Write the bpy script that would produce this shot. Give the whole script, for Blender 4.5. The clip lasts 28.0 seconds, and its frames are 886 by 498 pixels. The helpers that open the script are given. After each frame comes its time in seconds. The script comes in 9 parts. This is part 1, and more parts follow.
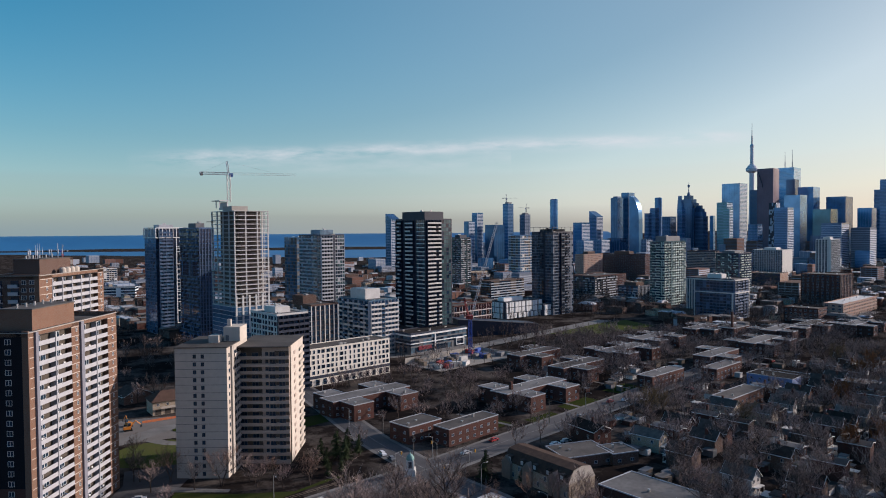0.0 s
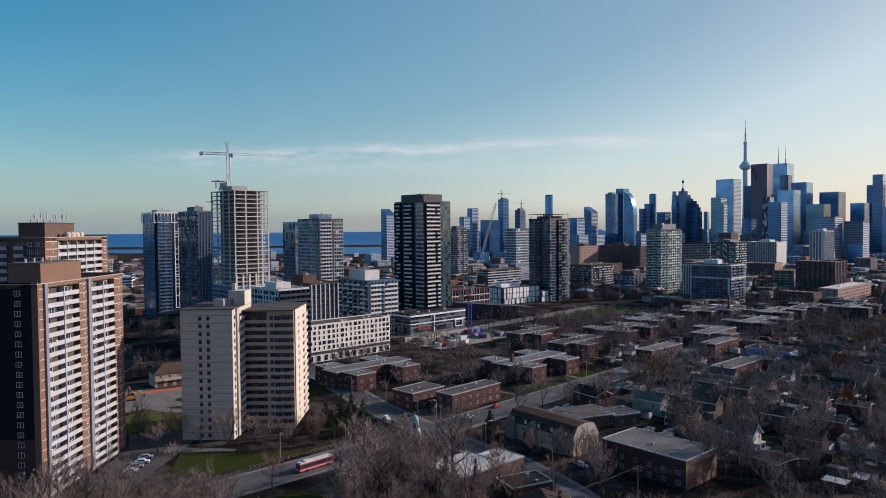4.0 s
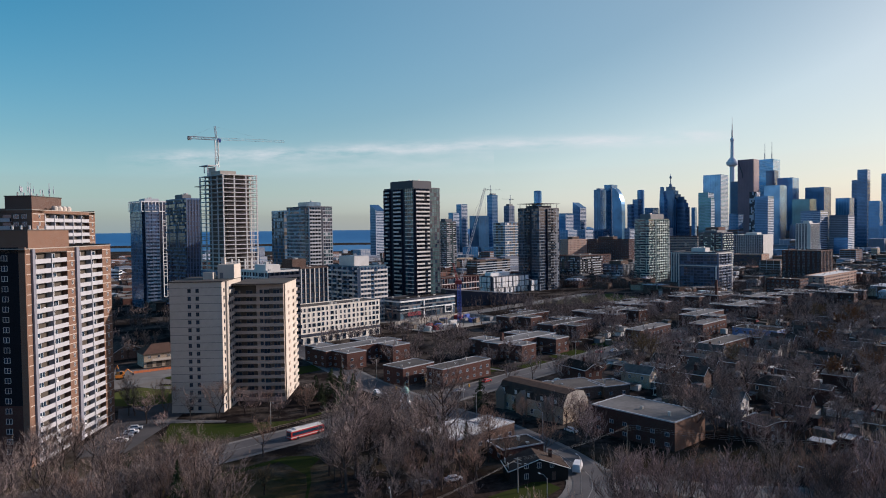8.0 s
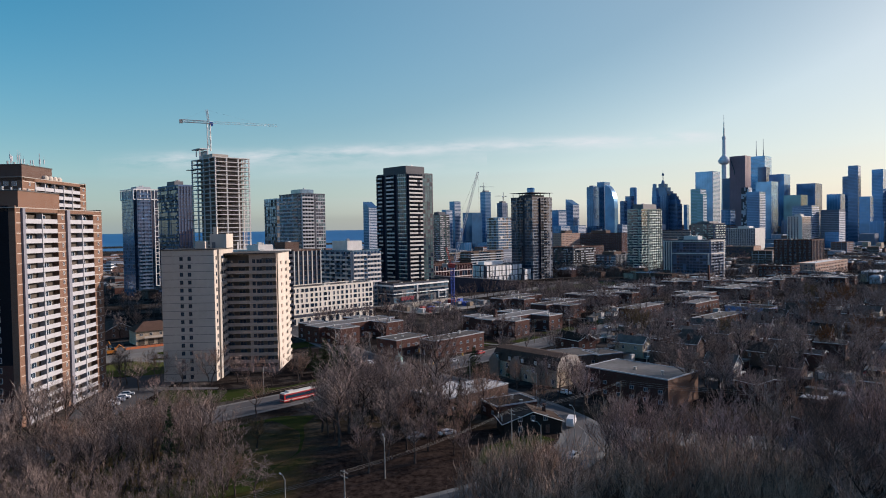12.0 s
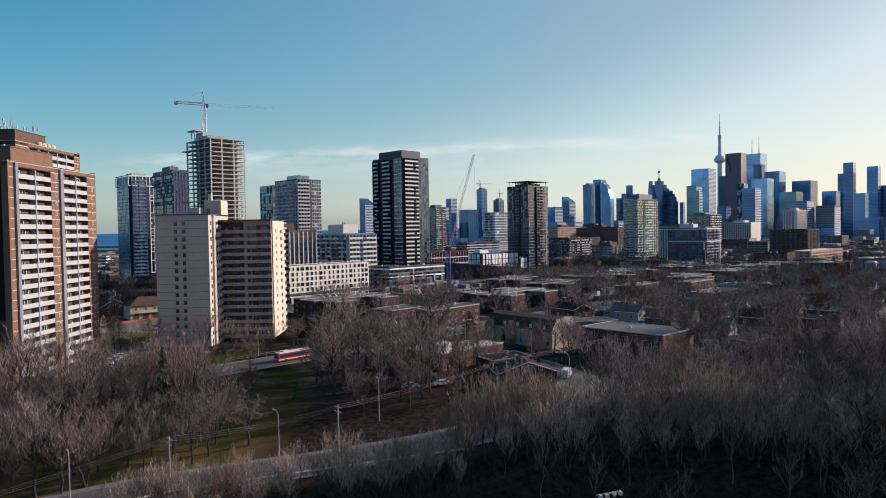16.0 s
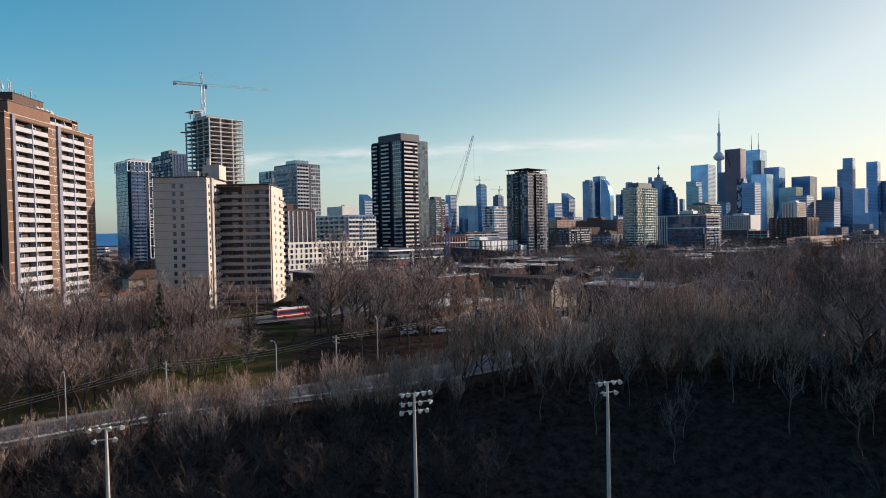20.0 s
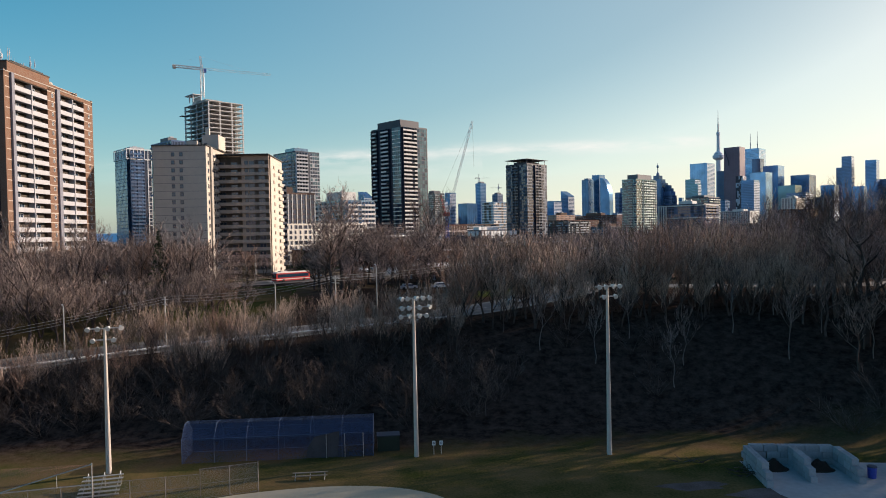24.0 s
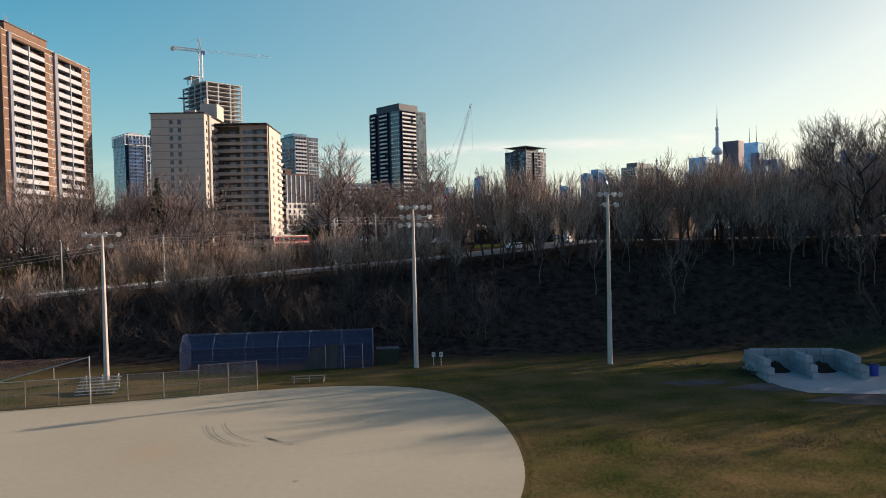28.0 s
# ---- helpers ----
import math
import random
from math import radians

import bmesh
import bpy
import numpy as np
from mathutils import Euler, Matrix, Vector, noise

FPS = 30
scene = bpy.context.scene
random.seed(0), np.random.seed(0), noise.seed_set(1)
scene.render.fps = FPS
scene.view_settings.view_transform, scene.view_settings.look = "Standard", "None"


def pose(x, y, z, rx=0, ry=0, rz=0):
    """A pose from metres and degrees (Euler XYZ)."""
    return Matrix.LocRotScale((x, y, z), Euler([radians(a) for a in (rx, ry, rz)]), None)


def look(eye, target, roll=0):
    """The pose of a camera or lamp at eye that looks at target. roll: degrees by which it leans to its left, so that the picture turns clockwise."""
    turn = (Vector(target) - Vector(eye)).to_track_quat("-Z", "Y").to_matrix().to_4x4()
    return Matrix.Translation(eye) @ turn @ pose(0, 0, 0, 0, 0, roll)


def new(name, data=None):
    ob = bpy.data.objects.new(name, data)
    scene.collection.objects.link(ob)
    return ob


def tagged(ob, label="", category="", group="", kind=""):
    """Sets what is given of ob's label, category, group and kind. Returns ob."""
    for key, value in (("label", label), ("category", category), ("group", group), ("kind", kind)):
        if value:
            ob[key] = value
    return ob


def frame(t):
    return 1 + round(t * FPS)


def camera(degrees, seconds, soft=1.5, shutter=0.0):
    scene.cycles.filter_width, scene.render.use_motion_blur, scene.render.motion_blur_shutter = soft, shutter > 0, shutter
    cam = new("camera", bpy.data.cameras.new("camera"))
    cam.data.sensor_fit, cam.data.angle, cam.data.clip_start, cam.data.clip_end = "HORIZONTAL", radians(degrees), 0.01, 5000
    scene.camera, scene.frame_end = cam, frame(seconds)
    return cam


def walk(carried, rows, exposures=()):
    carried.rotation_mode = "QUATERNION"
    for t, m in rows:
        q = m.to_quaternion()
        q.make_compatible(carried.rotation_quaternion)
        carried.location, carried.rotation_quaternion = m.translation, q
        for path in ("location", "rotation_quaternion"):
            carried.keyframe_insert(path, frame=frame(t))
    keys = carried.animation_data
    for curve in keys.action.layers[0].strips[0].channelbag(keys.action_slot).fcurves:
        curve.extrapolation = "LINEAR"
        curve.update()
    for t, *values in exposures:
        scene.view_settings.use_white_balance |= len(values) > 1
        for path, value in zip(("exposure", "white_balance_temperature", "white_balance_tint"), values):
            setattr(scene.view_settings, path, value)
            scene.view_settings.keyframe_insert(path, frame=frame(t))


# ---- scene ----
cam = camera(65.6, 28.0, soft=1.0)
METRES, EYE, TILT, LEAN, TURN = 85.0, 100.0, -1.7, 0.5, 0.0
ROWS = [
    (0.0, 0.0, 0.0, 0.0, 0.0, 0.0, -0.0),
    (0.5, -0.0119, -0.0072, -0.0211, -0.07, 0.02, -0.02),
    (1.0, -0.0206, -0.0156, -0.0409, -0.1, 0.01, -0.02),
    (1.5, -0.0272, -0.0187, -0.0616, -0.15, 0.01, -0.01),
    (2.0, -0.0315, -0.0207, -0.0821, -0.19, 0.01, 0.01),
    (2.5, -0.035, -0.021, -0.1001, -0.24, 0.01, 0.04),
    (3.0, -0.0375, -0.0213, -0.1196, -0.3, 0.02, 0.04),
    (3.5, -0.0395, -0.022, -0.1389, -0.39, 0.01, 0.06),
    (5.5, -0.0447, -0.0259, -0.2079, -0.81, 0.03, 0.14),
    (6.0, -0.0454, -0.0257, -0.2243, -0.94, 0.03, 0.16),
    (6.5, -0.0459, -0.0262, -0.2372, -1.04, 0.03, 0.21),
    (7.0, -0.0452, -0.0267, -0.2496, -1.17, 0.01, 0.22),
    (7.5, -0.0448, -0.0281, -0.2607, -1.28, -0.02, 0.27),
    (8.0, -0.0448, -0.0291, -0.2736, -1.39, -0.03, 0.31),
    (8.5, -0.0446, -0.0293, -0.2868, -1.48, -0.03, 0.35),
    (9.0, -0.0444, -0.0288, -0.3016, -1.56, -0.01, 0.38),
    (9.5, -0.0447, -0.0281, -0.3182, -1.64, -0.01, 0.41),
    (10.0, -0.0451, -0.0272, -0.3369, -1.7, -0.0, 0.44),
    (10.5, -0.0449, -0.0267, -0.3563, -1.77, 0.01, 0.45),
    (11.0, -0.0445, -0.0266, -0.376, -1.83, 0.03, 0.49),
    (11.5, -0.044, -0.0265, -0.3962, -1.89, 0.05, 0.52),
    (12.0, -0.0444, -0.0266, -0.4158, -1.94, 0.09, 0.53),
    (12.5, -0.0441, -0.0273, -0.4355, -2.0, 0.1, 0.52),
    (14.5, -0.0416, -0.0257, -0.5095, -2.15, 0.19, 0.57),
    (15.0, -0.0418, -0.0244, -0.5277, -2.18, 0.2, 0.56),
    (15.5, -0.0406, -0.0237, -0.5478, -2.2, 0.21, 0.58),
    (16.0, -0.0396, -0.0222, -0.5679, -2.22, 0.23, 0.59),
    (16.5, -0.0382, -0.0215, -0.5885, -2.22, 0.24, 0.59),
    (17.0, -0.0383, -0.0191, -0.6091, -2.23, 0.24, 0.6),
    (17.5, -0.0382, -0.0176, -0.6302, -2.23, 0.25, 0.6),
    (18.0, -0.0385, -0.0169, -0.6513, -2.24, 0.27, 0.62),
    (18.5, -0.0388, -0.0163, -0.6711, -2.24, 0.3, 0.62),
    (19.0, -0.0391, -0.0155, -0.6898, -2.24, 0.32, 0.64),
    (19.5, -0.0387, -0.0143, -0.7085, -2.23, 0.31, 0.68),
    (20.0, -0.038, -0.0136, -0.7273, -2.24, 0.32, 0.71),
    (20.5, -0.0382, -0.0131, -0.7457, -2.26, 0.34, 0.73),
    (21.0, -0.038, -0.013, -0.7642, -2.27, 0.35, 0.75),
    (21.5, -0.0377, -0.0128, -0.7822, -2.28, 0.37, 0.77),
    (23.5, -0.0396, -0.0116, -0.8485, -2.3, 0.44, 0.67),
    (24.0, -0.0399, -0.0111, -0.8644, -2.3, 0.49, 0.69),
    (24.5, -0.0407, -0.0105, -0.8795, -2.31, 0.51, 0.72),
    (25.0, -0.041, -0.0101, -0.8938, -2.32, 0.52, 0.72),
    (25.5, -0.0416, -0.0094, -0.9092, -2.32, 0.51, 0.73),
    (26.0, -0.0421, -0.0087, -0.9244, -2.32, 0.49, 0.75),
    (26.5, -0.0419, -0.0072, -0.9403, -2.34, 0.46, 0.77),
    (27.0, -0.0422, -0.0065, -0.956, -2.35, 0.41, 0.8),
    (27.5, -0.0421, -0.0054, -0.972, -2.37, 0.39, 0.8),
    (28.0, -0.0418, -0.0045, -0.9885, -2.37, 0.33, 0.82),
]
walk(cam, [(t, pose(0, 0, EYE, TILT, LEAN, TURN) @ pose(METRES * x, METRES * y, METRES * z, 90 + pitch, roll, yaw)) for t, x, y, z, yaw, pitch, roll in ROWS],
     ((0.0, 0.08, 6510, 21), (8.0, 0.14, 6560, 21), (17.0, 0.30, 6870, 20), (23.0, 0.43, 7280, 19), (28.0, 0.51, 7680, 19)))

# ---- light ----
SUN_AZ, SUN_EL = 70.0, 19.0          # degrees to the right of the view axis, and above the horizon
world = bpy.data.worlds.new("sky")
scene.world = world
world.use_nodes = True
wn, wl = world.node_tree.nodes, world.node_tree.links
sky = wn.new("ShaderNodeTexSky")
sky.sky_type, sky.sun_disc = "NISHITA", False
sky.sun_elevation, sky.sun_rotation = radians(SUN_EL), radians(SUN_AZ)
sky.air_density, sky.dust_density, sky.ozone_density = 1.0, 0.9, 3.0
balance = wn.new("ShaderNodeMix")
balance.data_type, balance.blend_type = "RGBA", "MULTIPLY"
balance.inputs["B"].default_value = (0.955, 1.06, 1.0, 1)
rich = wn.new("ShaderNodeHueSaturation")
rich.inputs["Hue"].default_value, rich.inputs["Saturation"].default_value = 0.478, 1.44
wl.new(sky.outputs["Color"], rich.inputs["Color"])
wl.new(rich.outputs["Color"], balance.inputs["A"])


def sky_math(op, a, b=None, c=None):
    node = wn.new("ShaderNodeMath")
    node.operation = op
    for i, v in enumerate((a, b, c)):
        if isinstance(v, (int, float)):
            node.inputs[i].default_value = v
        elif v is not None:
            wl.new(v, node.inputs[i])
    return node.outputs[0]


# a thin streak of cloud low over the city, breaking into puffs towards the lake
way = wn.new("ShaderNodeTexCoord")
axes = wn.new("ShaderNodeSeparateXYZ")
wl.new(way.outputs["Generated"], axes.inputs[0])
side = sky_math("DIVIDE", axes.outputs["X"], sky_math("MAXIMUM", axes.outputs["Y"], 0.05))
rise = sky_math("DIVIDE", axes.outputs["Z"], sky_math("MAXIMUM", axes.outputs["Y"], 0.05))
flat = wn.new("ShaderNodeCombineXYZ")
# the hazy green-blue cast fades towards the zenith
wl.new(sky_math("POWER", 2.718, sky_math("MULTIPLY", sky_math("MAXIMUM", axes.outputs["Z"], 0.0), -1.4)), balance.inputs["Factor"])
wl.new(sky_math("MULTIPLY", side, 9.0), flat.inputs["X"])
wl.new(sky_math("MULTIPLY", rise, 42.0), flat.inputs["Y"])
puff = wn.new("ShaderNodeTexNoise")
puff.inputs["Scale"].default_value, puff.inputs["Detail"].default_value, puff.inputs["Roughness"].default_value = 1.0, 6.0, 0.6
wl.new(flat.outputs[0], puff.inputs["Vector"])
line = sky_math("ADD", sky_math("MULTIPLY", side, 0.028), 0.117)
off = sky_math("DIVIDE", sky_math("SUBTRACT", rise, line), 0.0085)
band = sky_math("POWER", 2.718, sky_math("MULTIPLY", sky_math("MULTIPLY", off, off), -1.0))
left_low = sky_math("DIVIDE", sky_math("SUBTRACT", rise, 0.095), 0.016)
low = sky_math("MULTIPLY", sky_math("POWER", 2.718, sky_math("MULTIPLY", sky_math("MULTIPLY", left_low, left_low), -1.0)), sky_math("LESS_THAN", side, 0.1))
ends = wn.new("ShaderNodeMapRange")
ends.inputs["From Min"].default_value, ends.inputs["From Max"].default_value = 0.46, 0.40
wl.new(side, ends.inputs["Value"])
start = wn.new("ShaderNodeMapRange")
start.inputs["From Min"].default_value, start.inputs["From Max"].default_value = -0.46, -0.34
wl.new(side, start.inputs["Value"])
wisps = wn.new("ShaderNodeMapRange")
wisps.inputs["From Min"].default_value, wisps.inputs["From Max"].default_value = 0.36, 0.68
wl.new(puff.outputs["Fac"], wisps.inputs["Value"])
cover = sky_math("MULTIPLY", sky_math("MULTIPLY", sky_math("ADD", band, sky_math("MULTIPLY", low, 0.3)), wisps.outputs["Result"]), sky_math("MULTIPLY", ends.outputs["Result"], start.outputs["Result"]))
cloud = wn.new("ShaderNodeMix")
cloud.data_type = "RGBA"
cloud.inputs["B"].default_value = (5.6, 6.0, 6.1, 1)
wl.new(sky_math("MULTIPLY", cover, 0.8), cloud.inputs["Factor"])
grey = wn.new("ShaderNodeRGBToBW")      # haze takes the colour out of the sky near the horizon
wl.new(balance.outputs["Result"], grey.inputs[0])
milk = wn.new("ShaderNodeMix")
milk.data_type, milk.blend_type = "RGBA", "MULTIPLY"
milk.inputs["Factor"].default_value = 1.0
tint = wn.new("ShaderNodeMix")
tint.data_type = "RGBA"
tint.inputs["A"].default_value, tint.inputs["B"].default_value = (0.70, 1.09, 1.24, 1), (1.11, 1.10, 0.98, 1)
turn_side = wn.new("ShaderNodeMapRange")
turn_side.inputs["From Min"].default_value, turn_side.inputs["From Max"].default_value = -0.2, 0.80
sunward = sky_math("ADD", sky_math("MULTIPLY", axes.outputs["X"], math.sin(radians(SUN_AZ))), sky_math("MULTIPLY", axes.outputs["Y"], math.cos(radians(SUN_AZ))))
wl.new(sunward, turn_side.inputs["Value"])
wl.new(turn_side.outputs["Result"], tint.inputs["Factor"])
behind = wn.new("ShaderNodeMapRange")
behind.inputs["From Min"].default_value, behind.inputs["From Max"].default_value = 0.25, -0.45
wl.new(axes.outputs["Y"], behind.inputs["Value"])
dusk = wn.new("ShaderNodeMix")
dusk.data_type = "RGBA"
dusk.inputs["B"].default_value = (0.84, 0.957, 1.20, 1)
wl.new(behind.outputs["Result"], dusk.inputs["Factor"])
wl.new(tint.outputs["Result"], dusk.inputs["A"])
wl.new(dusk.outputs["Result"], milk.inputs["B"])
wl.new(sky_math("MINIMUM", sky_math("MAXIMUM", grey.outputs[0], 3.0), 4.9), milk.inputs["A"])
hazy = wn.new("ShaderNodeMix")
hazy.data_type = "RGBA"
glow = sky_math("MULTIPLY", sky_math("MULTIPLY", turn_side.outputs["Result"], 0.6), sky_math("SUBTRACT", 1.0, sky_math("POWER", 2.718, sky_math("MULTIPLY", sky_math("MAXIMUM", axes.outputs["Z"], 0.0), -6.0))))   # the paler sky towards the sun
wl.new(sky_math("ADD", sky_math("MULTIPLY", sky_math("POWER", 2.718, sky_math("MULTIPLY", sky_math("MAXIMUM", axes.outputs["Z"], 0.0), -7.5)), sky_math("MULTIPLY_ADD", turn_side.outputs["Result"], 0.20, 0.62)), glow), hazy.inputs["Factor"])
wl.new(balance.outputs["Result"], hazy.inputs["A"])
wl.new(milk.outputs["Result"], hazy.inputs["B"])
violet = wn.new("ShaderNodeMix")      # the deeper violet-blue of the high sky
violet.data_type, violet.blend_type = "RGBA", "MULTIPLY"
violet.inputs["B"].default_value = (1.14, 0.93, 1.06, 1)
high = wn.new("ShaderNodeMapRange")
high.inputs["From Min"].default_value, high.inputs["From Max"].default_value = 0.42, 0.80
wl.new(axes.outputs["Z"], high.inputs["Value"])
wl.new(sky_math("MAXIMUM", high.outputs["Result"], behind.outputs["Result"]), violet.inputs["Factor"])
wl.new(hazy.outputs["Result"], violet.inputs["A"])
wl.new(violet.outputs["Result"], cloud.inputs["A"])
wn["Background"].inputs["Strength"].default_value = 0.122
wl.new(cloud.outputs["Result"], wn["Background"].inputs["Color"])
sun_data = bpy.data.lights.new("sun", "SUN")
sun_data.energy, sun_data.angle, sun_data.color = 5.0, radians(0.6), (1.0, 0.905, 0.80)
sun = new("sun", sun_data)
sun.matrix_world = look((0, 0, 0), (-math.sin(radians(SUN_AZ)) * math.cos(radians(SUN_EL)), -math.cos(radians(SUN_AZ)) * math.cos(radians(SUN_EL)), -math.sin(radians(SUN_EL))))

# ---- materials ----
MATS = {}


def mat(name, col, col2=None, scale=0.5, rough=0.8, metal=0.0, bump=0.0, fine=8.0, vary=0.0, spec=0.4, coords="Object", strand=0.0):
    """A surface with two scales of mottling between col and col2, fine bump and a spread from object to object."""
    if name in MATS:
        return MATS[name]
    m = bpy.data.materials.new(name)
    m.use_nodes = True
    n, l = m.node_tree.nodes, m.node_tree.links
    b = n["Principled BSDF"]
    b.inputs["Roughness"].default_value, b.inputs["Metallic"].default_value = rough, metal
    b.inputs["Specular IOR Level"].default_value = spec if rough < 0.8 else min(spec, 0.12)
    col2 = col2 or tuple(c * 0.75 for c in col)
    tc = n.new("ShaderNodeTexCoord")
    big, small = n.new("ShaderNodeTexNoise"), n.new("ShaderNodeTexNoise")
    big.inputs["Scale"].default_value, big.inputs["Detail"].default_value = scale, 4
    small.inputs["Scale"].default_value, small.inputs["Detail"].default_value = scale * fine, 3
    for t in (big, small):
        l.new(tc.outputs[coords], t.inputs["Vector"])
    add = n.new("ShaderNodeMath")
    add.operation = "MULTIPLY_ADD"
    l.new(small.outputs["Fac"], add.inputs[0])
    add.inputs[1].default_value = 0.5
    l.new(big.outputs["Fac"], add.inputs[2])
    ramp = n.new("ShaderNodeMapRange")
    ramp.inputs["From Min"].default_value, ramp.inputs["From Max"].default_value = 0.5, 1.0
    l.new(add.outputs[0], ramp.inputs["Value"])
    mix = n.new("ShaderNodeMix")
    mix.data_type = "RGBA"
    mix.inputs["A"].default_value, mix.inputs["B"].default_value = (*col, 1), (*col2, 1)
    l.new(ramp.outputs["Result"], mix.inputs["Factor"])
    out = mix.outputs["Result"]
    if vary:
        info, hsv, rng = n.new("ShaderNodeObjectInfo"), n.new("ShaderNodeHueSaturation"), n.new("ShaderNodeMapRange")
        rng.inputs["To Min"].default_value, rng.inputs["To Max"].default_value = 1 - vary, 1 + vary
        l.new(info.outputs["Random"], rng.inputs["Value"])
        l.new(rng.outputs["Result"], hsv.inputs["Value"])
        l.new(out, hsv.inputs["Color"])
        out = hsv.outputs["Color"]
    if strand:
        geo, tone, step = n.new("ShaderNodeNewGeometry"), n.new("ShaderNodeHueSaturation"), n.new("ShaderNodeMapRange")
        step.inputs["To Min"].default_value, step.inputs["To Max"].default_value = 1 - strand, 1 + strand
        l.new(geo.outputs["Random Per Island"], step.inputs["Value"])
        l.new(step.outputs["Result"], tone.inputs["Value"])
        l.new(out, tone.inputs["Color"])
        out = tone.outputs["Color"]
    l.new(out, b.inputs["Base Color"])
    if bump:
        bn = n.new("ShaderNodeBump")
        bn.inputs["Strength"].default_value, bn.inputs["Distance"].default_value = bump, 0.05
        l.new(small.outputs["Fac"], bn.inputs["Height"])
        l.new(bn.outputs["Normal"], b.inputs["Normal"])
    MATS[name] = m
    return m


def masonry(name, brick, brick2, mortar, length=0.24, height=0.075, joint=0.012, rough=0.85):
    """Brickwork at its true size, with stains over it."""
    m = mat(name, brick, brick2, 0.25, rough)
    n, l = m.node_tree.nodes, m.node_tree.links
    b, mix = n["Principled BSDF"], n["Mix"]
    tc = n["Texture Coordinate"]
    sep, com, add = n.new("ShaderNodeSeparateXYZ"), n.new("ShaderNodeCombineXYZ"), n.new("ShaderNodeMath")
    l.new(tc.outputs["Object"], sep.inputs[0])
    l.new(sep.outputs["X"], add.inputs[0])
    l.new(sep.outputs["Y"], add.inputs[1])
    l.new(add.outputs[0], com.inputs["X"])
    l.new(sep.outputs["Z"], com.inputs["Y"])
    bt = n.new("ShaderNodeTexBrick")
    bt.inputs["Scale"].default_value = 1.0
    bt.inputs["Brick Width"].default_value, bt.inputs["Row Height"].default_value, bt.inputs["Mortar Size"].default_value = length, height, joint
    bt.inputs["Mortar"].default_value = (*mortar, 1)
    l.new(com.outputs[0], bt.inputs["Vector"])
    l.new(mix.outputs["Result"], bt.inputs["Color1"])
    dark = n.new("ShaderNodeHueSaturation")
    dark.inputs["Value"].default_value = 0.8
    l.new(mix.outputs["Result"], dark.inputs["Color"])
    l.new(dark.outputs["Color"], bt.inputs["Color2"])
    l.new(bt.outputs["Color"], b.inputs["Base Color"])
    return m


def glass(name, col, rough=0.08, vary=0.25, metal=0.0, scale=0.35):
    """Window glass seen from outside: dark, mirror-like, with panes of differing depth of colour."""
    return mat(name, col, tuple(c * 0.45 for c in col), scale, rough, metal, 0.0, 3.0, vary, 0.9, strand=0.3 if scale > 0.1 else 0.0)


M_conc = mat("concrete", (0.40, 0.37, 0.325), (0.31, 0.285, 0.25), 0.15, 0.9, bump=0.2, vary=0.06)
M_beige = mat("beige_panel", (0.54, 0.482, 0.412), (0.44, 0.393, 0.336), 0.08, 0.85, vary=0.04)
M_white = mat("white_paint", (0.62, 0.61, 0.58), (0.50, 0.49, 0.46), 0.2, 0.6, vary=0.04)
M_dull = mat("dull_white_panel", (0.42, 0.44, 0.47), (0.33, 0.35, 0.38), 0.2, 0.6, vary=0.08)
M_grey = mat("grey_panel", (0.16, 0.165, 0.175), (0.11, 0.115, 0.12), 0.2, 0.7, vary=0.1)
M_char = mat("charcoal_panel", (0.026, 0.037, 0.062), (0.018, 0.026, 0.044), 0.2, 0.5, vary=0.1)
M_black = mat("black_cladding", (0.008, 0.014, 0.03), (0.014, 0.022, 0.042), 0.3, 0.45)
M_metal = mat("galvanised_steel", (0.50, 0.50, 0.49), (0.38, 0.38, 0.37), 0.8, 0.45, 0.7)
M_steel_dark = mat("dark_steel", (0.08, 0.08, 0.085), (0.05, 0.05, 0.05), 0.8, 0.5, 0.5)
M_redsteel = mat("red_steel", (0.40, 0.05, 0.04), (0.30, 0.04, 0.04), 0.6, 0.5)
M_bluesteel = mat("blue_steel", (0.04, 0.10, 0.40), (0.03, 0.08, 0.30), 0.6, 0.5)
M_brick = masonry("orange_brick", (0.225, 0.114, 0.072), (0.17, 0.086, 0.055), (0.19, 0.14, 0.11))
M_brickd = masonry("dark_red_brick", (0.105, 0.037, 0.03), (0.075, 0.028, 0.023), (0.085, 0.06, 0.05))
M_brown = masonry("brown_brick", (0.13, 0.072, 0.053), (0.095, 0.055, 0.042), (0.14, 0.11, 0.095))
M_brickl = masonry("light_orange_brick", (0.40, 0.215, 0.15), (0.33, 0.175, 0.12), (0.42, 0.36, 0.3))
M_roofd = mat("dark_roof_felt", (0.05, 0.047, 0.045), (0.03, 0.029, 0.028), 0.2, 0.95, bump=0.3, spec=0.0)
M_tan = masonry("tan_brick", (0.44, 0.33, 0.22), (0.36, 0.27, 0.18), (0.45, 0.42, 0.36))
# the blue of reflected sky is put into these glass base colours
M_glass = glass("dark_glass", (0.020, 0.046, 0.080))
M_glassb = glass("sky_tinted_glass", (0.12, 0.25, 0.40), 0.1, metal=0.35)
M_glassg = glass("green_glass", (0.12, 0.23, 0.25), 0.1, metal=0.35)
M_glassl = glass("pale_glass", (0.20, 0.34, 0.44), 0.1, metal=0.35)
# the shade of recesses and balconies is put into this wall colour
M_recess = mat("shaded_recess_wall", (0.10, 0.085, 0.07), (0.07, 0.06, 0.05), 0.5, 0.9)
M_roof = mat("roof_gravel", (0.12, 0.112, 0.105), (0.06, 0.057, 0.054), 0.12, 0.95, bump=0.3, fine=20, vary=0.15)
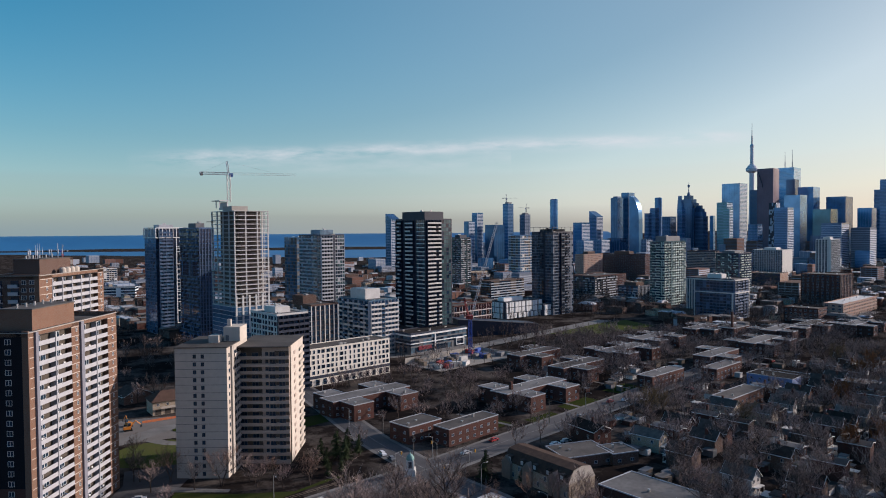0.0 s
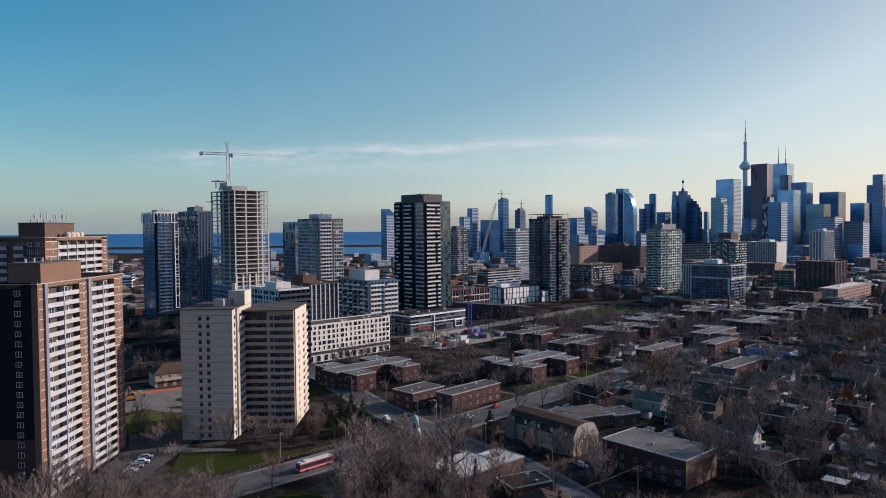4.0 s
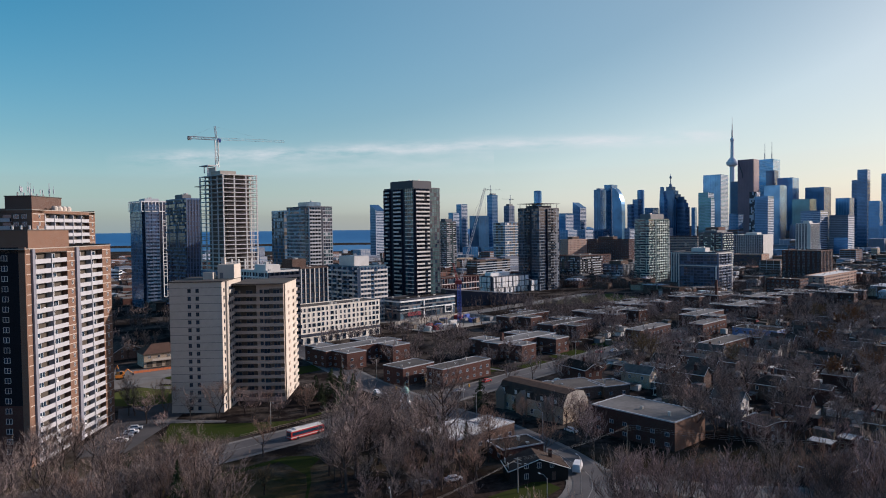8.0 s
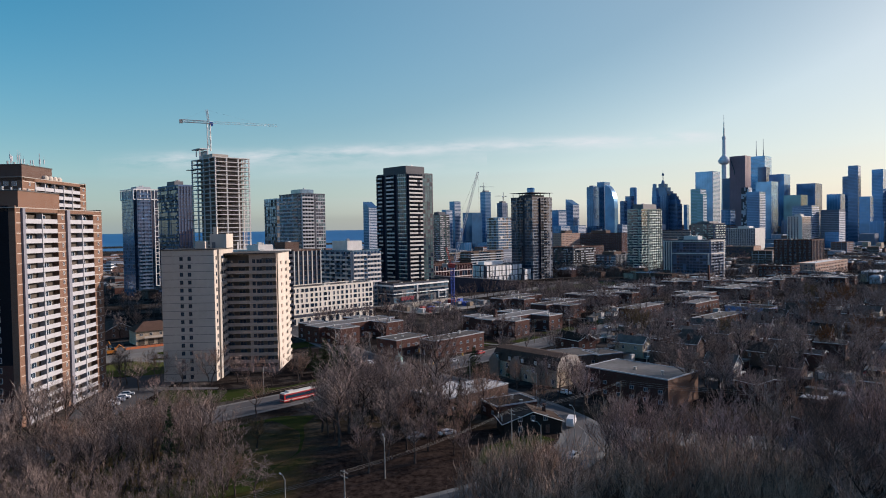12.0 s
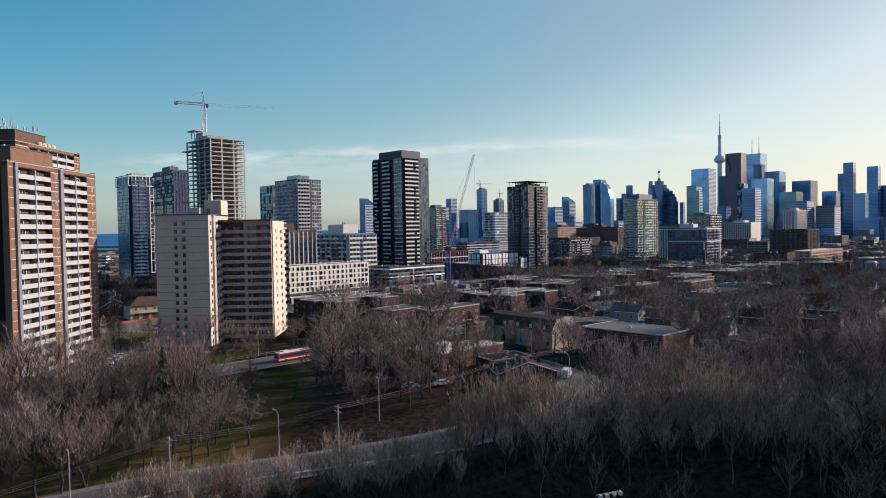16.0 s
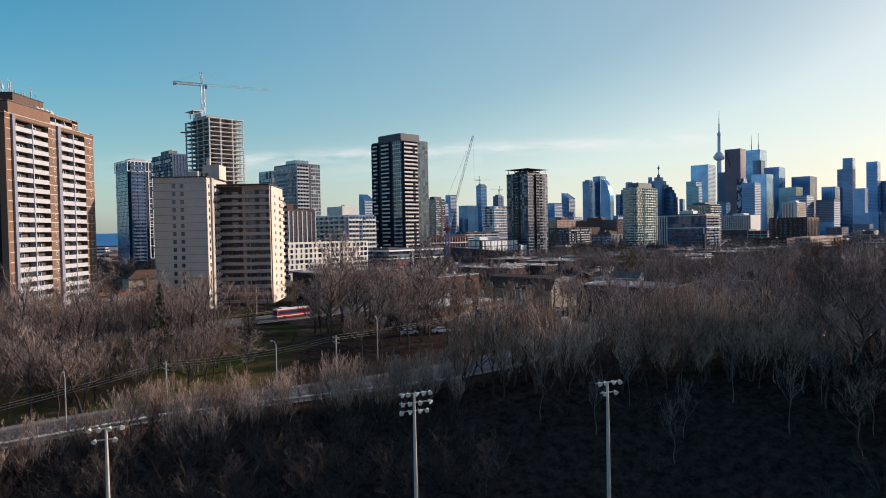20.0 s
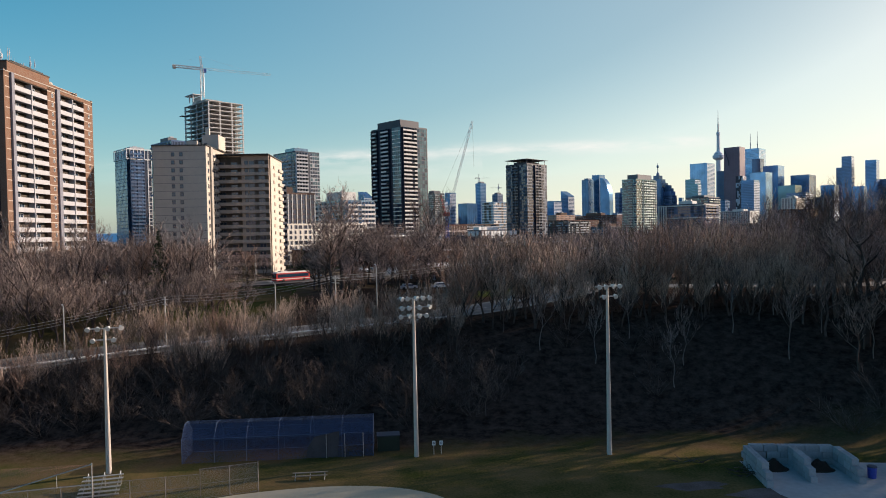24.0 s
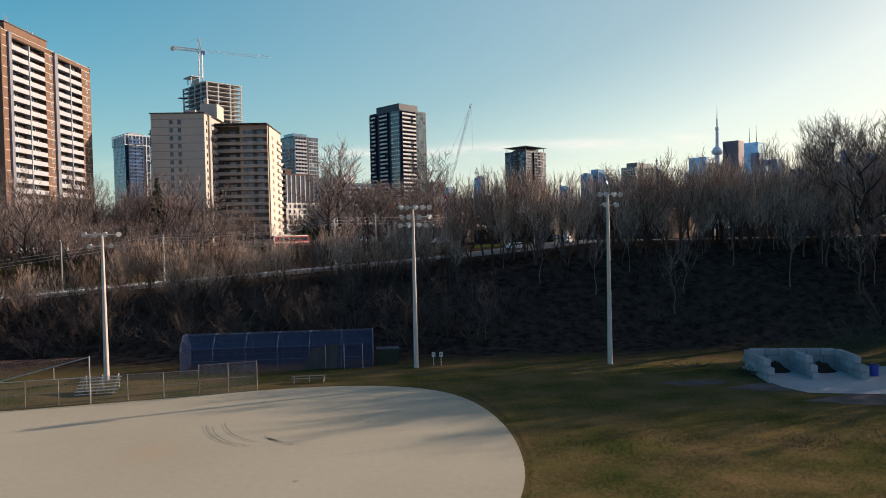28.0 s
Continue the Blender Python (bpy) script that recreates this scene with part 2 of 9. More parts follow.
M_roofp = mat("pale_roof_membrane", (0.20, 0.195, 0.19), (0.10, 0.098, 0.095), 0.09, 0.85, fine=7, vary=0.15)
M_shingle = mat("roof_shingle", (0.085, 0.066, 0.056), (0.045, 0.036, 0.031), 0.6, 0.95, bump=0.5, fine=9, vary=0.45, spec=0.0)
M_asphalt = mat("asphalt", (0.118, 0.116, 0.118), (0.074, 0.073, 0.076), 0.08, 0.9, bump=0.2, fine=30)
M_walk = mat("pavement_concrete", (0.21, 0.205, 0.195), (0.135, 0.132, 0.125), 0.15, 0.9, fine=12)
M_line = mat("road_paint", (0.30, 0.30, 0.29), (0.13, 0.13, 0.13), 0.8, 0.8)
M_bark = mat("bark", (0.095, 0.075, 0.066), (0.05, 0.039, 0.035), 1.5, 0.95, bump=0.6, vary=0.4, spec=0.0)
M_twig = mat("twigs", (0.29, 0.225, 0.198), (0.17, 0.132, 0.116), 0.2, 0.95, vary=0.3, spec=0.0, strand=0.75)
# greyed: some distance haze is put into this twig colour
M_twigd = mat("dull_twigs", (0.235, 0.185, 0.170), (0.125, 0.098, 0.091), 0.12, 0.95, vary=0.3, spec=0.0, strand=0.75)
M_brush = mat("tan_twigs", (0.43, 0.318, 0.25), (0.27, 0.20, 0.157), 0.2, 0.95, vary=0.25, spec=0.0, strand=0.75)
M_pale = mat("pale_grey_twigs", (0.115, 0.091, 0.080), (0.045, 0.036, 0.032), 0.3, 0.95, vary=0.35, spec=0.0, strand=0.6)
M_twig2 = mat("reddish_twigs", (0.28, 0.183, 0.140), (0.18, 0.118, 0.091), 0.2, 0.95, vary=0.25, spec=0.0, strand=0.5)
M_ash = mat("ash_grey_twigs", (0.31, 0.226, 0.208), (0.16, 0.117, 0.108), 0.25, 0.95, vary=0.35, spec=0.0, strand=0.75)
# the great trees' backlit darkness is put into this twig colour
M_dusky = mat("backlit_twigs", (0.13, 0.10, 0.09), (0.08, 0.062, 0.056), 0.25, 0.95, vary=0.2, spec=0.0, strand=0.5)
M_rust = mat("rust_brown_twigs", (0.20, 0.098, 0.045), (0.12, 0.06, 0.03), 0.2, 0.95, vary=0.2, spec=0.0, strand=0.5)
M_olive = mat("olive_brown_twigs", (0.20, 0.142, 0.080), (0.12, 0.086, 0.050), 0.2, 0.95, vary=0.2, spec=0.0, strand=0.5)
# brick darkened: the shade on the tower's end is put into its colour
M_shadedend = masonry("shaded_end_brick", (0.010, 0.011, 0.016), (0.008, 0.009, 0.012), (0.016, 0.017, 0.022))
M_bright = mat("bright_white_panel", (0.80, 0.80, 0.78), (0.70, 0.70, 0.68), 0.2, 0.6)
M_needle = mat("needles", (0.035, 0.05, 0.022), (0.018, 0.028, 0.013), 0.8, 0.9, vary=0.3)
M_lawn = mat("lawn", (0.027, 0.046, 0.011), (0.044, 0.047, 0.018), 0.12, 0.95, bump=0.4, fine=25, spec=0.0)
M_park = mat("park_grass", (0.062, 0.085, 0.026), (0.085, 0.088, 0.036), 0.1, 0.95, bump=0.4, fine=25, spec=0.0)
M_sand = mat("infield_clay", (0.372, 0.326, 0.244), (0.312, 0.270, 0.200), 0.05, 0.95, bump=0.05, fine=40)


def clay_stain(m, cx, cy, r):
    """A reddish stain soaked into the clay."""
    n, l = m.node_tree.nodes, m.node_tree.links
    b = n["Principled BSDF"]
    geo, far, fall, mix, ragged = n.new("ShaderNodeNewGeometry"), n.new("ShaderNodeVectorMath"), n.new("ShaderNodeMapRange"), n.new("ShaderNodeMix"), n.new("ShaderNodeMath")
    far.operation = "DISTANCE"
    far.inputs[1].default_value = (cx, cy, 0.03)
    l.new(geo.outputs["Position"], far.inputs[0])
    ragged.operation = "MULTIPLY_ADD"
    l.new(n["Noise Texture.001"].outputs["Fac"], ragged.inputs[0])
    ragged.inputs[1].default_value = 2.0
    l.new(far.outputs["Value"], ragged.inputs[2])
    fall.inputs["From Min"].default_value, fall.inputs["From Max"].default_value = r + 1.0, 0.8
    fall.inputs["To Max"].default_value = 0.55
    l.new(ragged.outputs[0], fall.inputs["Value"])
    mix.data_type = "RGBA"
    mix.inputs["B"].default_value = (0.36, 0.255, 0.165, 1)
    l.new(b.inputs["Base Color"].links[0].from_socket, mix.inputs["A"])
    l.new(fall.outputs["Result"], mix.inputs["Factor"])
    l.new(mix.outputs["Result"], b.inputs["Base Color"])


clay_stain(M_sand, -24.3, 49.2, 3.2)
M_wood = mat("weathered_wood", (0.22, 0.18, 0.14), (0.14, 0.115, 0.09), 1.0, 0.9, vary=0.2)
M_rubber = mat("tyre_rubber", (0.02, 0.02, 0.02), (0.03, 0.03, 0.03), 2.0, 0.9)

# ---- kit ----
class Boxes:
    """Gathers boxes and loose faces into one mesh."""

    def __init__(self):
        self.v, self.f, self.m = [], [], []

    def box(self, cx, cy, z0, sx, sy, sz, mi=0, rz=0.0, taper=1.0):
        i, c, s = len(self.v), math.cos(radians(rz)), math.sin(radians(rz))
        for k, z in ((1.0, z0), (taper, z0 + sz)):
            for px, py in ((-1, -1), (1, -1), (1, 1), (-1, 1)):
                x, y = px * sx / 2 * k, py * sy / 2 * k
                self.v.append((cx + x * c - y * s, cy + x * s + y * c, z))
        for q in ((3, 2, 1, 0), (4, 5, 6, 7), (0, 1, 5, 4), (1, 2, 6, 5), (2, 3, 7, 6), (3, 0, 4, 7)):
            self.f.append(tuple(i + a for a in q))
            self.m.append(mi)
        return self

    def face(self, pts, mi=0):
        i = len(self.v)
        self.v.extend(tuple(p) for p in pts)
        self.f.append(tuple(range(i, i + len(pts))))
        self.m.append(mi)
        return self

    def bar(self, a, b, r, mi=0, sides=4, r2=None):
        """A straight bar from a to b."""
        a, b = Vector(a), Vector(b)
        d = (b - a)
        if d.length < 1e-6:
            return self
        d.normalize()
        p = d.orthogonal().normalized()
        q = d.cross(p)
        i, r2 = len(self.v), r if r2 is None else r2
        for e, rr in ((a, r), (b, r2)):
            for k in range(sides):
                g = 2 * math.pi * (k + 0.5) / sides
                self.v.append(tuple(e + (p * math.cos(g) + q * math.sin(g)) * rr))
        for k in range(sides):
            n = (k + 1) % sides
            self.f.append((i + k, i + n, i + sides + n, i + sides + k))
            self.m.append(mi)
        self.f.append(tuple(i + k for k in reversed(range(sides))))
        self.f.append(tuple(i + sides + k for k in range(sides)))
        self.m += [mi, mi]
        return self

    def tube(self, pts, r, mi=0, sides=3):
        """One continuous round rod through the points."""
        i, pts = len(self.v), [Vector(p) for p in pts]
        for k, p in enumerate(pts):
            d = (pts[min(k + 1, len(pts) - 1)] - pts[max(k - 1, 0)]).normalized()
            u = Vector((-d.y, d.x, 0)).normalized() if abs(d.z) < 0.95 else Vector((1, 0, 0))
            w = d.cross(u)
            for q in range(sides):
                a = 2 * math.pi * q / sides
                self.v.append(tuple(p + (u * math.cos(a) + w * math.sin(a)) * r))
        for k in range(len(pts) - 1):
            for q in range(sides):
                n = (q + 1) % sides
                self.f.append((i + k * sides + q, i + k * sides + n, i + (k + 1) * sides + n, i + (k + 1) * sides + q))
                self.m.append(mi)
        return self

    def lathe(self, rings, sides=12, mi=0, cx=0.0, cy=0.0):
        """A round body from (radius, z) rings."""
        i = len(self.v)
        for r, z in rings:
            for k in range(sides):
                g = 2 * math.pi * k / sides
                self.v.append((cx + r * math.cos(g), cy + r * math.sin(g), z))
        for j in range(len(rings) - 1):
            for k in range(sides):
                n = (k + 1) % sides
                a = i + j * sides
                self.f.append((a + k, a + n, a + sides + n, a + sides + k))
                self.m.append(mi)
        self.f.append(tuple(i + k for k in reversed(range(sides))))
        self.f.append(tuple(i + (len(rings) - 1) * sides + k for k in range(sides)))
        self.m += [mi, mi]
        return self

    def mesh(self, name, *mats):
        me = bpy.data.meshes.new(name)
        me.from_pydata(self.v, [], self.f)
        for m in mats:
            me.materials.append(m)
        me.polygons.foreach_set("material_index", self.m)
        me.update()
        return me


def part(name, mesh, parent, loc=(0, 0, 0), rz=0.0, label=""):
    """One mesh object under a thing or a part."""
    ob = new(name, mesh)
    ob.location, ob.rotation_euler = loc, (0, 0, radians(rz))
    ob.parent = parent
    return tagged(ob, label)


def thing(name, label, category, loc=(0, 0, 0), rz=0.0, group="", kind="", mesh=None):
    ob = new(name, mesh)
    ob.location, ob.rotation_euler = loc, (0, 0, radians(rz))
    return tagged(ob, label, category, group, kind)


# ---- ground ----
def smooth(a, b, v):
    k = min(1.0, max(0.0, (v - a) / (b - a)))
    return k * k * (3 - 2 * k)


CREST = [(-140, 70), (-60, 106), (-46, 112.5), (-27, 115.8), (2, 120.5), (22, 122.0), (62, 116), (160, 76)]


def crest_y(x):
    for (xa, ya), (xb, yb) in zip(CREST, CREST[1:]):
        if x < xb:
            break
    k = min(1.0, max(0.0, (x - xa) / (xb - xa)))
    return ya + (yb - ya) * k


def crest_z(x):
    return max(5.0, min(13.4, 7.3 + 0.06 * (x + 60)))


TOE = 88.0


def toe_y(x):
    return TOE - 0.5 * max(0.0, min(x, 160) - 32)


def height(x, y):
    """The ground: a flat field, a steep wooded bank, the street level above it, and a slow fall to the lake."""
    toe = toe_y(x)
    if y < toe:
        return 0.0
    yc, zc = crest_y(x), crest_z(x)
    if y < yc:
        k = (y - toe) / (yc - toe)
        return zc * (0.35 * k + 0.65 * k * k * (3 - 2 * k))
    z = zc + (13.0 - zc) * smooth(yc + 6, yc + 45, y)
    if y > 700:
        z = 13.0 - 10.0 * smooth(700, 2000, y)
        lake = smooth(0, 120, y - 2350 - 0.4 * abs(x + 300)) * smooth(0, 200, 0.16 * y - x)
        spit = smooth(3350, 3450, y) * (1 - smooth(3950, 4100, y)) * (0.4 + 0.6 * smooth(-0.5, 0.4, noise.noise((x * 0.0012, y * 0.002, 3.1))))
        z = z - 8.0 * lake + 7.5 * lake * spit + 66.0 * smooth(3900, 4700, math.hypot(x, y)) * smooth(900, 1300, x)
    return z


def sheet(name, xs, ys, fn, material):
    nx, ny = len(xs), len(ys)
    v = [(x, y, fn(x, y)) for y in ys for x in xs]
    f = [(j * nx + i, j * nx + i + 1, (j + 1) * nx + i + 1, (j + 1) * nx + i) for j in range(ny - 1) for i in range(nx - 1)]
    me = bpy.data.meshes.new(name)
    me.from_pydata(v, [], f)
    me.materials.append(material)
    me.polygons.foreach_set("use_smooth", [True] * len(f))
    me.update()
    return me


def ground_material():
    m = mat("ground_cover", (0.034, 0.045, 0.012), (0.148, 0.095, 0.047), 0.16, 0.95, bump=0.8, fine=22, spec=0.0)
    n, l = m.node_tree.nodes, m.node_tree.links
    mix, b = n["Mix"], n["Principled BSDF"]
    n["Map Range"].inputs["From Min"].default_value, n["Map Range"].inputs["From Max"].default_value = 0.54, 0.98
    geo, sep = n.new("ShaderNodeNewGeometry"), n.new("ShaderNodeSeparateXYZ")
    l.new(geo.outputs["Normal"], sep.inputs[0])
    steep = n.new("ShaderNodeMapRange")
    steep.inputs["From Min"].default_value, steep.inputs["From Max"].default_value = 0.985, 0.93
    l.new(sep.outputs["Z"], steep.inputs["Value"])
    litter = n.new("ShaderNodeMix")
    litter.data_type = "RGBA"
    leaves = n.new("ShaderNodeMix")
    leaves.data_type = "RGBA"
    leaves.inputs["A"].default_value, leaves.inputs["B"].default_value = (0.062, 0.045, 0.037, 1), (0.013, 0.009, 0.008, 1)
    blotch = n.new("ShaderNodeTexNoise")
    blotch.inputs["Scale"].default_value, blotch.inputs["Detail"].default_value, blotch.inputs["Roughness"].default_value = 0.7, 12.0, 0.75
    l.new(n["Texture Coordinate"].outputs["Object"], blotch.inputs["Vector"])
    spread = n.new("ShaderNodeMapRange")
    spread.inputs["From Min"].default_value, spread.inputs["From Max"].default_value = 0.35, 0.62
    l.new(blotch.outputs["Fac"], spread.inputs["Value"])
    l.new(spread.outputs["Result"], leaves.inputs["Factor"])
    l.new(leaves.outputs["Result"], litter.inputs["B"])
    place, foot, line = n.new("ShaderNodeSeparateXYZ"), n.new("ShaderNodeMapRange"), n.new("ShaderNodeMath")
    l.new(geo.outputs["Position"], place.inputs[0])
    line.operation = "MULTIPLY_ADD"          # leaf litter spreads out from the foot of the bank
    l.new(n["Noise Texture"].outputs["Fac"], line.inputs[0])
    line.inputs[1].default_value = 14.0
    l.new(place.outputs["Y"], line.inputs[2])
    foot.inputs["From Min"].default_value, foot.inputs["From Max"].default_value = 84.0, 94.0
    l.new(line.outputs[0], foot.inputs["Value"])
    near = n.new("ShaderNodeMath")
    near.operation = "MULTIPLY"
    crown = n.new("ShaderNodeMapRange")
    crown.inputs["From Min"].default_value, crown.inputs["From Max"].default_value = 118.0, 112.0
    l.new(place.outputs["Y"], crown.inputs["Value"])
    l.new(foot.outputs["Result"], near.inputs[0])
    l.new(crown.outputs["Result"], near.inputs[1])
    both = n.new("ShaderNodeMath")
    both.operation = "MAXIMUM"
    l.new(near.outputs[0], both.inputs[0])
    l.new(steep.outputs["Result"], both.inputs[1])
    # under the grove the litter colour also stands for the shade of the trees
    grove_shade_x, grove_shade_y, grove, under = n.new("ShaderNodeMapRange"), n.new("ShaderNodeMapRange"), n.new("ShaderNodeMath"), n.new("ShaderNodeMath")
    grove_shade_x.inputs["From Min"].default_value, grove_shade_x.inputs["From Max"].default_value = -30.0, -20.0
    grove_shade_y.inputs["From Min"].default_value, grove_shade_y.inputs["From Max"].default_value = 196.0, 178.0
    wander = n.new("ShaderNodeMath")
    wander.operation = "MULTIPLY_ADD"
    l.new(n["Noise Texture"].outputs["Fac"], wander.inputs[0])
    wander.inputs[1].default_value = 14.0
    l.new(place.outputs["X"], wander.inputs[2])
    l.new(wander.outputs[0], grove_shade_x.inputs["Value"])
    l.new(line.outputs[0], grove_shade_y.inputs["Value"])
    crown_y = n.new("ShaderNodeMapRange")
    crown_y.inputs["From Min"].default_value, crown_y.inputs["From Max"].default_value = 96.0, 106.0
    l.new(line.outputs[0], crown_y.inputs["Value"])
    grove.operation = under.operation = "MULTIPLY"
    l.new(grove_shade_x.outputs["Result"], grove.inputs[0])
    l.new(grove_shade_y.outputs["Result"], grove.inputs[1])
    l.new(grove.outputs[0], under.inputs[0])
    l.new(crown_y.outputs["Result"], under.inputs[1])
    litter_shade = n.new("ShaderNodeMath")
    litter_shade.operation = "MAXIMUM"
    l.new(both.outputs[0], litter_shade.inputs[0])
    l.new(under.outputs[0], litter_shade.inputs[1])
    l.new(litter_shade.outputs[0], litter.inputs["Factor"])
    l.new(mix.outputs["Result"], litter.inputs["A"])
    pos = n.new("ShaderNodeSeparateXYZ")
    l.new(geo.outputs["Position"], pos.inputs[0])
    far = n.new("ShaderNodeMapRange")
    far.inputs["From Min"].default_value, far.inputs["From Max"].default_value = 150.0, 195.0
    l.new(pos.outputs["Y"], far.inputs["Value"])
    city = n.new("ShaderNodeMix")
    city.data_type = "RGBA"
    plots, lots, plot_step = n.new("ShaderNodeMix"), n.new("ShaderNodeTexNoise"), n.new("ShaderNodeMapRange")
    plots.data_type = "RGBA"
    # the paler plot colour has distance haze put into its grey
    plots.inputs["A"].default_value, plots.inputs["B"].default_value = (0.018, 0.015, 0.014, 1), (0.10, 0.087, 0.077, 1)
    lots.inputs["Scale"].default_value, lots.inputs["Detail"].default_value, lots.inputs["Roughness"].default_value = 0.045, 9.0, 0.75
    l.new(n["Texture Coordinate"].outputs["Object"], lots.inputs["Vector"])
    plot_step.inputs["From Min"].default_value, plot_step.inputs["From Max"].default_value = 0.46, 0.64
    l.new(lots.outputs["Fac"], plot_step.inputs["Value"])
    l.new(plot_step.outputs["Result"], plots.inputs["Factor"])
    l.new(plots.outputs["Result"], city.inputs["B"])
    l.new(far.outputs["Result"], city.inputs["Factor"])
    l.new(litter.outputs["Result"], city.inputs["A"])
    l.new(city.outputs["Result"], b.inputs["Base Color"])
    return m


fine_x = [x * 3.0 for x in range(-60, 61)]
gx = [-4700, -3800, -3000, -2400, -1900, -1500, -1150, -850, -600, -420, -300, -230] + fine_x + [230, 300, 420, 600, 850, 1150, 1500, 1900, 2400, 3000, 3800, 4700]
gy = [-4600, -2500, -1200, -500, -200, -80] + [y * 3.0 for y in range(-10, 61)] + [200, 240, 300, 400, 520, 700] + [700 + 75 * k for k in range(1, 52)]
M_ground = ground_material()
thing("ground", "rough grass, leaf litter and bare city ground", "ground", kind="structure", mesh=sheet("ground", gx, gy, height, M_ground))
M_lake = mat("lake_water", (0.03, 0.16, 0.34), (0.022, 0.125, 0.28), 0.002, 0.5, bump=0.05, fine=10, spec=0.25)


def lake_z(x, y):
    return -1.0 + 73.0 * smooth(4150, 4760, math.hypot(x, y)) ** 1.5


thing("water", "deep blue lake reaching the horizon", "lake", kind="structure",
      mesh=sheet("water", [-4700 + 200 * k for k in range(30)], [2300 + 100 * k for k in range(25)], lambda x, y: lake_z(x, y) if math.hypot(x, y) < 4850 else 72.0, M_lake))


def ribbon(name, pts, width, material, lift, label, kind="structure", category="road", parent=None):
    """A road or path: a strip of the given width draped over the ground along a line."""
    fine = []
    for a, b in zip(pts, pts[1:]):
        k = max(1, int(math.dist(a, b) / 4))
        fine += [(a[0] + (b[0] - a[0]) * i / k, a[1] + (b[1] - a[1]) * i / k) for i in range(k)]
    fine.append(pts[-1])
    for _ in range(3):
        fine = [fine[0]] + [tuple((fine[i - 1][c] + 2 * fine[i][c] + fine[i + 1][c]) / 4 for c in (0, 1)) for i in range(1, len(fine) - 1)] + [fine[-1]]
    B, rows = Boxes(), []
    across = 5 if width > 3 else 2
    for i, p in enumerate(fine):
        a, b = fine[max(0, i - 1)], fine[min(len(fine) - 1, i + 1)]
        d = Vector((b[0] - a[0], b[1] - a[1])).normalized()
        row = []
        for k in range(across):
            o = (k / (across - 1) - 0.5) * width
            x, y = p[0] - d.y * o, p[1] + d.x * o
            row.append((x, y, height(x, y) + lift))
        rows.append(row)
    for r, s in zip(rows, rows[1:]):
        for k in range(across - 1):
            B.face((r[k + 1], r[k], s[k], s[k + 1]))
    if parent:
        return part(name, B.mesh(name, material), parent, label=label)
    return thing(name, label, category, kind=kind, mesh=B.mesh(name, material))


MAIN_ROAD = [(-190, 95), (-150, 122), (-100, 160), (-52, 204), (-8, 244), (30, 283), (160, 415), (300, 560), (430, 690)]
CROSS_ROAD = [(-6, 244), (-29, 280), (-63, 346), (-110, 430), (-190, 575)]
BANK_ROAD = [(-190, 40), (-120, 84), (-75, 105.5), (-56, 115), (-42, 119.5), (-25, 122), (-6, 126.5), (10, 133), (24, 143), (34, 155), (38, 169), (31, 190), (18, 215), (-4, 240)]
SIDE_ROAD = [(36, 172), (60, 158), (95, 152), (160, 160), (260, 190)]
FAR_ROAD = [(-150, 520), (-60, 455), (20, 500), (150, 640)]
for i, (nm, pts, w, lab) in enumerate((("road", MAIN_ROAD, 13, "grey asphalt main road between the towers and houses"), ("road", CROSS_ROAD, 11, "grey asphalt cross street by the towers"),
                        ("road", BANK_ROAD, 9.5, "narrow asphalt road along the top of the wooded bank"), ("road", SIDE_ROAD, 7, "narrow residential street under bare trees"),
                        ("road", FAR_ROAD, 11, "asphalt street beside the building site"))):
    ribbon("pavement", pts, w + 3.4, M_walk, 0.10 + 0.011 * i, "pale concrete pavement along the street", category="pavement")
    # FAR_ROAD takes the pavement colour: its pale reflection is put into the surface
    ribbon(nm, pts, w, M_walk if pts is FAR_ROAD else M_asphalt, 0.17 + 0.012 * i, lab)
ribbon("path", [(-150, 300), (-125, 285), (-108, 276), (-95, 300)], 5, M_walk, 0.12, "pale concrete path beside a lawn", category="path")
for pts, w in ((MAIN_ROAD, 0.25), (CROSS_ROAD, 0.2), (BANK_ROAD, 0.2)):
    ribbon("road_marking", pts, w, M_line, 0.245, "worn painted centre line", category="road marking")

# ---- buildings ----
def face_box(B, W, D, face, s0, s1, z0, z1, o0, o1, mi):
    """A box on one side of a W by D block: s along the side, z up, o outwards from the wall. Sides: 0 front (-y), 1 right, 2 back, 3 left."""
    s, o, L, T = (s0 + s1) / 2, (o0 + o1) / 2, s1 - s0, o1 - o0
    if face == 0:
        B.box(-W / 2 + s, -D / 2 - o, z0, L, T, z1 - z0, mi)
    elif face == 1:
        B.box(W / 2 + o, -D / 2 + s, z0, T, L, z1 - z0, mi)
    elif face == 2:
        B.box(W / 2 - s, D / 2 + o, z0, L, T, z1 - z0, mi)
    else:
        B.box(-W / 2 - o, D / 2 - s, z0, T, L, z1 - z0, mi)


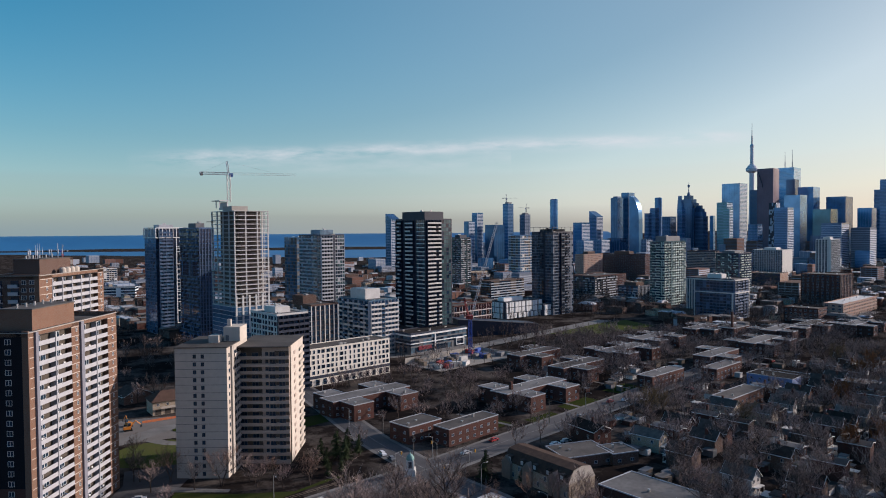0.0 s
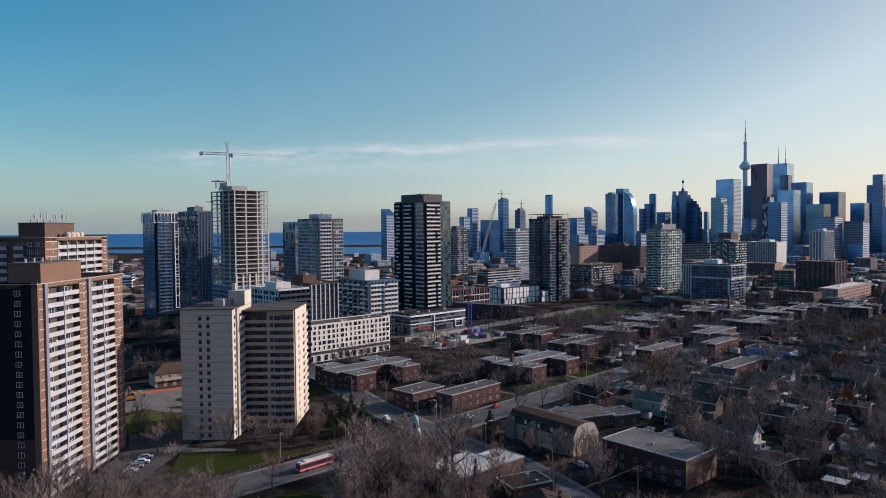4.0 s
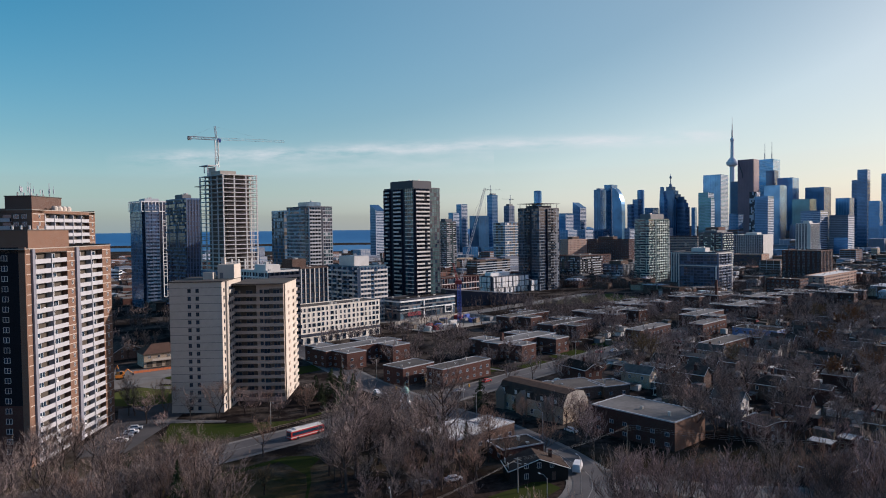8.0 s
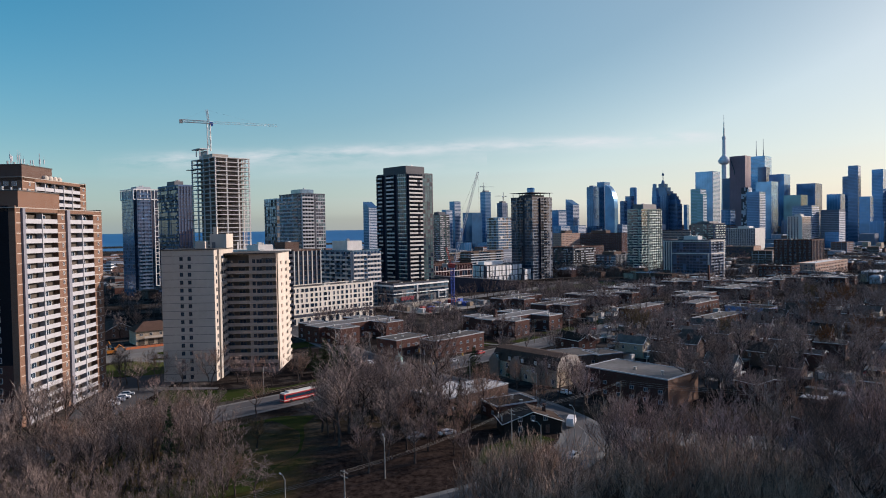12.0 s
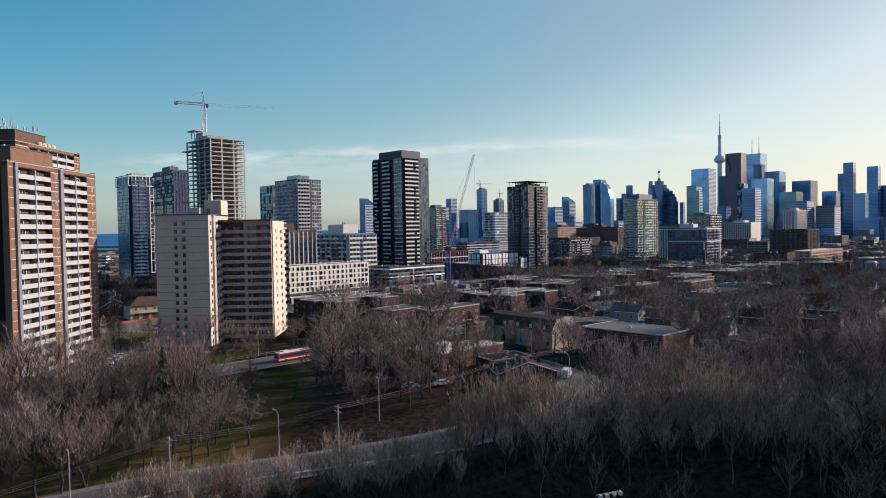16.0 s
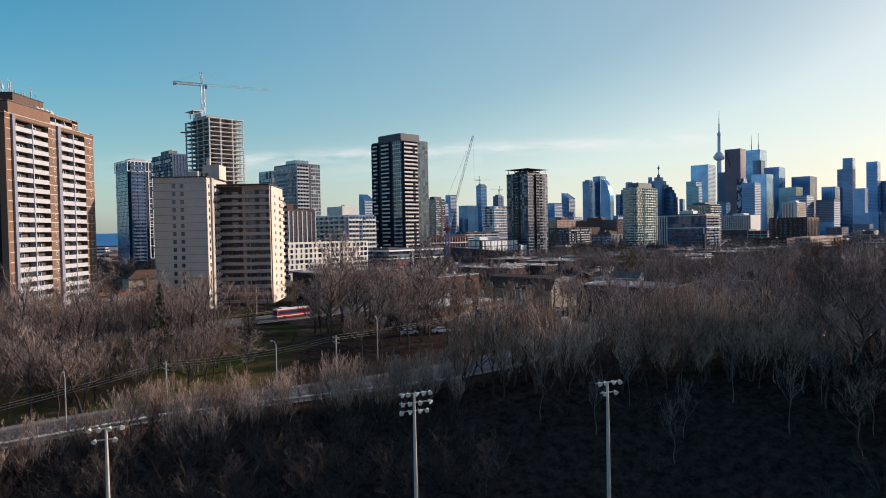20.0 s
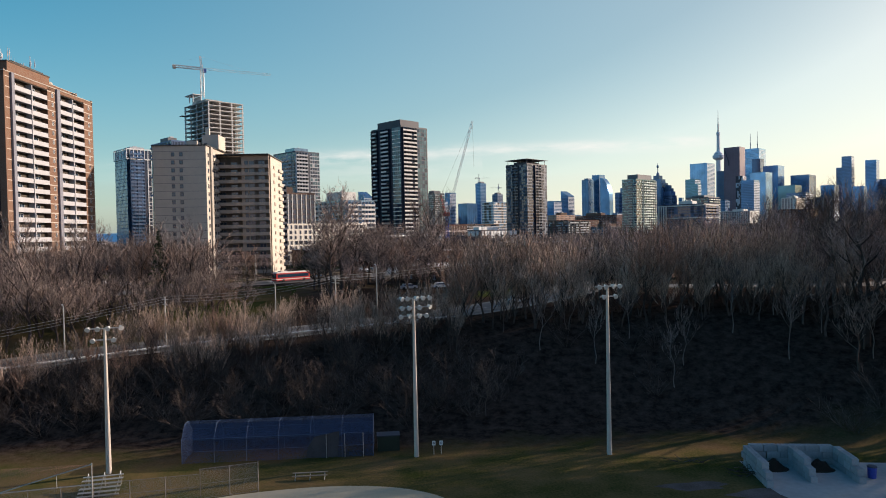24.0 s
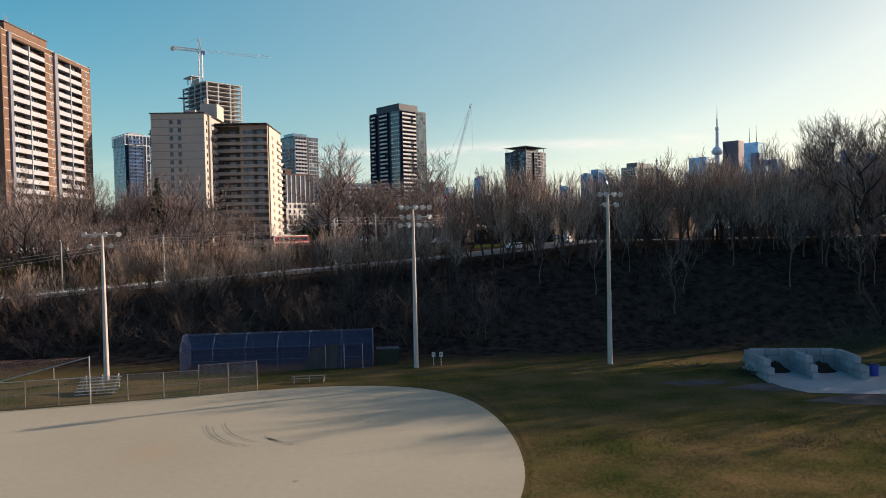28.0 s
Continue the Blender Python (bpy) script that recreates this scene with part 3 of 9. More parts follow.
def dress(B, W, D, face, h, style, bay=3.2, a=0.0, b=None):
    """One storey of one side. Slots: 0 glass, 1 frame or wall, 2 band or parapet, 3 recess."""
    L = (W if face in (0, 2) else D) if b is None else b
    n = max(1, round((L - a) / bay))
    p = (L - a) / n
    def pane(dark=3, pale=1):
        return random.choices((0, 3, 2), (7, dark, pale))[0]

    if style == "grid":
        face_box(B, W, D, face, a, L, 0.0, 0.24 * h, 0.0, 0.06, 2)
        for k in range(n):
            face_box(B, W, D, face, a + k * p + 0.12, a + (k + 1) * p - 0.12, 0.24 * h, h, 0.0, 0.03, pane())
        for k in range(n + 1):
            s = min(max(a + k * p, a + 0.13), L - 0.13)
            face_box(B, W, D, face, s - 0.12, s + 0.12, 0.24 * h, h, 0.0, 0.14, 1)
    elif style == "grid2":
        face_box(B, W, D, face, a, L, 0.0, 0.16 * h, 0.0, 0.06, 1)
        for k in range(n):
            face_box(B, W, D, face, a + k * p + 0.1, a + (k + 1) * p - 0.1, 0.16 * h, h, 0.0, 0.03, random.choice((3, 3, 0)))
        for k in range(n + 1):
            s = min(max(a + k * p, a + 0.11), L - 0.11)
            face_box(B, W, D, face, s - 0.1, s + 0.1, 0.16 * h, h, 0.0, 0.12, 1)
    elif style == "band":
        face_box(B, W, D, face, a, L, 0.0, 0.40 * h, 0.0, 0.15, 2)
        for k in range(n):
            face_box(B, W, D, face, a + k * p + 0.05, a + (k + 1) * p - 0.05, 0.40 * h, h, 0.0, 0.04, pane(3, 0.6))
    elif style == "mosaic":      # glass with scattered pale balcony fronts and dark loggias
        for k in range(n):
            s0, s1, r = a + k * p + 0.1, a + (k + 1) * p - 0.1, random.random()
            face_box(B, W, D, face, s0, s1, 0.1, h - 0.1, 0.0, 0.04, 3 if r < 0.5 else 0)
            if r < 0.36:
                face_box(B, W, D, face, s0, s1, 0.0, random.uniform(0.3, 0.42) * h, 0.2, 1.1, 2)
            elif r > 0.9:
                face_box(B, W, D, face, s0 + 0.5 * p, s1, 0.1, h - 0.1, 0.04, 0.16, 2)
        face_box(B, W, D, face, a, L, -0.12, 0.12, 0.0, 0.5, 1)
    elif style == "loggia":      # deep shaded balconies behind a frame, with clear or pale fronts
        face_box(B, W, D, face, a, L, -0.14, 0.14, 0.0, 1.5, 1)
        for k in range(n):
            s0, s1 = a + k * p, a + (k + 1) * p
            face_box(B, W, D, face, s0 + 0.15, s1 - 0.15, 0.14, h - 0.14, 0.0, 0.05, random.choice((0, 3, 3)))
            face_box(B, W, D, face, s0 + 0.1, s1 - 0.1, 0.14, 0.42 * h, 1.38, 1.48, random.choices((2, 0), (3, 2))[0])
        for k in range(0, n + 1, 2):
            s = min(max(a + k * p, a + 0.16), L - 0.16)
            face_box(B, W, D, face, s - 0.14, s + 0.14, 0.14, h - 0.14, 0.0, 1.45, 1)
    elif style == "cubes":       # proud white boxes, staggered, over a dark wall
        s = a + random.uniform(0, 2.0)
        while s < L - 2.5:
            w = random.choice((2.2, 3.0, 4.2))
            face_box(B, W, D, face, s, min(L, s + w), 0.10 * h, 0.97 * h, 0.0, random.choice((0.7, 1.2)), 2)
            s += w + random.choice((0.9, 1.3, 2.2))
    elif style == "balcony":
        face_box(B, W, D, face, a, L, 0.32, h - 0.05, 0.0, 0.04, 0)
        face_box(B, W, D, face, a, L, -0.12, 0.12, 0.0, 1.6, 1)
        for k in range(n):
            face_box(B, W, D, face, a + k * p + 0.05, a + (k + 1) * p - 0.05, 0.12, 0.42 * h, 1.48, 1.6, random.choices((2, 0), (8, 1))[0])
        for k in range(n + 1):
            s = min(max(a + k * p, a + 0.12), L - 0.12)
            face_box(B, W, D, face, s - 0.1, s + 0.1, 0.12, h - 0.12, 0.0, 1.45, 1)
    elif style == "slit":
        for k in range(n):
            face_box(B, W, D, face, a + (k + 0.22) * p, a + (k + 0.78) * p, 0.08 * h, 0.95 * h, 0.0, 0.04, 0)
        for k in range(n + 1):
            s = min(max(a + k * p, a + 0.3), L - 0.3)
            face_box(B, W, D, face, s - 0.28, s + 0.28, 0.0, h, 0.0, 0.35, 1)
    elif style == "punch":
        for k in range(n):
            w = 0.42 * p
            m = a + (k + 0.5) * p
            face_box(B, W, D, face, m - w / 2 - 0.1, m + w / 2 + 0.1, 0.28 * h, 0.80 * h, 0.0, 0.05, 2)
            face_box(B, W, D, face, m - w / 2, m - 0.05, 0.31 * h, 0.77 * h, 0.05, 0.07, 0)
            face_box(B, W, D, face, m + 0.05, m + w / 2, 0.31 * h, 0.77 * h, 0.05, 0.07, 0)
    elif style == "random":
        for k in range(n):
            w = random.choice((0.35, 0.55, 0.75)) * p
            m = a + (k + 0.5) * p + random.uniform(-0.1, 0.1) * p
            face_box(B, W, D, face, m - w / 2, m + w / 2, 0.2 * h, 0.88 * h, 0.0, 0.03, 0)
            face_box(B, W, D, face, m - w / 2 - 0.22, m - w / 2, 0.14 * h, 0.94 * h, 0.0, 0.12, 2)


FOOT = []


def rim(W, D, h=1.0, t=0.35, over=0.0):
    """A roof parapet round a W by D block."""
    B = Boxes()
    w, d = W + 2 * over, D + 2 * over
    B.box(0, -d / 2 + t / 2, 0, w, t, h).box(0, d / 2 - t / 2, 0, w, t, h)
    B.box(-w / 2 + t / 2, 0, 0, t, d - 2 * t, h).box(w / 2 - t / 2, 0, 0, t, d - 2 * t, h)
    return B


def tower(name, label, x, y, rz, W, D, top, storey, sides, mats, bay=3.2, z0=13.0, wall=None, penthouse=None, roof=None, parapet=1.0, category="tower", group="", lift=0.0, variants=4):
    """A many-storeyed block: wall, one storey of windows over another, roof slab, parapet and penthouse. sides: the style of the front, right, back and left."""
    ob = thing(name, label, category, (x, y, z0), rz, group)
    FOOT.append((x, y, 0.6 * max(W, D)))
    H = top - z0
    wall = wall or mats[1]
    part("wall", Boxes().box(0, 0, -1.5, W, D, H + 1.5).mesh("wall", wall), ob)
    n = max(1, round((H - lift) / storey))
    h = (H - lift) / n
    rows = []
    for _ in range(variants):
        B = Boxes()
        for f, st in enumerate(sides):
            for piece in (st if isinstance(st, (list, tuple)) else (st,)):
                if isinstance(piece, str):
                    style, a, b = piece, 0.0, 1.0
                else:
                    style, a, b = piece
                L = W if f in (0, 2) else D
                if style != "blank":
                    dress(B, W, D, f, h, style, bay, a * L, b * L)
        rows.append(B)
    if rows[0].v:
        B = Boxes()
        for k in range(n):
            one, i = rows[random.randrange(variants)], len(B.v)
            B.v.extend((px, py, pz + lift + k * h) for px, py, pz in one.v)
            B.f.extend(tuple(i + q for q in f) for f in one.f)
            B.m.extend(one.m)
        tagged(part("glazing", B.mesh("glazing", *mats), ob), kind="stuff")
    part("roof", Boxes().box(0, 0, 0, W - 0.8, D - 0.8, 0.25).mesh("roof", roof or M_roof), ob, (0, 0, H))
    part("parapet", rim(W, D, parapet, 0.35, 0.05).mesh("parapet", wall), ob, (0, 0, H))
    if penthouse:
        px, py, pw, pd, ph, pm = penthouse
        hut = part("penthouse", Boxes().box(0, 0, 0, pw, pd, ph).box(0, 0, ph, pw * 0.94, pd * 0.94, 0.2).mesh("penthouse", pm), ob, (px, py, H + 0.2))
        random.seed(int(abs(x * 7 + y)))
        for _ in range(3):
            part("roof_unit", Boxes().box(0, 0, 0, random.uniform(0.8, 2), random.uniform(0.8, 2), random.uniform(0.6, 1.6)).mesh("roof_unit", M_metal), hut,
                 (random.uniform(-0.3, 0.3) * pw, random.uniform(-0.3, 0.3) * pd, ph + 0.2))
    random.seed(int(abs(x * 13 + y)))
    for _ in range(4):
        part("roof_unit", Boxes().box(0, 0, 0, random.uniform(0.6, 2.2), random.uniform(0.6, 2.2), random.uniform(0.5, 1.5)).mesh("roof_unit", M_metal), ob,
             (random.uniform(-0.4, 0.4) * W, random.uniform(-0.4, 0.4) * D, H + 0.25))
    return ob


M_cream = mat("cream_panel", (0.78, 0.72, 0.62), (0.70, 0.645, 0.55), 0.1, 0.7)
M_mint = mat("pale_green_panel", (0.48, 0.57, 0.52), (0.38, 0.46, 0.42), 0.2, 0.5)
M_pinkish = mat("pale_pink_frame", (0.55, 0.47, 0.44), (0.46, 0.39, 0.37), 0.2, 0.7)
M_redglass = glass("dark_red_glazing", (0.06, 0.03, 0.035))
M_bluep = mat("blue_grey_panel", (0.075, 0.15, 0.28), (0.05, 0.105, 0.20), 0.1, 0.5)
M_slate = mat("slate_blue_panel", (0.08, 0.13, 0.215), (0.055, 0.09, 0.15), 0.2, 0.6)
M_lattice = mat("dim_balcony_front", (0.12, 0.155, 0.20), (0.075, 0.10, 0.135), 0.2, 0.5)
GRID = 43.0   # degrees by which the street grid is turned
g = GRID
# towers round the new quarter
framed_tower = tower("glass_tower", "dark glass tower with a white framed crown and side", -242, 595, g, 22.6, 25.7, 101, 2.9,
      ((("loggia", 0.1, 0.62), ("blank", 0.62, 1)), "grid", "grid", "grid2"), (M_glassb, M_slate, M_slate, M_glassb), 3.0, wall=M_glass, penthouse=(0, 0, 12, 12, 4, M_dull))
tower("apartment_tower", "blue-grey patterned apartment tower with pale end wall", -196, 546.5, g, 12, 37, 101.5, 2.9,
      ("slit", "blank", "blank", "mosaic"), (M_glass, M_slate, M_bluep, M_char), 2.6, wall=M_bluep, penthouse=(0, 0, 7, 14, 4, M_grey), variants=4)
tower("glass_tower", "blue-green glass tower with white balcony bands", -101.6, 574.8, g, 23.2, 32.5, 95, 2.95,
      ((("balcony", 0, 0.48), ("grid", 0.60, 1)), "grid", "grid", (("band", 0, 0.82), ("grid2", 0.84, 1))), (M_glass, M_dull, M_dull, M_glassg), 2.6, wall=M_char, penthouse=(1, 1, 13, 14, 4.5, M_glassl))
tower("glass_tower", "slim blue glass tower behind another", -128, 606, g, 15, 20, 93, 2.95, ("grid", "grid", "grid", "grid"), (M_glassb, M_char, M_grey, M_recess), 3, wall=M_glassb)
tower("black_tower", "black and white apartment tower with striped balconies", -14.8, 526.5, g, 26.6, 34, 106.5, 2.95,
      ((("balcony", 0.04, 0.55), ("grid2", 0.6, 0.97)), "grid", "grid", (("balcony", 0.02, 0.22), ("blank", 0.25, 0.32), ("balcony", 0.36, 0.62), ("grid", 0.70, 0.97))), (M_glass, M_black, M_white, M_glassg), 2.6,
      wall=M_black, penthouse=(0, 1, 19, 26, 6, M_black), lift=13)
tower("apartment_block", "low white block with a dark balcony front", -91.2, 379.2, g, 19, 29, 54.5, 3.0, ("balcony", "punch", "punch", "random"),
      (M_glass, M_char, M_char, M_recess), 3.2, wall=M_white, penthouse=(0, 2, 9, 12, 3.2, M_white), roof=M_roofp, variants=3)
tower("apartment_block", "mid-rise dark brown block with white panels", -85, 438.4, g, 20, 32, 53, 3.0, ("slit", "slit", "slit", "mosaic"), (M_glass, M_white, M_dull, M_recess), 3.2,
      wall=M_brown, penthouse=(-2, 4, 10, 12, 5, M_brown))
tower("apartment_block", "pale terraced block with ringed balconies", -54.4, 491.8, g, 24, 37, 50.5, 3.1, ("balcony", "balcony", "grid", "loggia"), (M_glassb, M_dull, M_white, M_glass), 3.0,
      wall=M_glassl, penthouse=(0, 3, 13, 18, 7, M_white), roof=M_roofp)
tower("office_block", "long cream office block with scattered windows", -59.7, 401, 43, 58, 16, 33.5, 3.2, ("random", "random", "random", "random"),
      (M_glass, M_beige, M_white, M_recess), 3.1, wall=M_cream, lift=6, variants=4, parapet=0.6)
podium = tower("podium_block", "low glazed podium with a white frame below the tower", -10, 497, g, 54, 20, 27, 4.2, ("grid", "grid", "grid", "grid"), (M_glass, M_char, M_grey, M_glassl), 4, wall=M_char, roof=M_roofd)
tower("townhouse_block", "red brick block with white framed bays", 20, 596, g, 46, 16, 34, 5.2, ("grid2", "grid2", "grid2", "grid2"), (M_glass, M_pinkish, M_white, M_redglass), 3.4, wall=M_brickd)
tower("apartment_block", "brown brick slab with striped end", 72, 830, g, 60, 16, 37, 3.0, ("band", "punch", "punch", "loggia"), (M_glass, M_brown, M_dull, M_recess), 5, wall=M_brown)
tower("community_block", "white stacked-cube building with dark windows", 72, 674, 39, 50, 18, 29, 5.2, ("cubes", "cubes", "cubes", "cubes"), (M_glass, M_char, M_bright, M_recess), 4.5,
      wall=M_char, penthouse=(-8, 1, 26, 8, 3.4, M_bright), roof=M_roofp, variants=3)
tower("office_tower", "white gridded office tower over a dark base", 150, 1320, g, 40, 30, 85, 5.0, ("grid", "grid", "grid", "grid"), (M_glassb, M_white, M_white, M_recess), 6, wall=M_glassb, z0=9)
tower("dark_tower", "dark tower with a lattice of pale balconies", 111.7, 702.2, g, 33, 27, 95, 2.9, ((("grid", 0, 0.32), ("loggia", 0.36, 0.74), ("grid", 0.78, 1)), "grid", "grid", (("grid", 0, 0.3), ("loggia", 0.34, 0.6), ("grid", 0.64, 1))), (M_glass, M_black, M_lattice, M_char), 2.3,
      wall=M_black, penthouse=(0, 0, 20, 16, 3, M_char))
tower("glass_tower", "stepped grey-green glass tower", 26, 1010, g, 20, 18, 86, 3.0, ("loggia", "band", "band", "mosaic"), (M_glassg, M_grey, M_dull, M_glass), 3.5, wall=M_char, z0=11, penthouse=(0, 0, 14, 10, 4, M_char))
tower("apartment_slab", "orange brick apartment slab", 247, 1165, g, 55, 18, 54, 2.9, ("punch", "punch", "punch", "punch"), (M_glass, M_tan, M_dull, M_recess), 4, wall=M_brickl, z0=10, penthouse=(0, 0, 20, 10, 5, M_brown))
tower("apartment_slab", "dark red brick apartment slab", 312.7, 1190, g, 20, 94, 53, 2.9, ("punch", "punch", "punch", "punch"), (M_glass, M_dull, M_dull, M_recess), 4, wall=M_brickd, z0=10, penthouse=(0, 0, 14, 30, 5, M_brown))
tower("apartment_block", "grey mid-rise block with a red brick corner", 197, 866, g, 70, 32, 40, 3.0, ((("loggia", 0, 0.7), ("punch", 0.72, 1)), "slit", "slit", "mosaic"), (M_glass, M_grey, M_dull, M_recess), 3.2, wall=M_brickd)
tower("apartment_block", "dark glass mid-rise with pale fins", 224.6, 809, g, 27.5, 27, 31, 3.1, ("slit", "grid", "grid", "mosaic"), (M_glass, M_dull, M_dull, M_glassb), 3.0, wall=M_char, penthouse=(0, 0, 16, 16, 4, M_brown))
tower("green_tower", "pale green glass tower with curved balconies", 252.6, 772.7, g, 46, 17.2, 83, 2.95, ((("mosaic", 0, 0.3), ("loggia", 0.32, 0.97)), "grid", "grid", "mosaic"), (M_glassg, M_mint, M_mint, M_glass), 2.4,
      wall=M_glassg, penthouse=(0, 0, 30, 13, 6, M_grey))
broad_block = tower("apartment_block", "broad dark apartment block with a white frame", 263.6, 661.5, g, 30, 46, 50, 2.95, ("loggia", "grid", "grid", "grid"), (M_glass, M_slate, M_slate, M_char), 3.2,
      wall=M_char, penthouse=(0, 0, 10, 14, 4, M_white))
tower("apartment_tower", "grey-green tower with a balconied corner", 364, 863, g, 34, 29, 66, 2.95, ("loggia", "grid", "grid", "mosaic"), (M_glassg, M_slate, M_mint, M_glass), 2.8, wall=M_char, penthouse=(0, 0, 26, 16, 3, M_grey))
tower("apartment_slab", "slab with dark windows and white end walls", 587.6, 1226, g, 45, 51, 57, 2.9, ("blank", "slit", "slit", "slit"), (M_glass, M_slate, M_dull, M_recess), 4, wall=M_white, z0=10, penthouse=(0, 0, 20, 20, 4, M_white))
tower("apartment_slab", "striped grey apartment slab", 462, 1222, g, 16, 52, 56, 2.9, ("band", "band", "band", "band"), (M_glass, M_dull, M_conc, M_recess), 4, wall=M_brown, z0=10)
tower("apartment_tower", "tower with tall white fins and dark glass", 648, 1157, g, 46, 23, 76, 2.9, ("slit", "slit", "slit", (("slit", 0, 0.8), ("blank", 0.8, 1))), (M_glass, M_white, M_dull, M_recess), 5, wall=M_white, z0=10, penthouse=(0, 0, 16, 10, 4, M_white))
tower("apartment_block", "grey block with an orange brick end", 462.6, 975, g, 28, 41, 33, 3, ("blank", "grid", "grid", "grid"), (M_glass, M_char, M_char, M_recess), 3.5, wall=M_brickl, z0=12)
tower("apartment_block", "dark brick block with a pale lit end", 425, 761, g, 40, 40, 46, 3, ("slit", "punch", "punch", "punch"), (M_glass, M_brickl, M_dull, M_recess), 5, wall=M_brickd)
tower("school", "long orange brick school with a pale roof", 405.7, 682, g, 105, 17, 25.5, 3.4, ("punch", "punch", "punch", "punch"), (M_glass, M_dull, M_dull, M_recess), 5, wall=M_brickl, roof=M_white)
tower("apartment_block", "three-storey dark brick block", 326, 618, g, 22, 29, 26, 3.2, ("punch", "punch", "punch", "punch"), (M_glass, M_dull, M_dull, M_recess), 4, wall=M_brickd)

# the white box frames on the first glass tower: a crown and a strip down its edge
random.seed(81)
B = Boxes()
W, D, H = 23.6, 26.7, 90.0
for k in range(9):
    for f, L in ((0, W), (3, D)):
        s = min(max(L * k / 8, 0.25), L - 0.25)
        face_box(B, W, D, f, s - 0.25, s + 0.25, H - 9, H, 0.0, 0.5, 0)
for f, L in ((0, W), (1, D), (2, W), (3, D)):
    for z in (H - 9, H - 0.7):
        face_box(B, W, D, f, 0, L, z, z + 0.7, 0.0, 0.5, 0)
part("crown_frame", B.mesh("crown_frame", M_bright), framed_tower)
B = Boxes()
for s in (0.74, 0.87, 0.985):
    face_box(B, W, D, 0, s * W - 0.3, s * W + 0.3, 8, H - 9, 0.0, 0.6, 0)
z = 8.0
while z < H - 10:
    a, b = random.choice(((0.74, 0.87), (0.87, 0.985), (0.74, 0.985)))
    face_box(B, W, D, 0, a * W, b * W, z, z + 0.5, 0.0, 0.55, 0)
    z += random.choice((1.5, 3.0, 3.0, 4.4))
part("edge_frame", B.mesh("edge_frame", M_bright), framed_tower)
canopy = thing("roof_canopy", "thin steel canopy over a dark tower roof", "canopy", (111.7, 702.2, 95), GRID)
part("slab", Boxes().box(0, 0, 5.2, 35, 29, 0.35).mesh("slab", M_grey), canopy)
B = Boxes()
for sx in (-15, -5, 5, 15):
    for sy in (-12, 0, 12):
        B.box(sx, sy, 0, 0.4, 0.4, 5.2)
part("post", B.mesh("post", M_grey), canopy)
base = thing("base_recess", "dark recessed ground storey below the cream office", "shopfront", (-59.7, 401, 13), 43)
part("band", Boxes().box(0, 0, 4.2, 58.3, 16.3, 1.6).mesh("band", M_char), base)
B = Boxes()
for k in range(12):
    B.box(-27 + k * 4.9, -8.1, 0.4, 2.2, 0.2, 3.2)
part("shop_window", B.mesh("shop_window", M_glass), base)

# the white frame and fins on the broad dark block
for nm, f, s0, s1, z0, z1, o in (("frame_band", 3, 9, 46, 24.2, 25.2, 1.9), ("frame_band", 0, 0, 30, 24.2, 25.2, 1.9), ("frame_band", 3, 0, 46, 36, 37, 1.6), ("frame_band", 0, 0, 30, 36, 37, 1.6), ("frame_post", 3, 45, 46, 0, 24.2, 1.9),
                                 ("fin", 3, 0.4, 1.2, 0, 36, 1.5), ("fin", 3, 2.9, 3.7, 0, 36, 1.5), ("fin", 3, 5.4, 6.2, 0, 36, 1.5), ("fin", 3, 7.9, 8.7, 0, 36, 1.5), ("fin", 0, 29, 30, 0, 36, 1.8)):
    B = Boxes()
    face_box(B, 30, 46, f, s0, s1, z0, z1, 0.2, o, 0)
    part(nm, B.mesh(nm, M_white), broad_block)
# white frames, red shop sign and a framed window on the podium
B, R, F = Boxes(), Boxes(), Boxes()
for f, L in ((0, 54), (3, 20)):
    face_box(B, 54, 20, f, 0, L, 12.6, 13.6, 0.0, 0.7, 0)
    face_box(B, 54, 20, f, 0, L, 7.2, 7.8, 0.0, 0.6, 0)
face_box(B, 54, 20, 0, 22, 22.8, 0, 13, 0.0, 0.7, 0)
face_box(R, 54, 20, 0, 7, 19, 2.6, 5.2, 0.1, 0.5, 0)
for s0, s1, z0, z1 in ((43, 51, 2, 2.6), (43, 51, 6.6, 7.2), (43, 43.6, 2.6, 6.6), (50.4, 51, 2.6, 6.6)):
    face_box(F, 54, 20, 0, s0, s1, z0, z1, 0.0, 0.9, 0)
part("frame_band", B.mesh("frame_band", M_bright), podium)
part("shop_sign", R.mesh("shop_sign", mat("dark_red_sign", (0.22, 0.02, 0.04), (0.18, 0.018, 0.035), 0.5, 0.5)), podium, label="dark red shop sign")
part("window_frame", F.mesh("window_frame", M_bright), podium, label="white window frame")
tower("community_block", "low white wing of stacked panels", 106, 690, 39, 30, 12, 24, 4.4, ("cubes", "cubes", "cubes", "cubes"), (M_glass, M_char, M_bright, M_recess), 4.0, wall=M_char, roof=M_roofp, variants=2)
wedge = thing("community_hall", "long black-clad hall with a sloping roof line", "hall", (0, 0, 13))
B = Boxes()
foot = [(11.3, 546, -1), (78, 569, -1), (72, 585, -1), (5.3, 562, -1)]
head = [(11.3, 546, 14.5), (78, 569, 7.5), (72, 585, 7.5), (5.3, 562, 14.5)]
for k in range(4):
    B.face((foot[k], foot[(k + 1) % 4], head[(k + 1) % 4], head[k]))
B.face(head)
part("wall", B.mesh("wall", M_black), wedge)
part("eaves", Boxes().bar((11.0, 545.6, 14.6), (78.3, 568.6, 7.6), 0.25).mesh("eaves", M_grey), wedge)
glaze = Boxes().box(0, 0, 0, 3.0, 0.12, 2.6).mesh("window", M_glass)
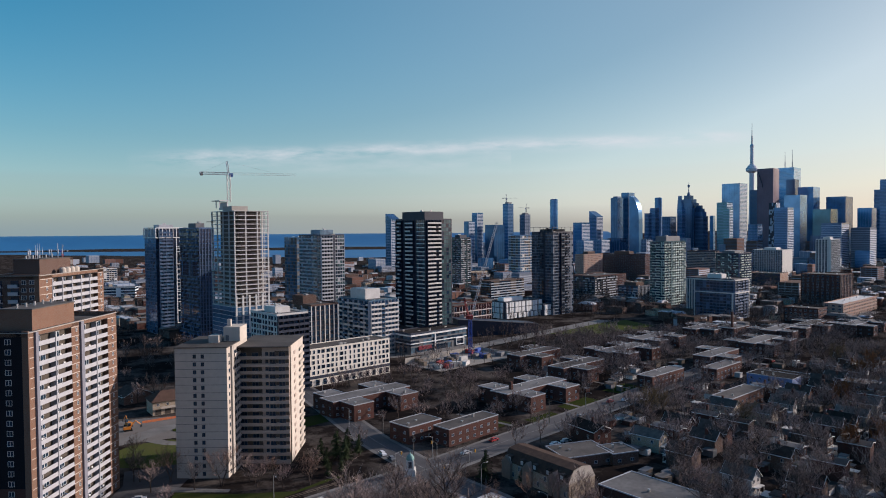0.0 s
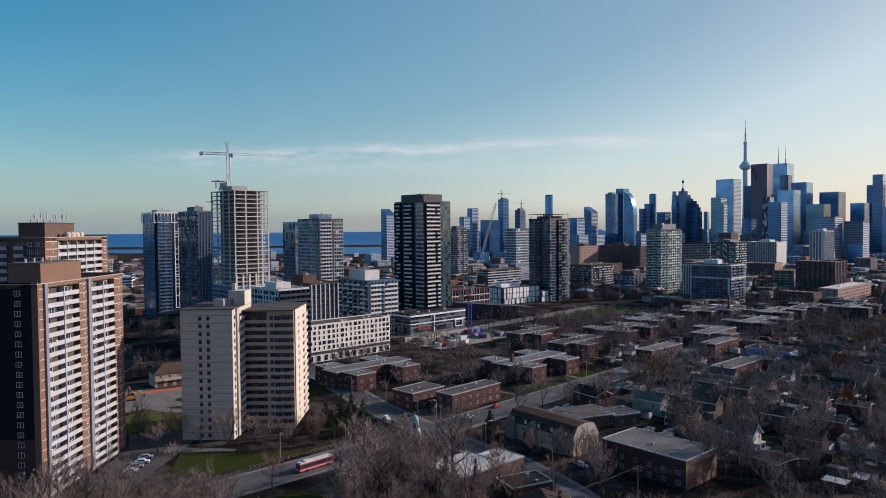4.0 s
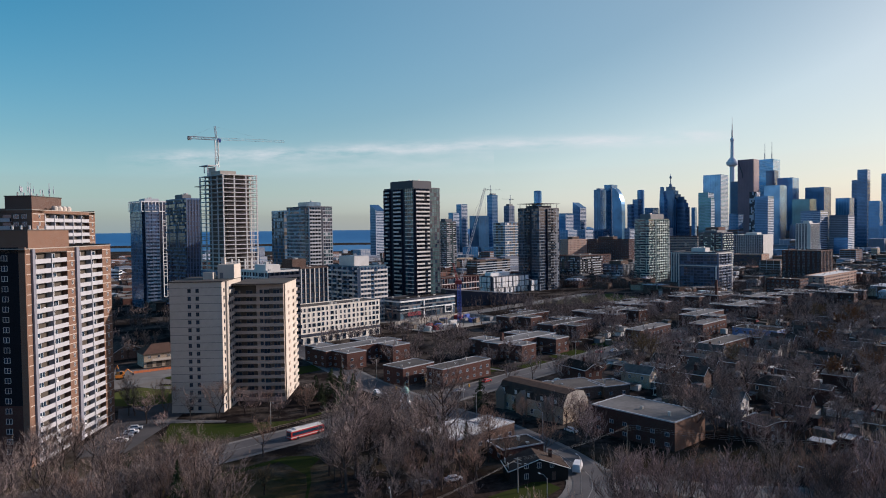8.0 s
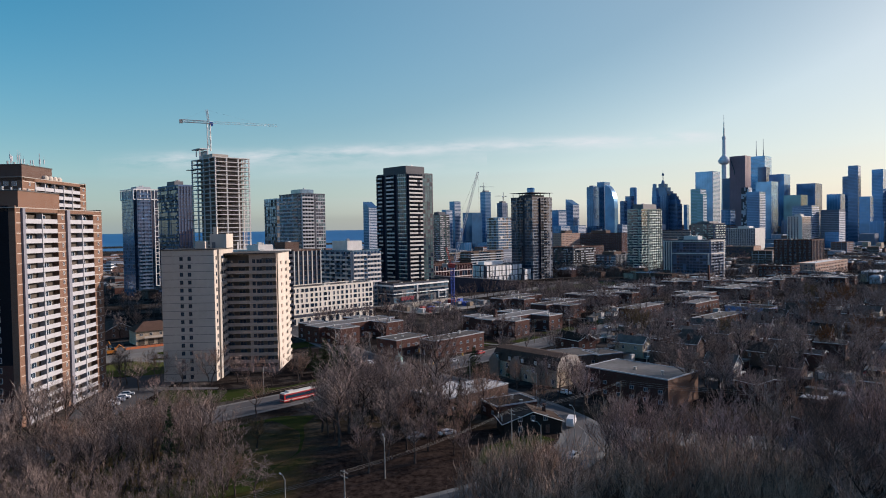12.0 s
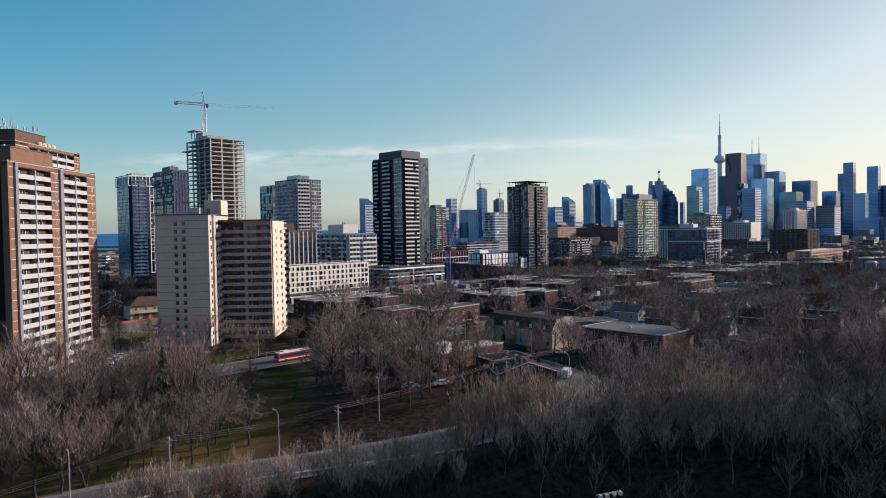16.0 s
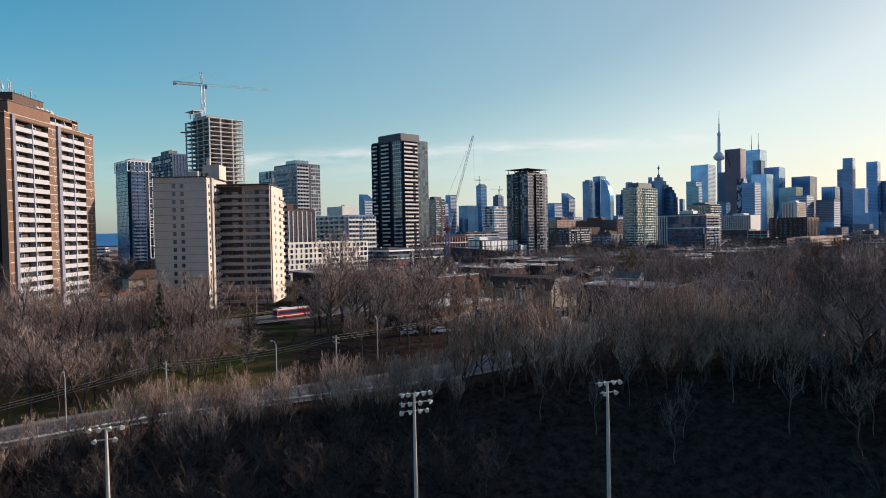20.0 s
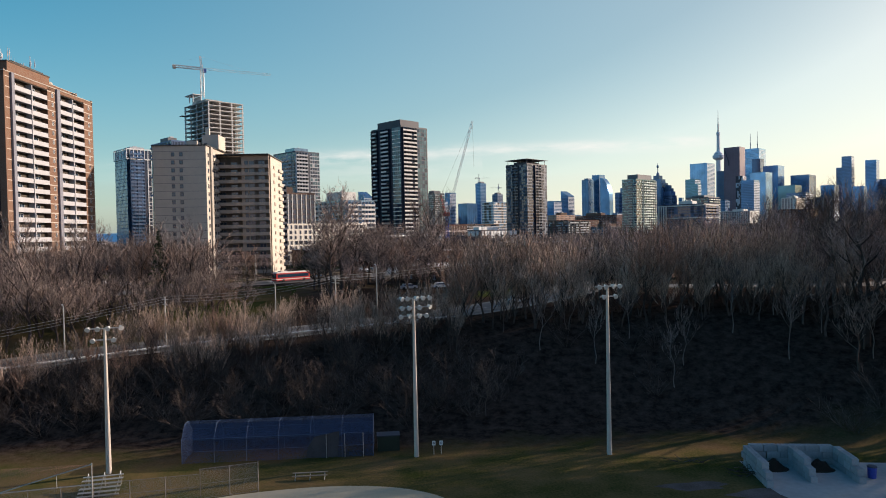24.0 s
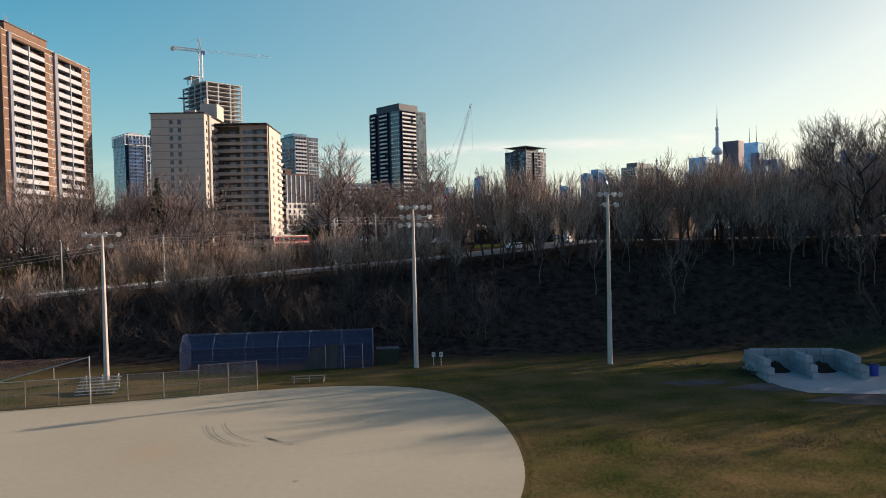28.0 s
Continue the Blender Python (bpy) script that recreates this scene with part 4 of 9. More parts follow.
for k in range(6):
    part("window", glaze, wedge, (30 + 6.2 * k, 552.3 + 2.14 * k, 0.4), 19)


def window_mesh(w, h, frame_mat, glass_mat, sill=True):
    """A two-light window, one connected frame with recessed panes, standing a little in front of its wall and facing -y."""
    t, f, g2 = 0.09, -0.07, -0.02
    xs, zs = (-w / 2, -w / 2 + t, -t / 2, t / 2, w / 2 - t, w / 2), (0.0, t, h - t, h)
    me = bpy.data.meshes.new("window")
    v = [(x, f, z) for z in zs for x in xs]
    F, M = [], []
    for j in range(3):
        for i in range(5):
            q = (j * 6 + i, j * 6 + i + 1, (j + 1) * 6 + i + 1, (j + 1) * 6 + i)
            if j == 1 and i in (1, 3):
                k = len(v)
                v += [(v[c][0], g2, v[c][2]) for c in q]
                for a in range(4):
                    F.append((q[a], q[(a + 1) % 4], k + (a + 1) % 4, k + a))
                    M.append(1)
                F.append((k, k + 1, k + 2, k + 3))
                M.append(0)
            else:
                F.append(q)
                M.append(1)
    k = len(v)
    v += [(-w / 2, 0.02, 0), (w / 2, 0.02, 0), (w / 2, 0.02, h), (-w / 2, 0.02, h)]
    for a, b, c, d in ((0, 5, k + 1, k), (23, 18, k + 3, k + 2), (18, 0, k, k + 3), (5, 23, k + 2, k + 1)):
        F.append((a, b, c, d))
        M.append(1)
    me.from_pydata(v, [], F)
    me.materials.append(glass_mat)
    me.materials.append(frame_mat)
    me.polygons.foreach_set("material_index", M)
    me.update()
    return me


def brick_tower(label, x, y, rz, length, depth, top, storey, bays, z0=13.0, end=M_shadedend, hut_wall=M_brick):
    """An orange brick slab. Its long sides (local x) hold stacks of white balconies between brick piers; the ends are brick with windows."""
    ob = thing("brick_tower", label, "apartment tower", (x, y, z0), rz)
    n = int((top - z0) / storey)
    H = n * storey
    B = Boxes()
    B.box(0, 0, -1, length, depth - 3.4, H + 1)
    part("wall", B.mesh("wall", M_recess), ob, label="wall behind the balconies, darkened for their shade")
    pier = Boxes().box(0, 0, -1, 1, 1, H + 2.2).mesh("pier", M_brick)
    grey = Boxes().box(0, 0, -1, 1, 1, H + 2.2).mesh("fin", mat("slate_fin", (0.22, 0.225, 0.26), (0.17, 0.175, 0.20), 0.2, 0.8))
    pos = -length / 2
    M_balc = mat("grey_white_balcony", (0.40, 0.405, 0.425), (0.34, 0.345, 0.36), 0.2, 0.7)
    rail_cache, win, wide_win = {}, window_mesh(1.7, 1.5, M_white, M_glass), window_mesh(2.5, 1.75, M_bright, M_glass)
    unit = [Boxes().box(0, 0, 0, 0.7, 0.35, 0.5).mesh("air_conditioner", M_bright), Boxes().box(0, 0, 0, 0.5, 0.5, 0.9).mesh("chair", M_bluep), Boxes().box(0, 0, 0, 1.2, 0.4, 0.8).mesh("storage_box", M_brown)]
    small = window_mesh(0.9, 1.2, M_white, M_glass)
    band = {}
    for kind, w in bays:
        m = pos + w / 2
        if kind == "brick":
            for s in (-1, 1):
                p = part("pier", pier, ob, (m, s * (depth / 2 - 0.9), 0))
                p.scale = (w, 1.8, 1)
            if w not in band:
                band[w] = Boxes().box(0, 0, 0, w + 0.04, 1.86, 0.22).mesh("slab_edge", M_beige)
            for k in range(1, n + 1):
                part("slab_edge", band[w], ob, (m, -(depth / 2 - 0.9), k * storey - 0.2))
                if w > 3:
                    part("window", small, ob, (m + 0.4, -depth / 2 - 0.02, (k - 1) * storey + 1.1))
        elif kind == "fin":
            for s in (-1, 1):
                p = part("fin", grey, ob, (m, s * (depth / 2 - 0.7), 0))
                p.scale = (w, 2.6, 1)
        else:
            if w not in rail_cache:
                rail_cache[w] = (Boxes().box(0, 0, -0.2, w, 1.7, 0.2).box(0.16, -0.8, 0, w - 0.5, 0.1, 1.1).mesh("balcony", M_balc),
                                 Boxes().box(0.1, -0.12, -0.2, 0.34, 1.8, storey).mesh("divider", M_balc))
            for k in range(n):
                bal = part("balcony", rail_cache[w][0], ob, (m, -(depth / 2 - 0.85), k * storey))
                part("divider", rail_cache[w][1], bal, (-w / 2 + 0.08, 0, 0))
                part("window", wide_win, bal, (random.uniform(-0.16, 0.16) * w - 0.3, 0.83, 0.55))
                q = random.randrange(4)
                if q < 3:
                    part(("air_conditioner", "chair", "storage_box")[q], unit[q], bal, (random.uniform(-0.35, 0.35) * w, 0.6 if q == 0 else random.uniform(-0.3, 0.3), 0.6 if q == 0 else 0.0))
        pos += w
    end_bal = Boxes().box(0, 0, -0.2, 1.4, 3.4, 0.2).box(-0.66, 0, 0, 0.1, 3.4, 1.05).box(0.56, 0, 0.05, 0.06, 2.8, 2.2, 1).mesh("end_balcony", M_balc, M_glass)
    # end walls with two columns of windows
    for s in (-1, 1):
        # the left end's shade is put into its darker brick
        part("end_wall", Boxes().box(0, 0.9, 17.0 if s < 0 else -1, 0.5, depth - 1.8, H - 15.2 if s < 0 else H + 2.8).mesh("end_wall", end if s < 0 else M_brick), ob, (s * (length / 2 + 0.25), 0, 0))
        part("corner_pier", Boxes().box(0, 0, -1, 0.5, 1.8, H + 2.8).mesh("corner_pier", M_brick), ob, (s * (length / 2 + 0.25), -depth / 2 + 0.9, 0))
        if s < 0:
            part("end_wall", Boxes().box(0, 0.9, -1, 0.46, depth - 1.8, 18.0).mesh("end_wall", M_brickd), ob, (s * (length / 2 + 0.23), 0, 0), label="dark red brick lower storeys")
        for k in range(n):
            if s < 0 and end is M_brown:
                for dy in (-1.0, 4.8):
                    part("end_balcony", end_bal, ob, (-length / 2 - 1.1, dy, k * storey))
            for dy in ((-depth * 0.2, depth * 0.22) if end is M_shadedend else (-depth / 2 + 2.6, -depth / 2 + 5.4)) if s < 0 else ():
                part("window", win, ob, (s * (length / 2 + 0.5), dy, k * storey + 0.9), -90)
    part("roof", Boxes().box(0, 0, 0, length, depth - 0.5, 0.4).mesh("roof", M_roof), ob, (0, 0, H))
    part("parapet", rim(length + 1, depth, 1.0, 0.4).mesh("parapet", M_brick), ob, (0, 0, H + 0.2))
    part("coping", rim(length + 1.2, depth + 0.2, 0.22, 0.6).mesh("coping", M_conc), ob, (0, 0, H + 1.2))
    hut = part("penthouse", Boxes().box(0, 0, 0, length * 0.46, depth * 0.5, 6.0).box(0, 0, 6.0, length * 0.47, depth * 0.52, 0.3, 1).mesh("penthouse", hut_wall, M_roof), ob, (-2, 1, H + 0.4))
    B = Boxes()
    for k in range(5):
        B.bar((-9 + 4 * k, 0.5, 6.2), (-9 + 4 * k, 0.5, 7.5), 0.3, sides=8)
    part("vent", B.mesh("vent", M_metal), hut)
    return ob, H


brick_tower("orange brick apartment tower with stacked white balconies", -121.0, 208.5, 87.5, 45, 19, 72.2, 2.78,
                         (("brick", 2.0), ("fin", 1.2), ("balc", 8.4), ("balc", 8.0), ("brick", 4.2), ("fin", 1.6), ("balc", 7.6), ("balc", 7.0), ("brick", 5.0)))
brickB, hB = brick_tower("taller orange brick tower with white balconies and rooftop antennas", -147.5, 256.5, 89.0, 42, 19, 86.2, 2.62,
                         (("brick", 7.0), ("balc", 6.2), ("balc", 6.2), ("balc", 6.2), ("balc", 6.2), ("balc", 6.2), ("brick", 4.0)), end=M_brown, hut_wall=M_brown)
random.seed(5)
for k in range(16):
    part("antenna", Boxes().bar((0, 0, 0), (0, 0, random.uniform(2.0, 5.5)), 0.06).box(0, 0, 1.5, 0.3, 0.25, 1.6).mesh("antenna", M_dull), brickB, (random.uniform(-16, 6), random.uniform(-4, 4), hB + 6.6))
tank = Boxes().lathe(((1.1, 0), (1.2, 0.3), (1.2, 2.2), (0.7, 2.8)), 12).mesh("water_tank", M_beige)
for k in range(4):
    part("water_tank", tank, brickB, (-2 + 3 * k, -6.5, hB + 0.4))


# the second wing's beige concrete, with its shade put into the colour
M_shadeb = mat("shaded_beige_concrete", (0.42, 0.345, 0.29), (0.33, 0.27, 0.228), 0.15, 0.9)


def white_tower():
    """A beige concrete tower of two offset wings."""
    ob = thing("concrete_tower", "beige concrete apartment tower of two offset wings", "apartment tower", (-74, 250, 13))
    sh, n = 2.76, 16
    H = 45.0
    win = window_mesh(1.15, 1.4, M_char, M_glass)
    # first wing, its broad blank wall towards the field, two columns of windows
    x0, x1, y0, y1 = -20.2, -2.0, -11.0, 14.0
    wing = part("wall", Boxes().box((x0 + x1) / 2, (y0 + y1) / 2, -1, x1 - x0, y1 - y0, H + 2).mesh("wall", M_beige), ob)
    joint = Boxes().box(0, 0, 0, x1 - x0 + 0.06, 0.1, 0.14).mesh("joint", M_grey)
    for k in range(n):
        part("joint", joint, ob, ((x0 + x1) / 2, y0 - 0.01, k * sh + 2.6))
        for dx in (6.9, 9.7):
            part("window", win, ob, (x0 + dx, y0 - 0.01, k * sh + 0.95))
    part("pier", Boxes().box(0, 0, -1, 0.6, 2.4, H + 2).mesh("pier", M_conc), ob, (x1 + 0.3, y0 + 5.4, 0))
    # balconies on the sunny side of the first wing
    bal = Boxes().box(0, 0, -0.2, 0.55, 7.6, 0.2).box(0.22, 0, 0, 0.1, 7.6, 1.05).mesh("balcony", M_beige)
    door = window_mesh(2.4, 2.0, M_grey, M_glass, False)
    for k in range(n):
        part("balcony", bal, ob, (x1 + 0.28, y0 + 11.4, k * sh + 0.2))
        part("window", win, ob, (x1 + 0.01, y0 + 2.6, k * sh + 0.95), 90)
        part("window", door, ob, (x1 + 0.01, y0 + 9.6, k * sh + 0.3), 90)
        part("window", door, ob, (x1 + 0.01, y0 + 13.0, k * sh + 0.3), 90)
    # second wing, set back, with full-width balconies
    wx0, wx1, wy0, wy1 = -3.0, 16.6, 4.0, 28.0
    part("wall", Boxes().box((wx0 + wx1) / 2, (wy0 + wy1) / 2, -1, wx1 - wx0, wy1 - wy0, H).mesh("wall", M_beige), ob)
    # flat dark sheet stands for the shade at the back of the recess
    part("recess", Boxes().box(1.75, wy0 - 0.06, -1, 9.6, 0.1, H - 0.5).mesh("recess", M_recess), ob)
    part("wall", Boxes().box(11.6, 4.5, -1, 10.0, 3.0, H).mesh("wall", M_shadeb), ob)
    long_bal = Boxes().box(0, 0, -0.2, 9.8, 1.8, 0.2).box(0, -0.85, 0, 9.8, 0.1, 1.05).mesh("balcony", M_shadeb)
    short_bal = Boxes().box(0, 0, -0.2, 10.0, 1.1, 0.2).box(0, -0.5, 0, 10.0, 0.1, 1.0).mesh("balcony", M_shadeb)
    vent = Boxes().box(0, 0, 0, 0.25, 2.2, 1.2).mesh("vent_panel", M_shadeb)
    # dark strip stands for the shaded gap above each parapet
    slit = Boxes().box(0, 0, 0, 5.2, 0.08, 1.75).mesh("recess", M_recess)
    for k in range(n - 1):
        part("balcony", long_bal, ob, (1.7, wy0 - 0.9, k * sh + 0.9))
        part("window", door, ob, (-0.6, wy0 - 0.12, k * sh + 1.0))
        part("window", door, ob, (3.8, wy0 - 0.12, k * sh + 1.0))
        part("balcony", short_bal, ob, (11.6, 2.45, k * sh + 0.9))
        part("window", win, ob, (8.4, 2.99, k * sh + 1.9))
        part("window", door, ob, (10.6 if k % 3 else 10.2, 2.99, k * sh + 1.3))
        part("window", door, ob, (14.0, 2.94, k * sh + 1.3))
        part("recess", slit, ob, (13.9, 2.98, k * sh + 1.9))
        part("vent_panel", vent, ob, (wx1 + 0.1, wy0 + 8.0 + (k % 2) * 0.8, k * sh + 1.0))
        part("balcony", bal, ob, (wx1 + 0.28, wy1 - 3.9, k * sh + 0.9))
    part("roof", Boxes().box((x0 + x1) / 2, (y0 + y1) / 2, H + 1.0, x1 - x0 + 0.7, y1 - y0 + 0.7, 0.35).mesh("roof", M_roof), ob)
    part("roof", Boxes().box((wx0 + wx1) / 2, (wy0 + wy1) / 2 - 1.4, H - 1.0, wx1 - wx0 + 0.7, wy1 - wy0 + 3.8, 0.35).mesh("roof", M_roof), ob)
    hut = part("penthouse", Boxes().box(0, 0, 0, 6.0, 9.0, 5.2).mesh("penthouse", M_beige), ob, (-4.0, 6, H + 1.35))
    part("chimney", Boxes().box(0, 0, 0, 1.3, 1.3, 2.6).mesh("chimney", M_beige), hut, (-1.5, -2, 5.2))
    part("door", Boxes().box(0, 0, 0, 1.2, 0.1, 2.1).mesh("door", M_grey), hut, (-1.6, -4.55, 0.1))
    part("penthouse", Boxes().box(0, 0, 0, 3.6, 4.0, 2.6).mesh("penthouse", M_beige), ob, (-9.5, 0, H + 1.35))
    return ob


white_tower()


def lattice(B, a, b, w, n, r=0.12):
    """A square lattice mast or jib from a to b with n bays."""
    a, b = Vector(a), Vector(b)
    d = (b - a).normalized()
    p = (Vector((0, 0, 1)) if abs(d.z) < 0.9 else Vector((1, 0, 0))).cross(d).normalized() * (w / 2)
    q = d.cross(p).normalized() * (w / 2)
    cs = (p + q, p - q, -p - q, -p + q)
    for c in cs:
        B.bar(a + c, b + c, r)
    for k in range(n):
        s, e = a.lerp(b, k / n), a.lerp(b, (k + 1) / n)
        for i in range(4):
            c0, c1 = cs[i], cs[(i + 1) % 4]
            if k % 2:
                c0, c1 = c1, c0
            B.bar(s + c0, e + c1, r * 0.7)
            B.bar(e + cs[i], e + cs[(i + 1) % 4], r * 0.6)
    return B


M_fresh = mat("fresh_concrete", (0.60, 0.59, 0.57), (0.50, 0.49, 0.47), 0.2, 0.9)


def construction_tower():
    """A concrete frame under construction: a slab and posts for every storey, with the first panes in at the foot."""
    x, y, W, D, z0 = -132.5, 448.5, 24, 33, 13.0
    ob = thing("concrete_frame_tower", "bare concrete tower frame under construction", "building site", (x, y, z0), GRID)
    H, sh = 101.5, 2.75
    n = int(H / sh)
    slab = Boxes().box(0, 0, 0, W, D, 0.42).mesh("slab", M_fresh)
    spots = []
    for sx in (-W / 2 + 0.5, -W / 6, W / 6, W / 2 - 0.5):
        for sy in (-D / 2 + 0.5, -D / 4, 0, D / 4, D / 2 - 0.5):
            if abs(sx) > W / 3 or abs(sy) > D / 3:
                spots.append((sx, sy))
    post = Boxes().box(0, 0, 0.42, 0.8, 0.5, sh - 0.42).mesh("post", M_fresh)
    B = Boxes()
    for s in (-1, 1):
        B.box(0, s * (D / 2 - 0.1), 0.32 + 0.95, W, 0.06, 0.08).box(s * (W / 2 - 0.1), 0, 0.32 + 0.95, 0.06, D, 0.08)
    # the shade between the storeys is put into the partition colour
    part_wall = Boxes().box(1, -D / 2 + 5, 0.32, W - 9, 0.2, sh - 0.4).box(-W / 2 + 5, 2, 0.32, 0.2, D - 11, sh - 0.4).mesh("partition", mat("shaded_blockwork", (0.20, 0.172, 0.155), (0.13, 0.11, 0.1), 0.3, 0.9))
    rails = B.mesh("guard_rail", M_grey)
    for k in range(n + 1):
        part("slab", slab, ob, (0, 0, k * sh))
        if k < n:
            for sx, sy in spots:
                part("post", post, ob, (sx, sy, k * sh))
            part("guard_rail", rails, ob, (0, 0, k * sh))
            part("partition", part_wall, ob, (0, 0, k * sh))
    part("core", Boxes().box(-1, 4, 0, 11, 13, H + 1.2).mesh("core", M_conc), ob)
    part("wall", Boxes().box(-W / 2 + 6, D / 2 - 6, H - 1, 0.5, 12, 5).box(-W / 2 + 1, D / 2 - 6, H, 0.5, 0.5, 5).box(-W / 2 + 1, D / 2 - 11, H, 0.5, 0.5, 5).box(-W / 2 + 3.5, D / 2 - 6, H + 4.6, 6, 12, 0.5).mesh("wall", M_fresh), ob)
    panel = Boxes().box(0, 0, 0, 1.2, 0.25, 24).mesh("panel", M_white)
    for k in range(6):
        part("panel", panel, ob, (-W / 2 + 0.6 + k * 4.5, -D / 2 - 0.15, 22))
    pane = Boxes().box(0, 0, 0, W - 0.2, 0.1, sh - 0.3).mesh("pane", M_glassb)
    side = Boxes().box(0, 0, 0, 0.1, D - 0.2, sh - 0.3).mesh("pane", M_glassb)
    for k in range(14):
        part("pane", pane, ob, (0, -D / 2 - 0.02, k * sh + 0.3))
        part("pane", side, ob, (-W / 2 - 0.02, 0, k * sh + 0.3))
    B = Boxes()
    for k in range(3):
        lattice(B, (W / 2 + 1.2, -8 + 8 * k, 0), (W / 2 + 1.2, -8 + 8 * k, H - 2), 0.6, 34, 0.07)
    part("hoist_mast", B.mesh("hoist_mast", M_dull), ob)
    for k, z in enumerate((H - 9, 60)):
        part("platform", Boxes().box(0, 0, 0, 5, 3.5, 0.4).mesh("platform", M_steel_dark), ob, (-W / 2 - 2, 12, z))
    return ob


construction_tower()


def tower_crane(label, x, y, z0, mast_top, yaw, jib, tail, blue, scale=1.0):
    ob = thing("tower_crane", label, "crane", (x, y, z0), yaw)
    part("mast", lattice(Boxes(), (0, 0, 0), (0, 0, mast_top), 2.0 * scale, int(mast_top / 2.6), 0.16 * scale).mesh("mast", blue), ob)
    part("jib", lattice(Boxes(), (0, 0, mast_top + 1), (jib, 0, mast_top + 1.5), 1.3 * scale, int(jib / 2.5), 0.032 * scale).mesh("jib", M_white), ob)
    part("counter_jib", lattice(Boxes(), (0, 0, mast_top + 1), (-tail, 0, mast_top + 1), 1.5 * scale, int(tail / 2.5), 0.13 * scale).mesh("counter_jib", M_dull), ob)
    part("counterweight", Boxes().box(-tail + 1, 0, mast_top - 0.6, 1.8, 1.4, 2.0).mesh("counterweight", M_conc), ob)
    part("cab", Boxes().box(1.8, 1.4, mast_top - 1.0, 2.2, 1.8, 2.4).mesh("cab", M_bluesteel), ob)
    B = lattice(Boxes(), (0, 0, mast_top + 1), (-1, 0, mast_top + 9 * scale), 1.0 * scale, 4, 0.1 * scale)
    B.bar((-1, 0, mast_top + 9 * scale), (jib * 0.7, 0, mast_top + 2), 0.028).bar((-1, 0, mast_top + 9 * scale), (-tail * 0.9, 0, mast_top + 1.5), 0.028)
    part("apex", B.mesh("apex", M_dull), ob)
    return ob


tower_crane("white and blue tower crane over a concrete frame", -140.3, 452, 118.6, 17.6, 28, 45, 18, M_metal)


def luffing_crane():
    ob = thing("luffing_crane", "blue and red crane with a raised lattice boom", "crane", (17.8, 463, 12.8))
    part("mast", lattice(Boxes(), (0, 0, 0), (0, 0, 26), 2.2, 11, 0.2).mesh("mast", M_bluesteel), ob)
    part("cab", Boxes().box(0, 0, 26, 3.6, 5.0, 2.6).box(-2.0, -1.5, 26.2, 1.8, 2.0, 2.2).mesh("cab", M_redsteel), ob)
    part("boom", lattice(Boxes(), (0.8, 0, 28), (19, 7, 91), 1.3, 26, 0.10).mesh("boom", M_dull), ob)
    part("a_frame", lattice(Boxes(), (-1.0, 0, 28), (-4, -1, 40), 1.0, 5, 0.15).mesh("a_frame", M_redsteel), ob)
    part("counterweight", Boxes().box(-5.5, -1, 26.5, 3, 3, 2.5).mesh("counterweight", M_conc), ob)
    part("cable", Boxes().bar((-4, -1, 40), (19, 7, 91), 0.05).bar((19, 7, 91), (19.5, 7, 60), 0.05).mesh("cable", M_steel_dark), ob)
    return ob


luffing_crane()
tower_crane("red tower crane over a distant brick frame", -560, 1010, 8, 64, 150, 34, 14, M_redsteel)
tower("unfinished_tower", "distant tower frame with red shuttering", -560, 1000, g, 30, 30, 62, 3, ("grid", "grid", "grid", "grid"), (M_recess, M_redsteel, M_conc, M_recess), 4, wall=M_brown, z0=8)



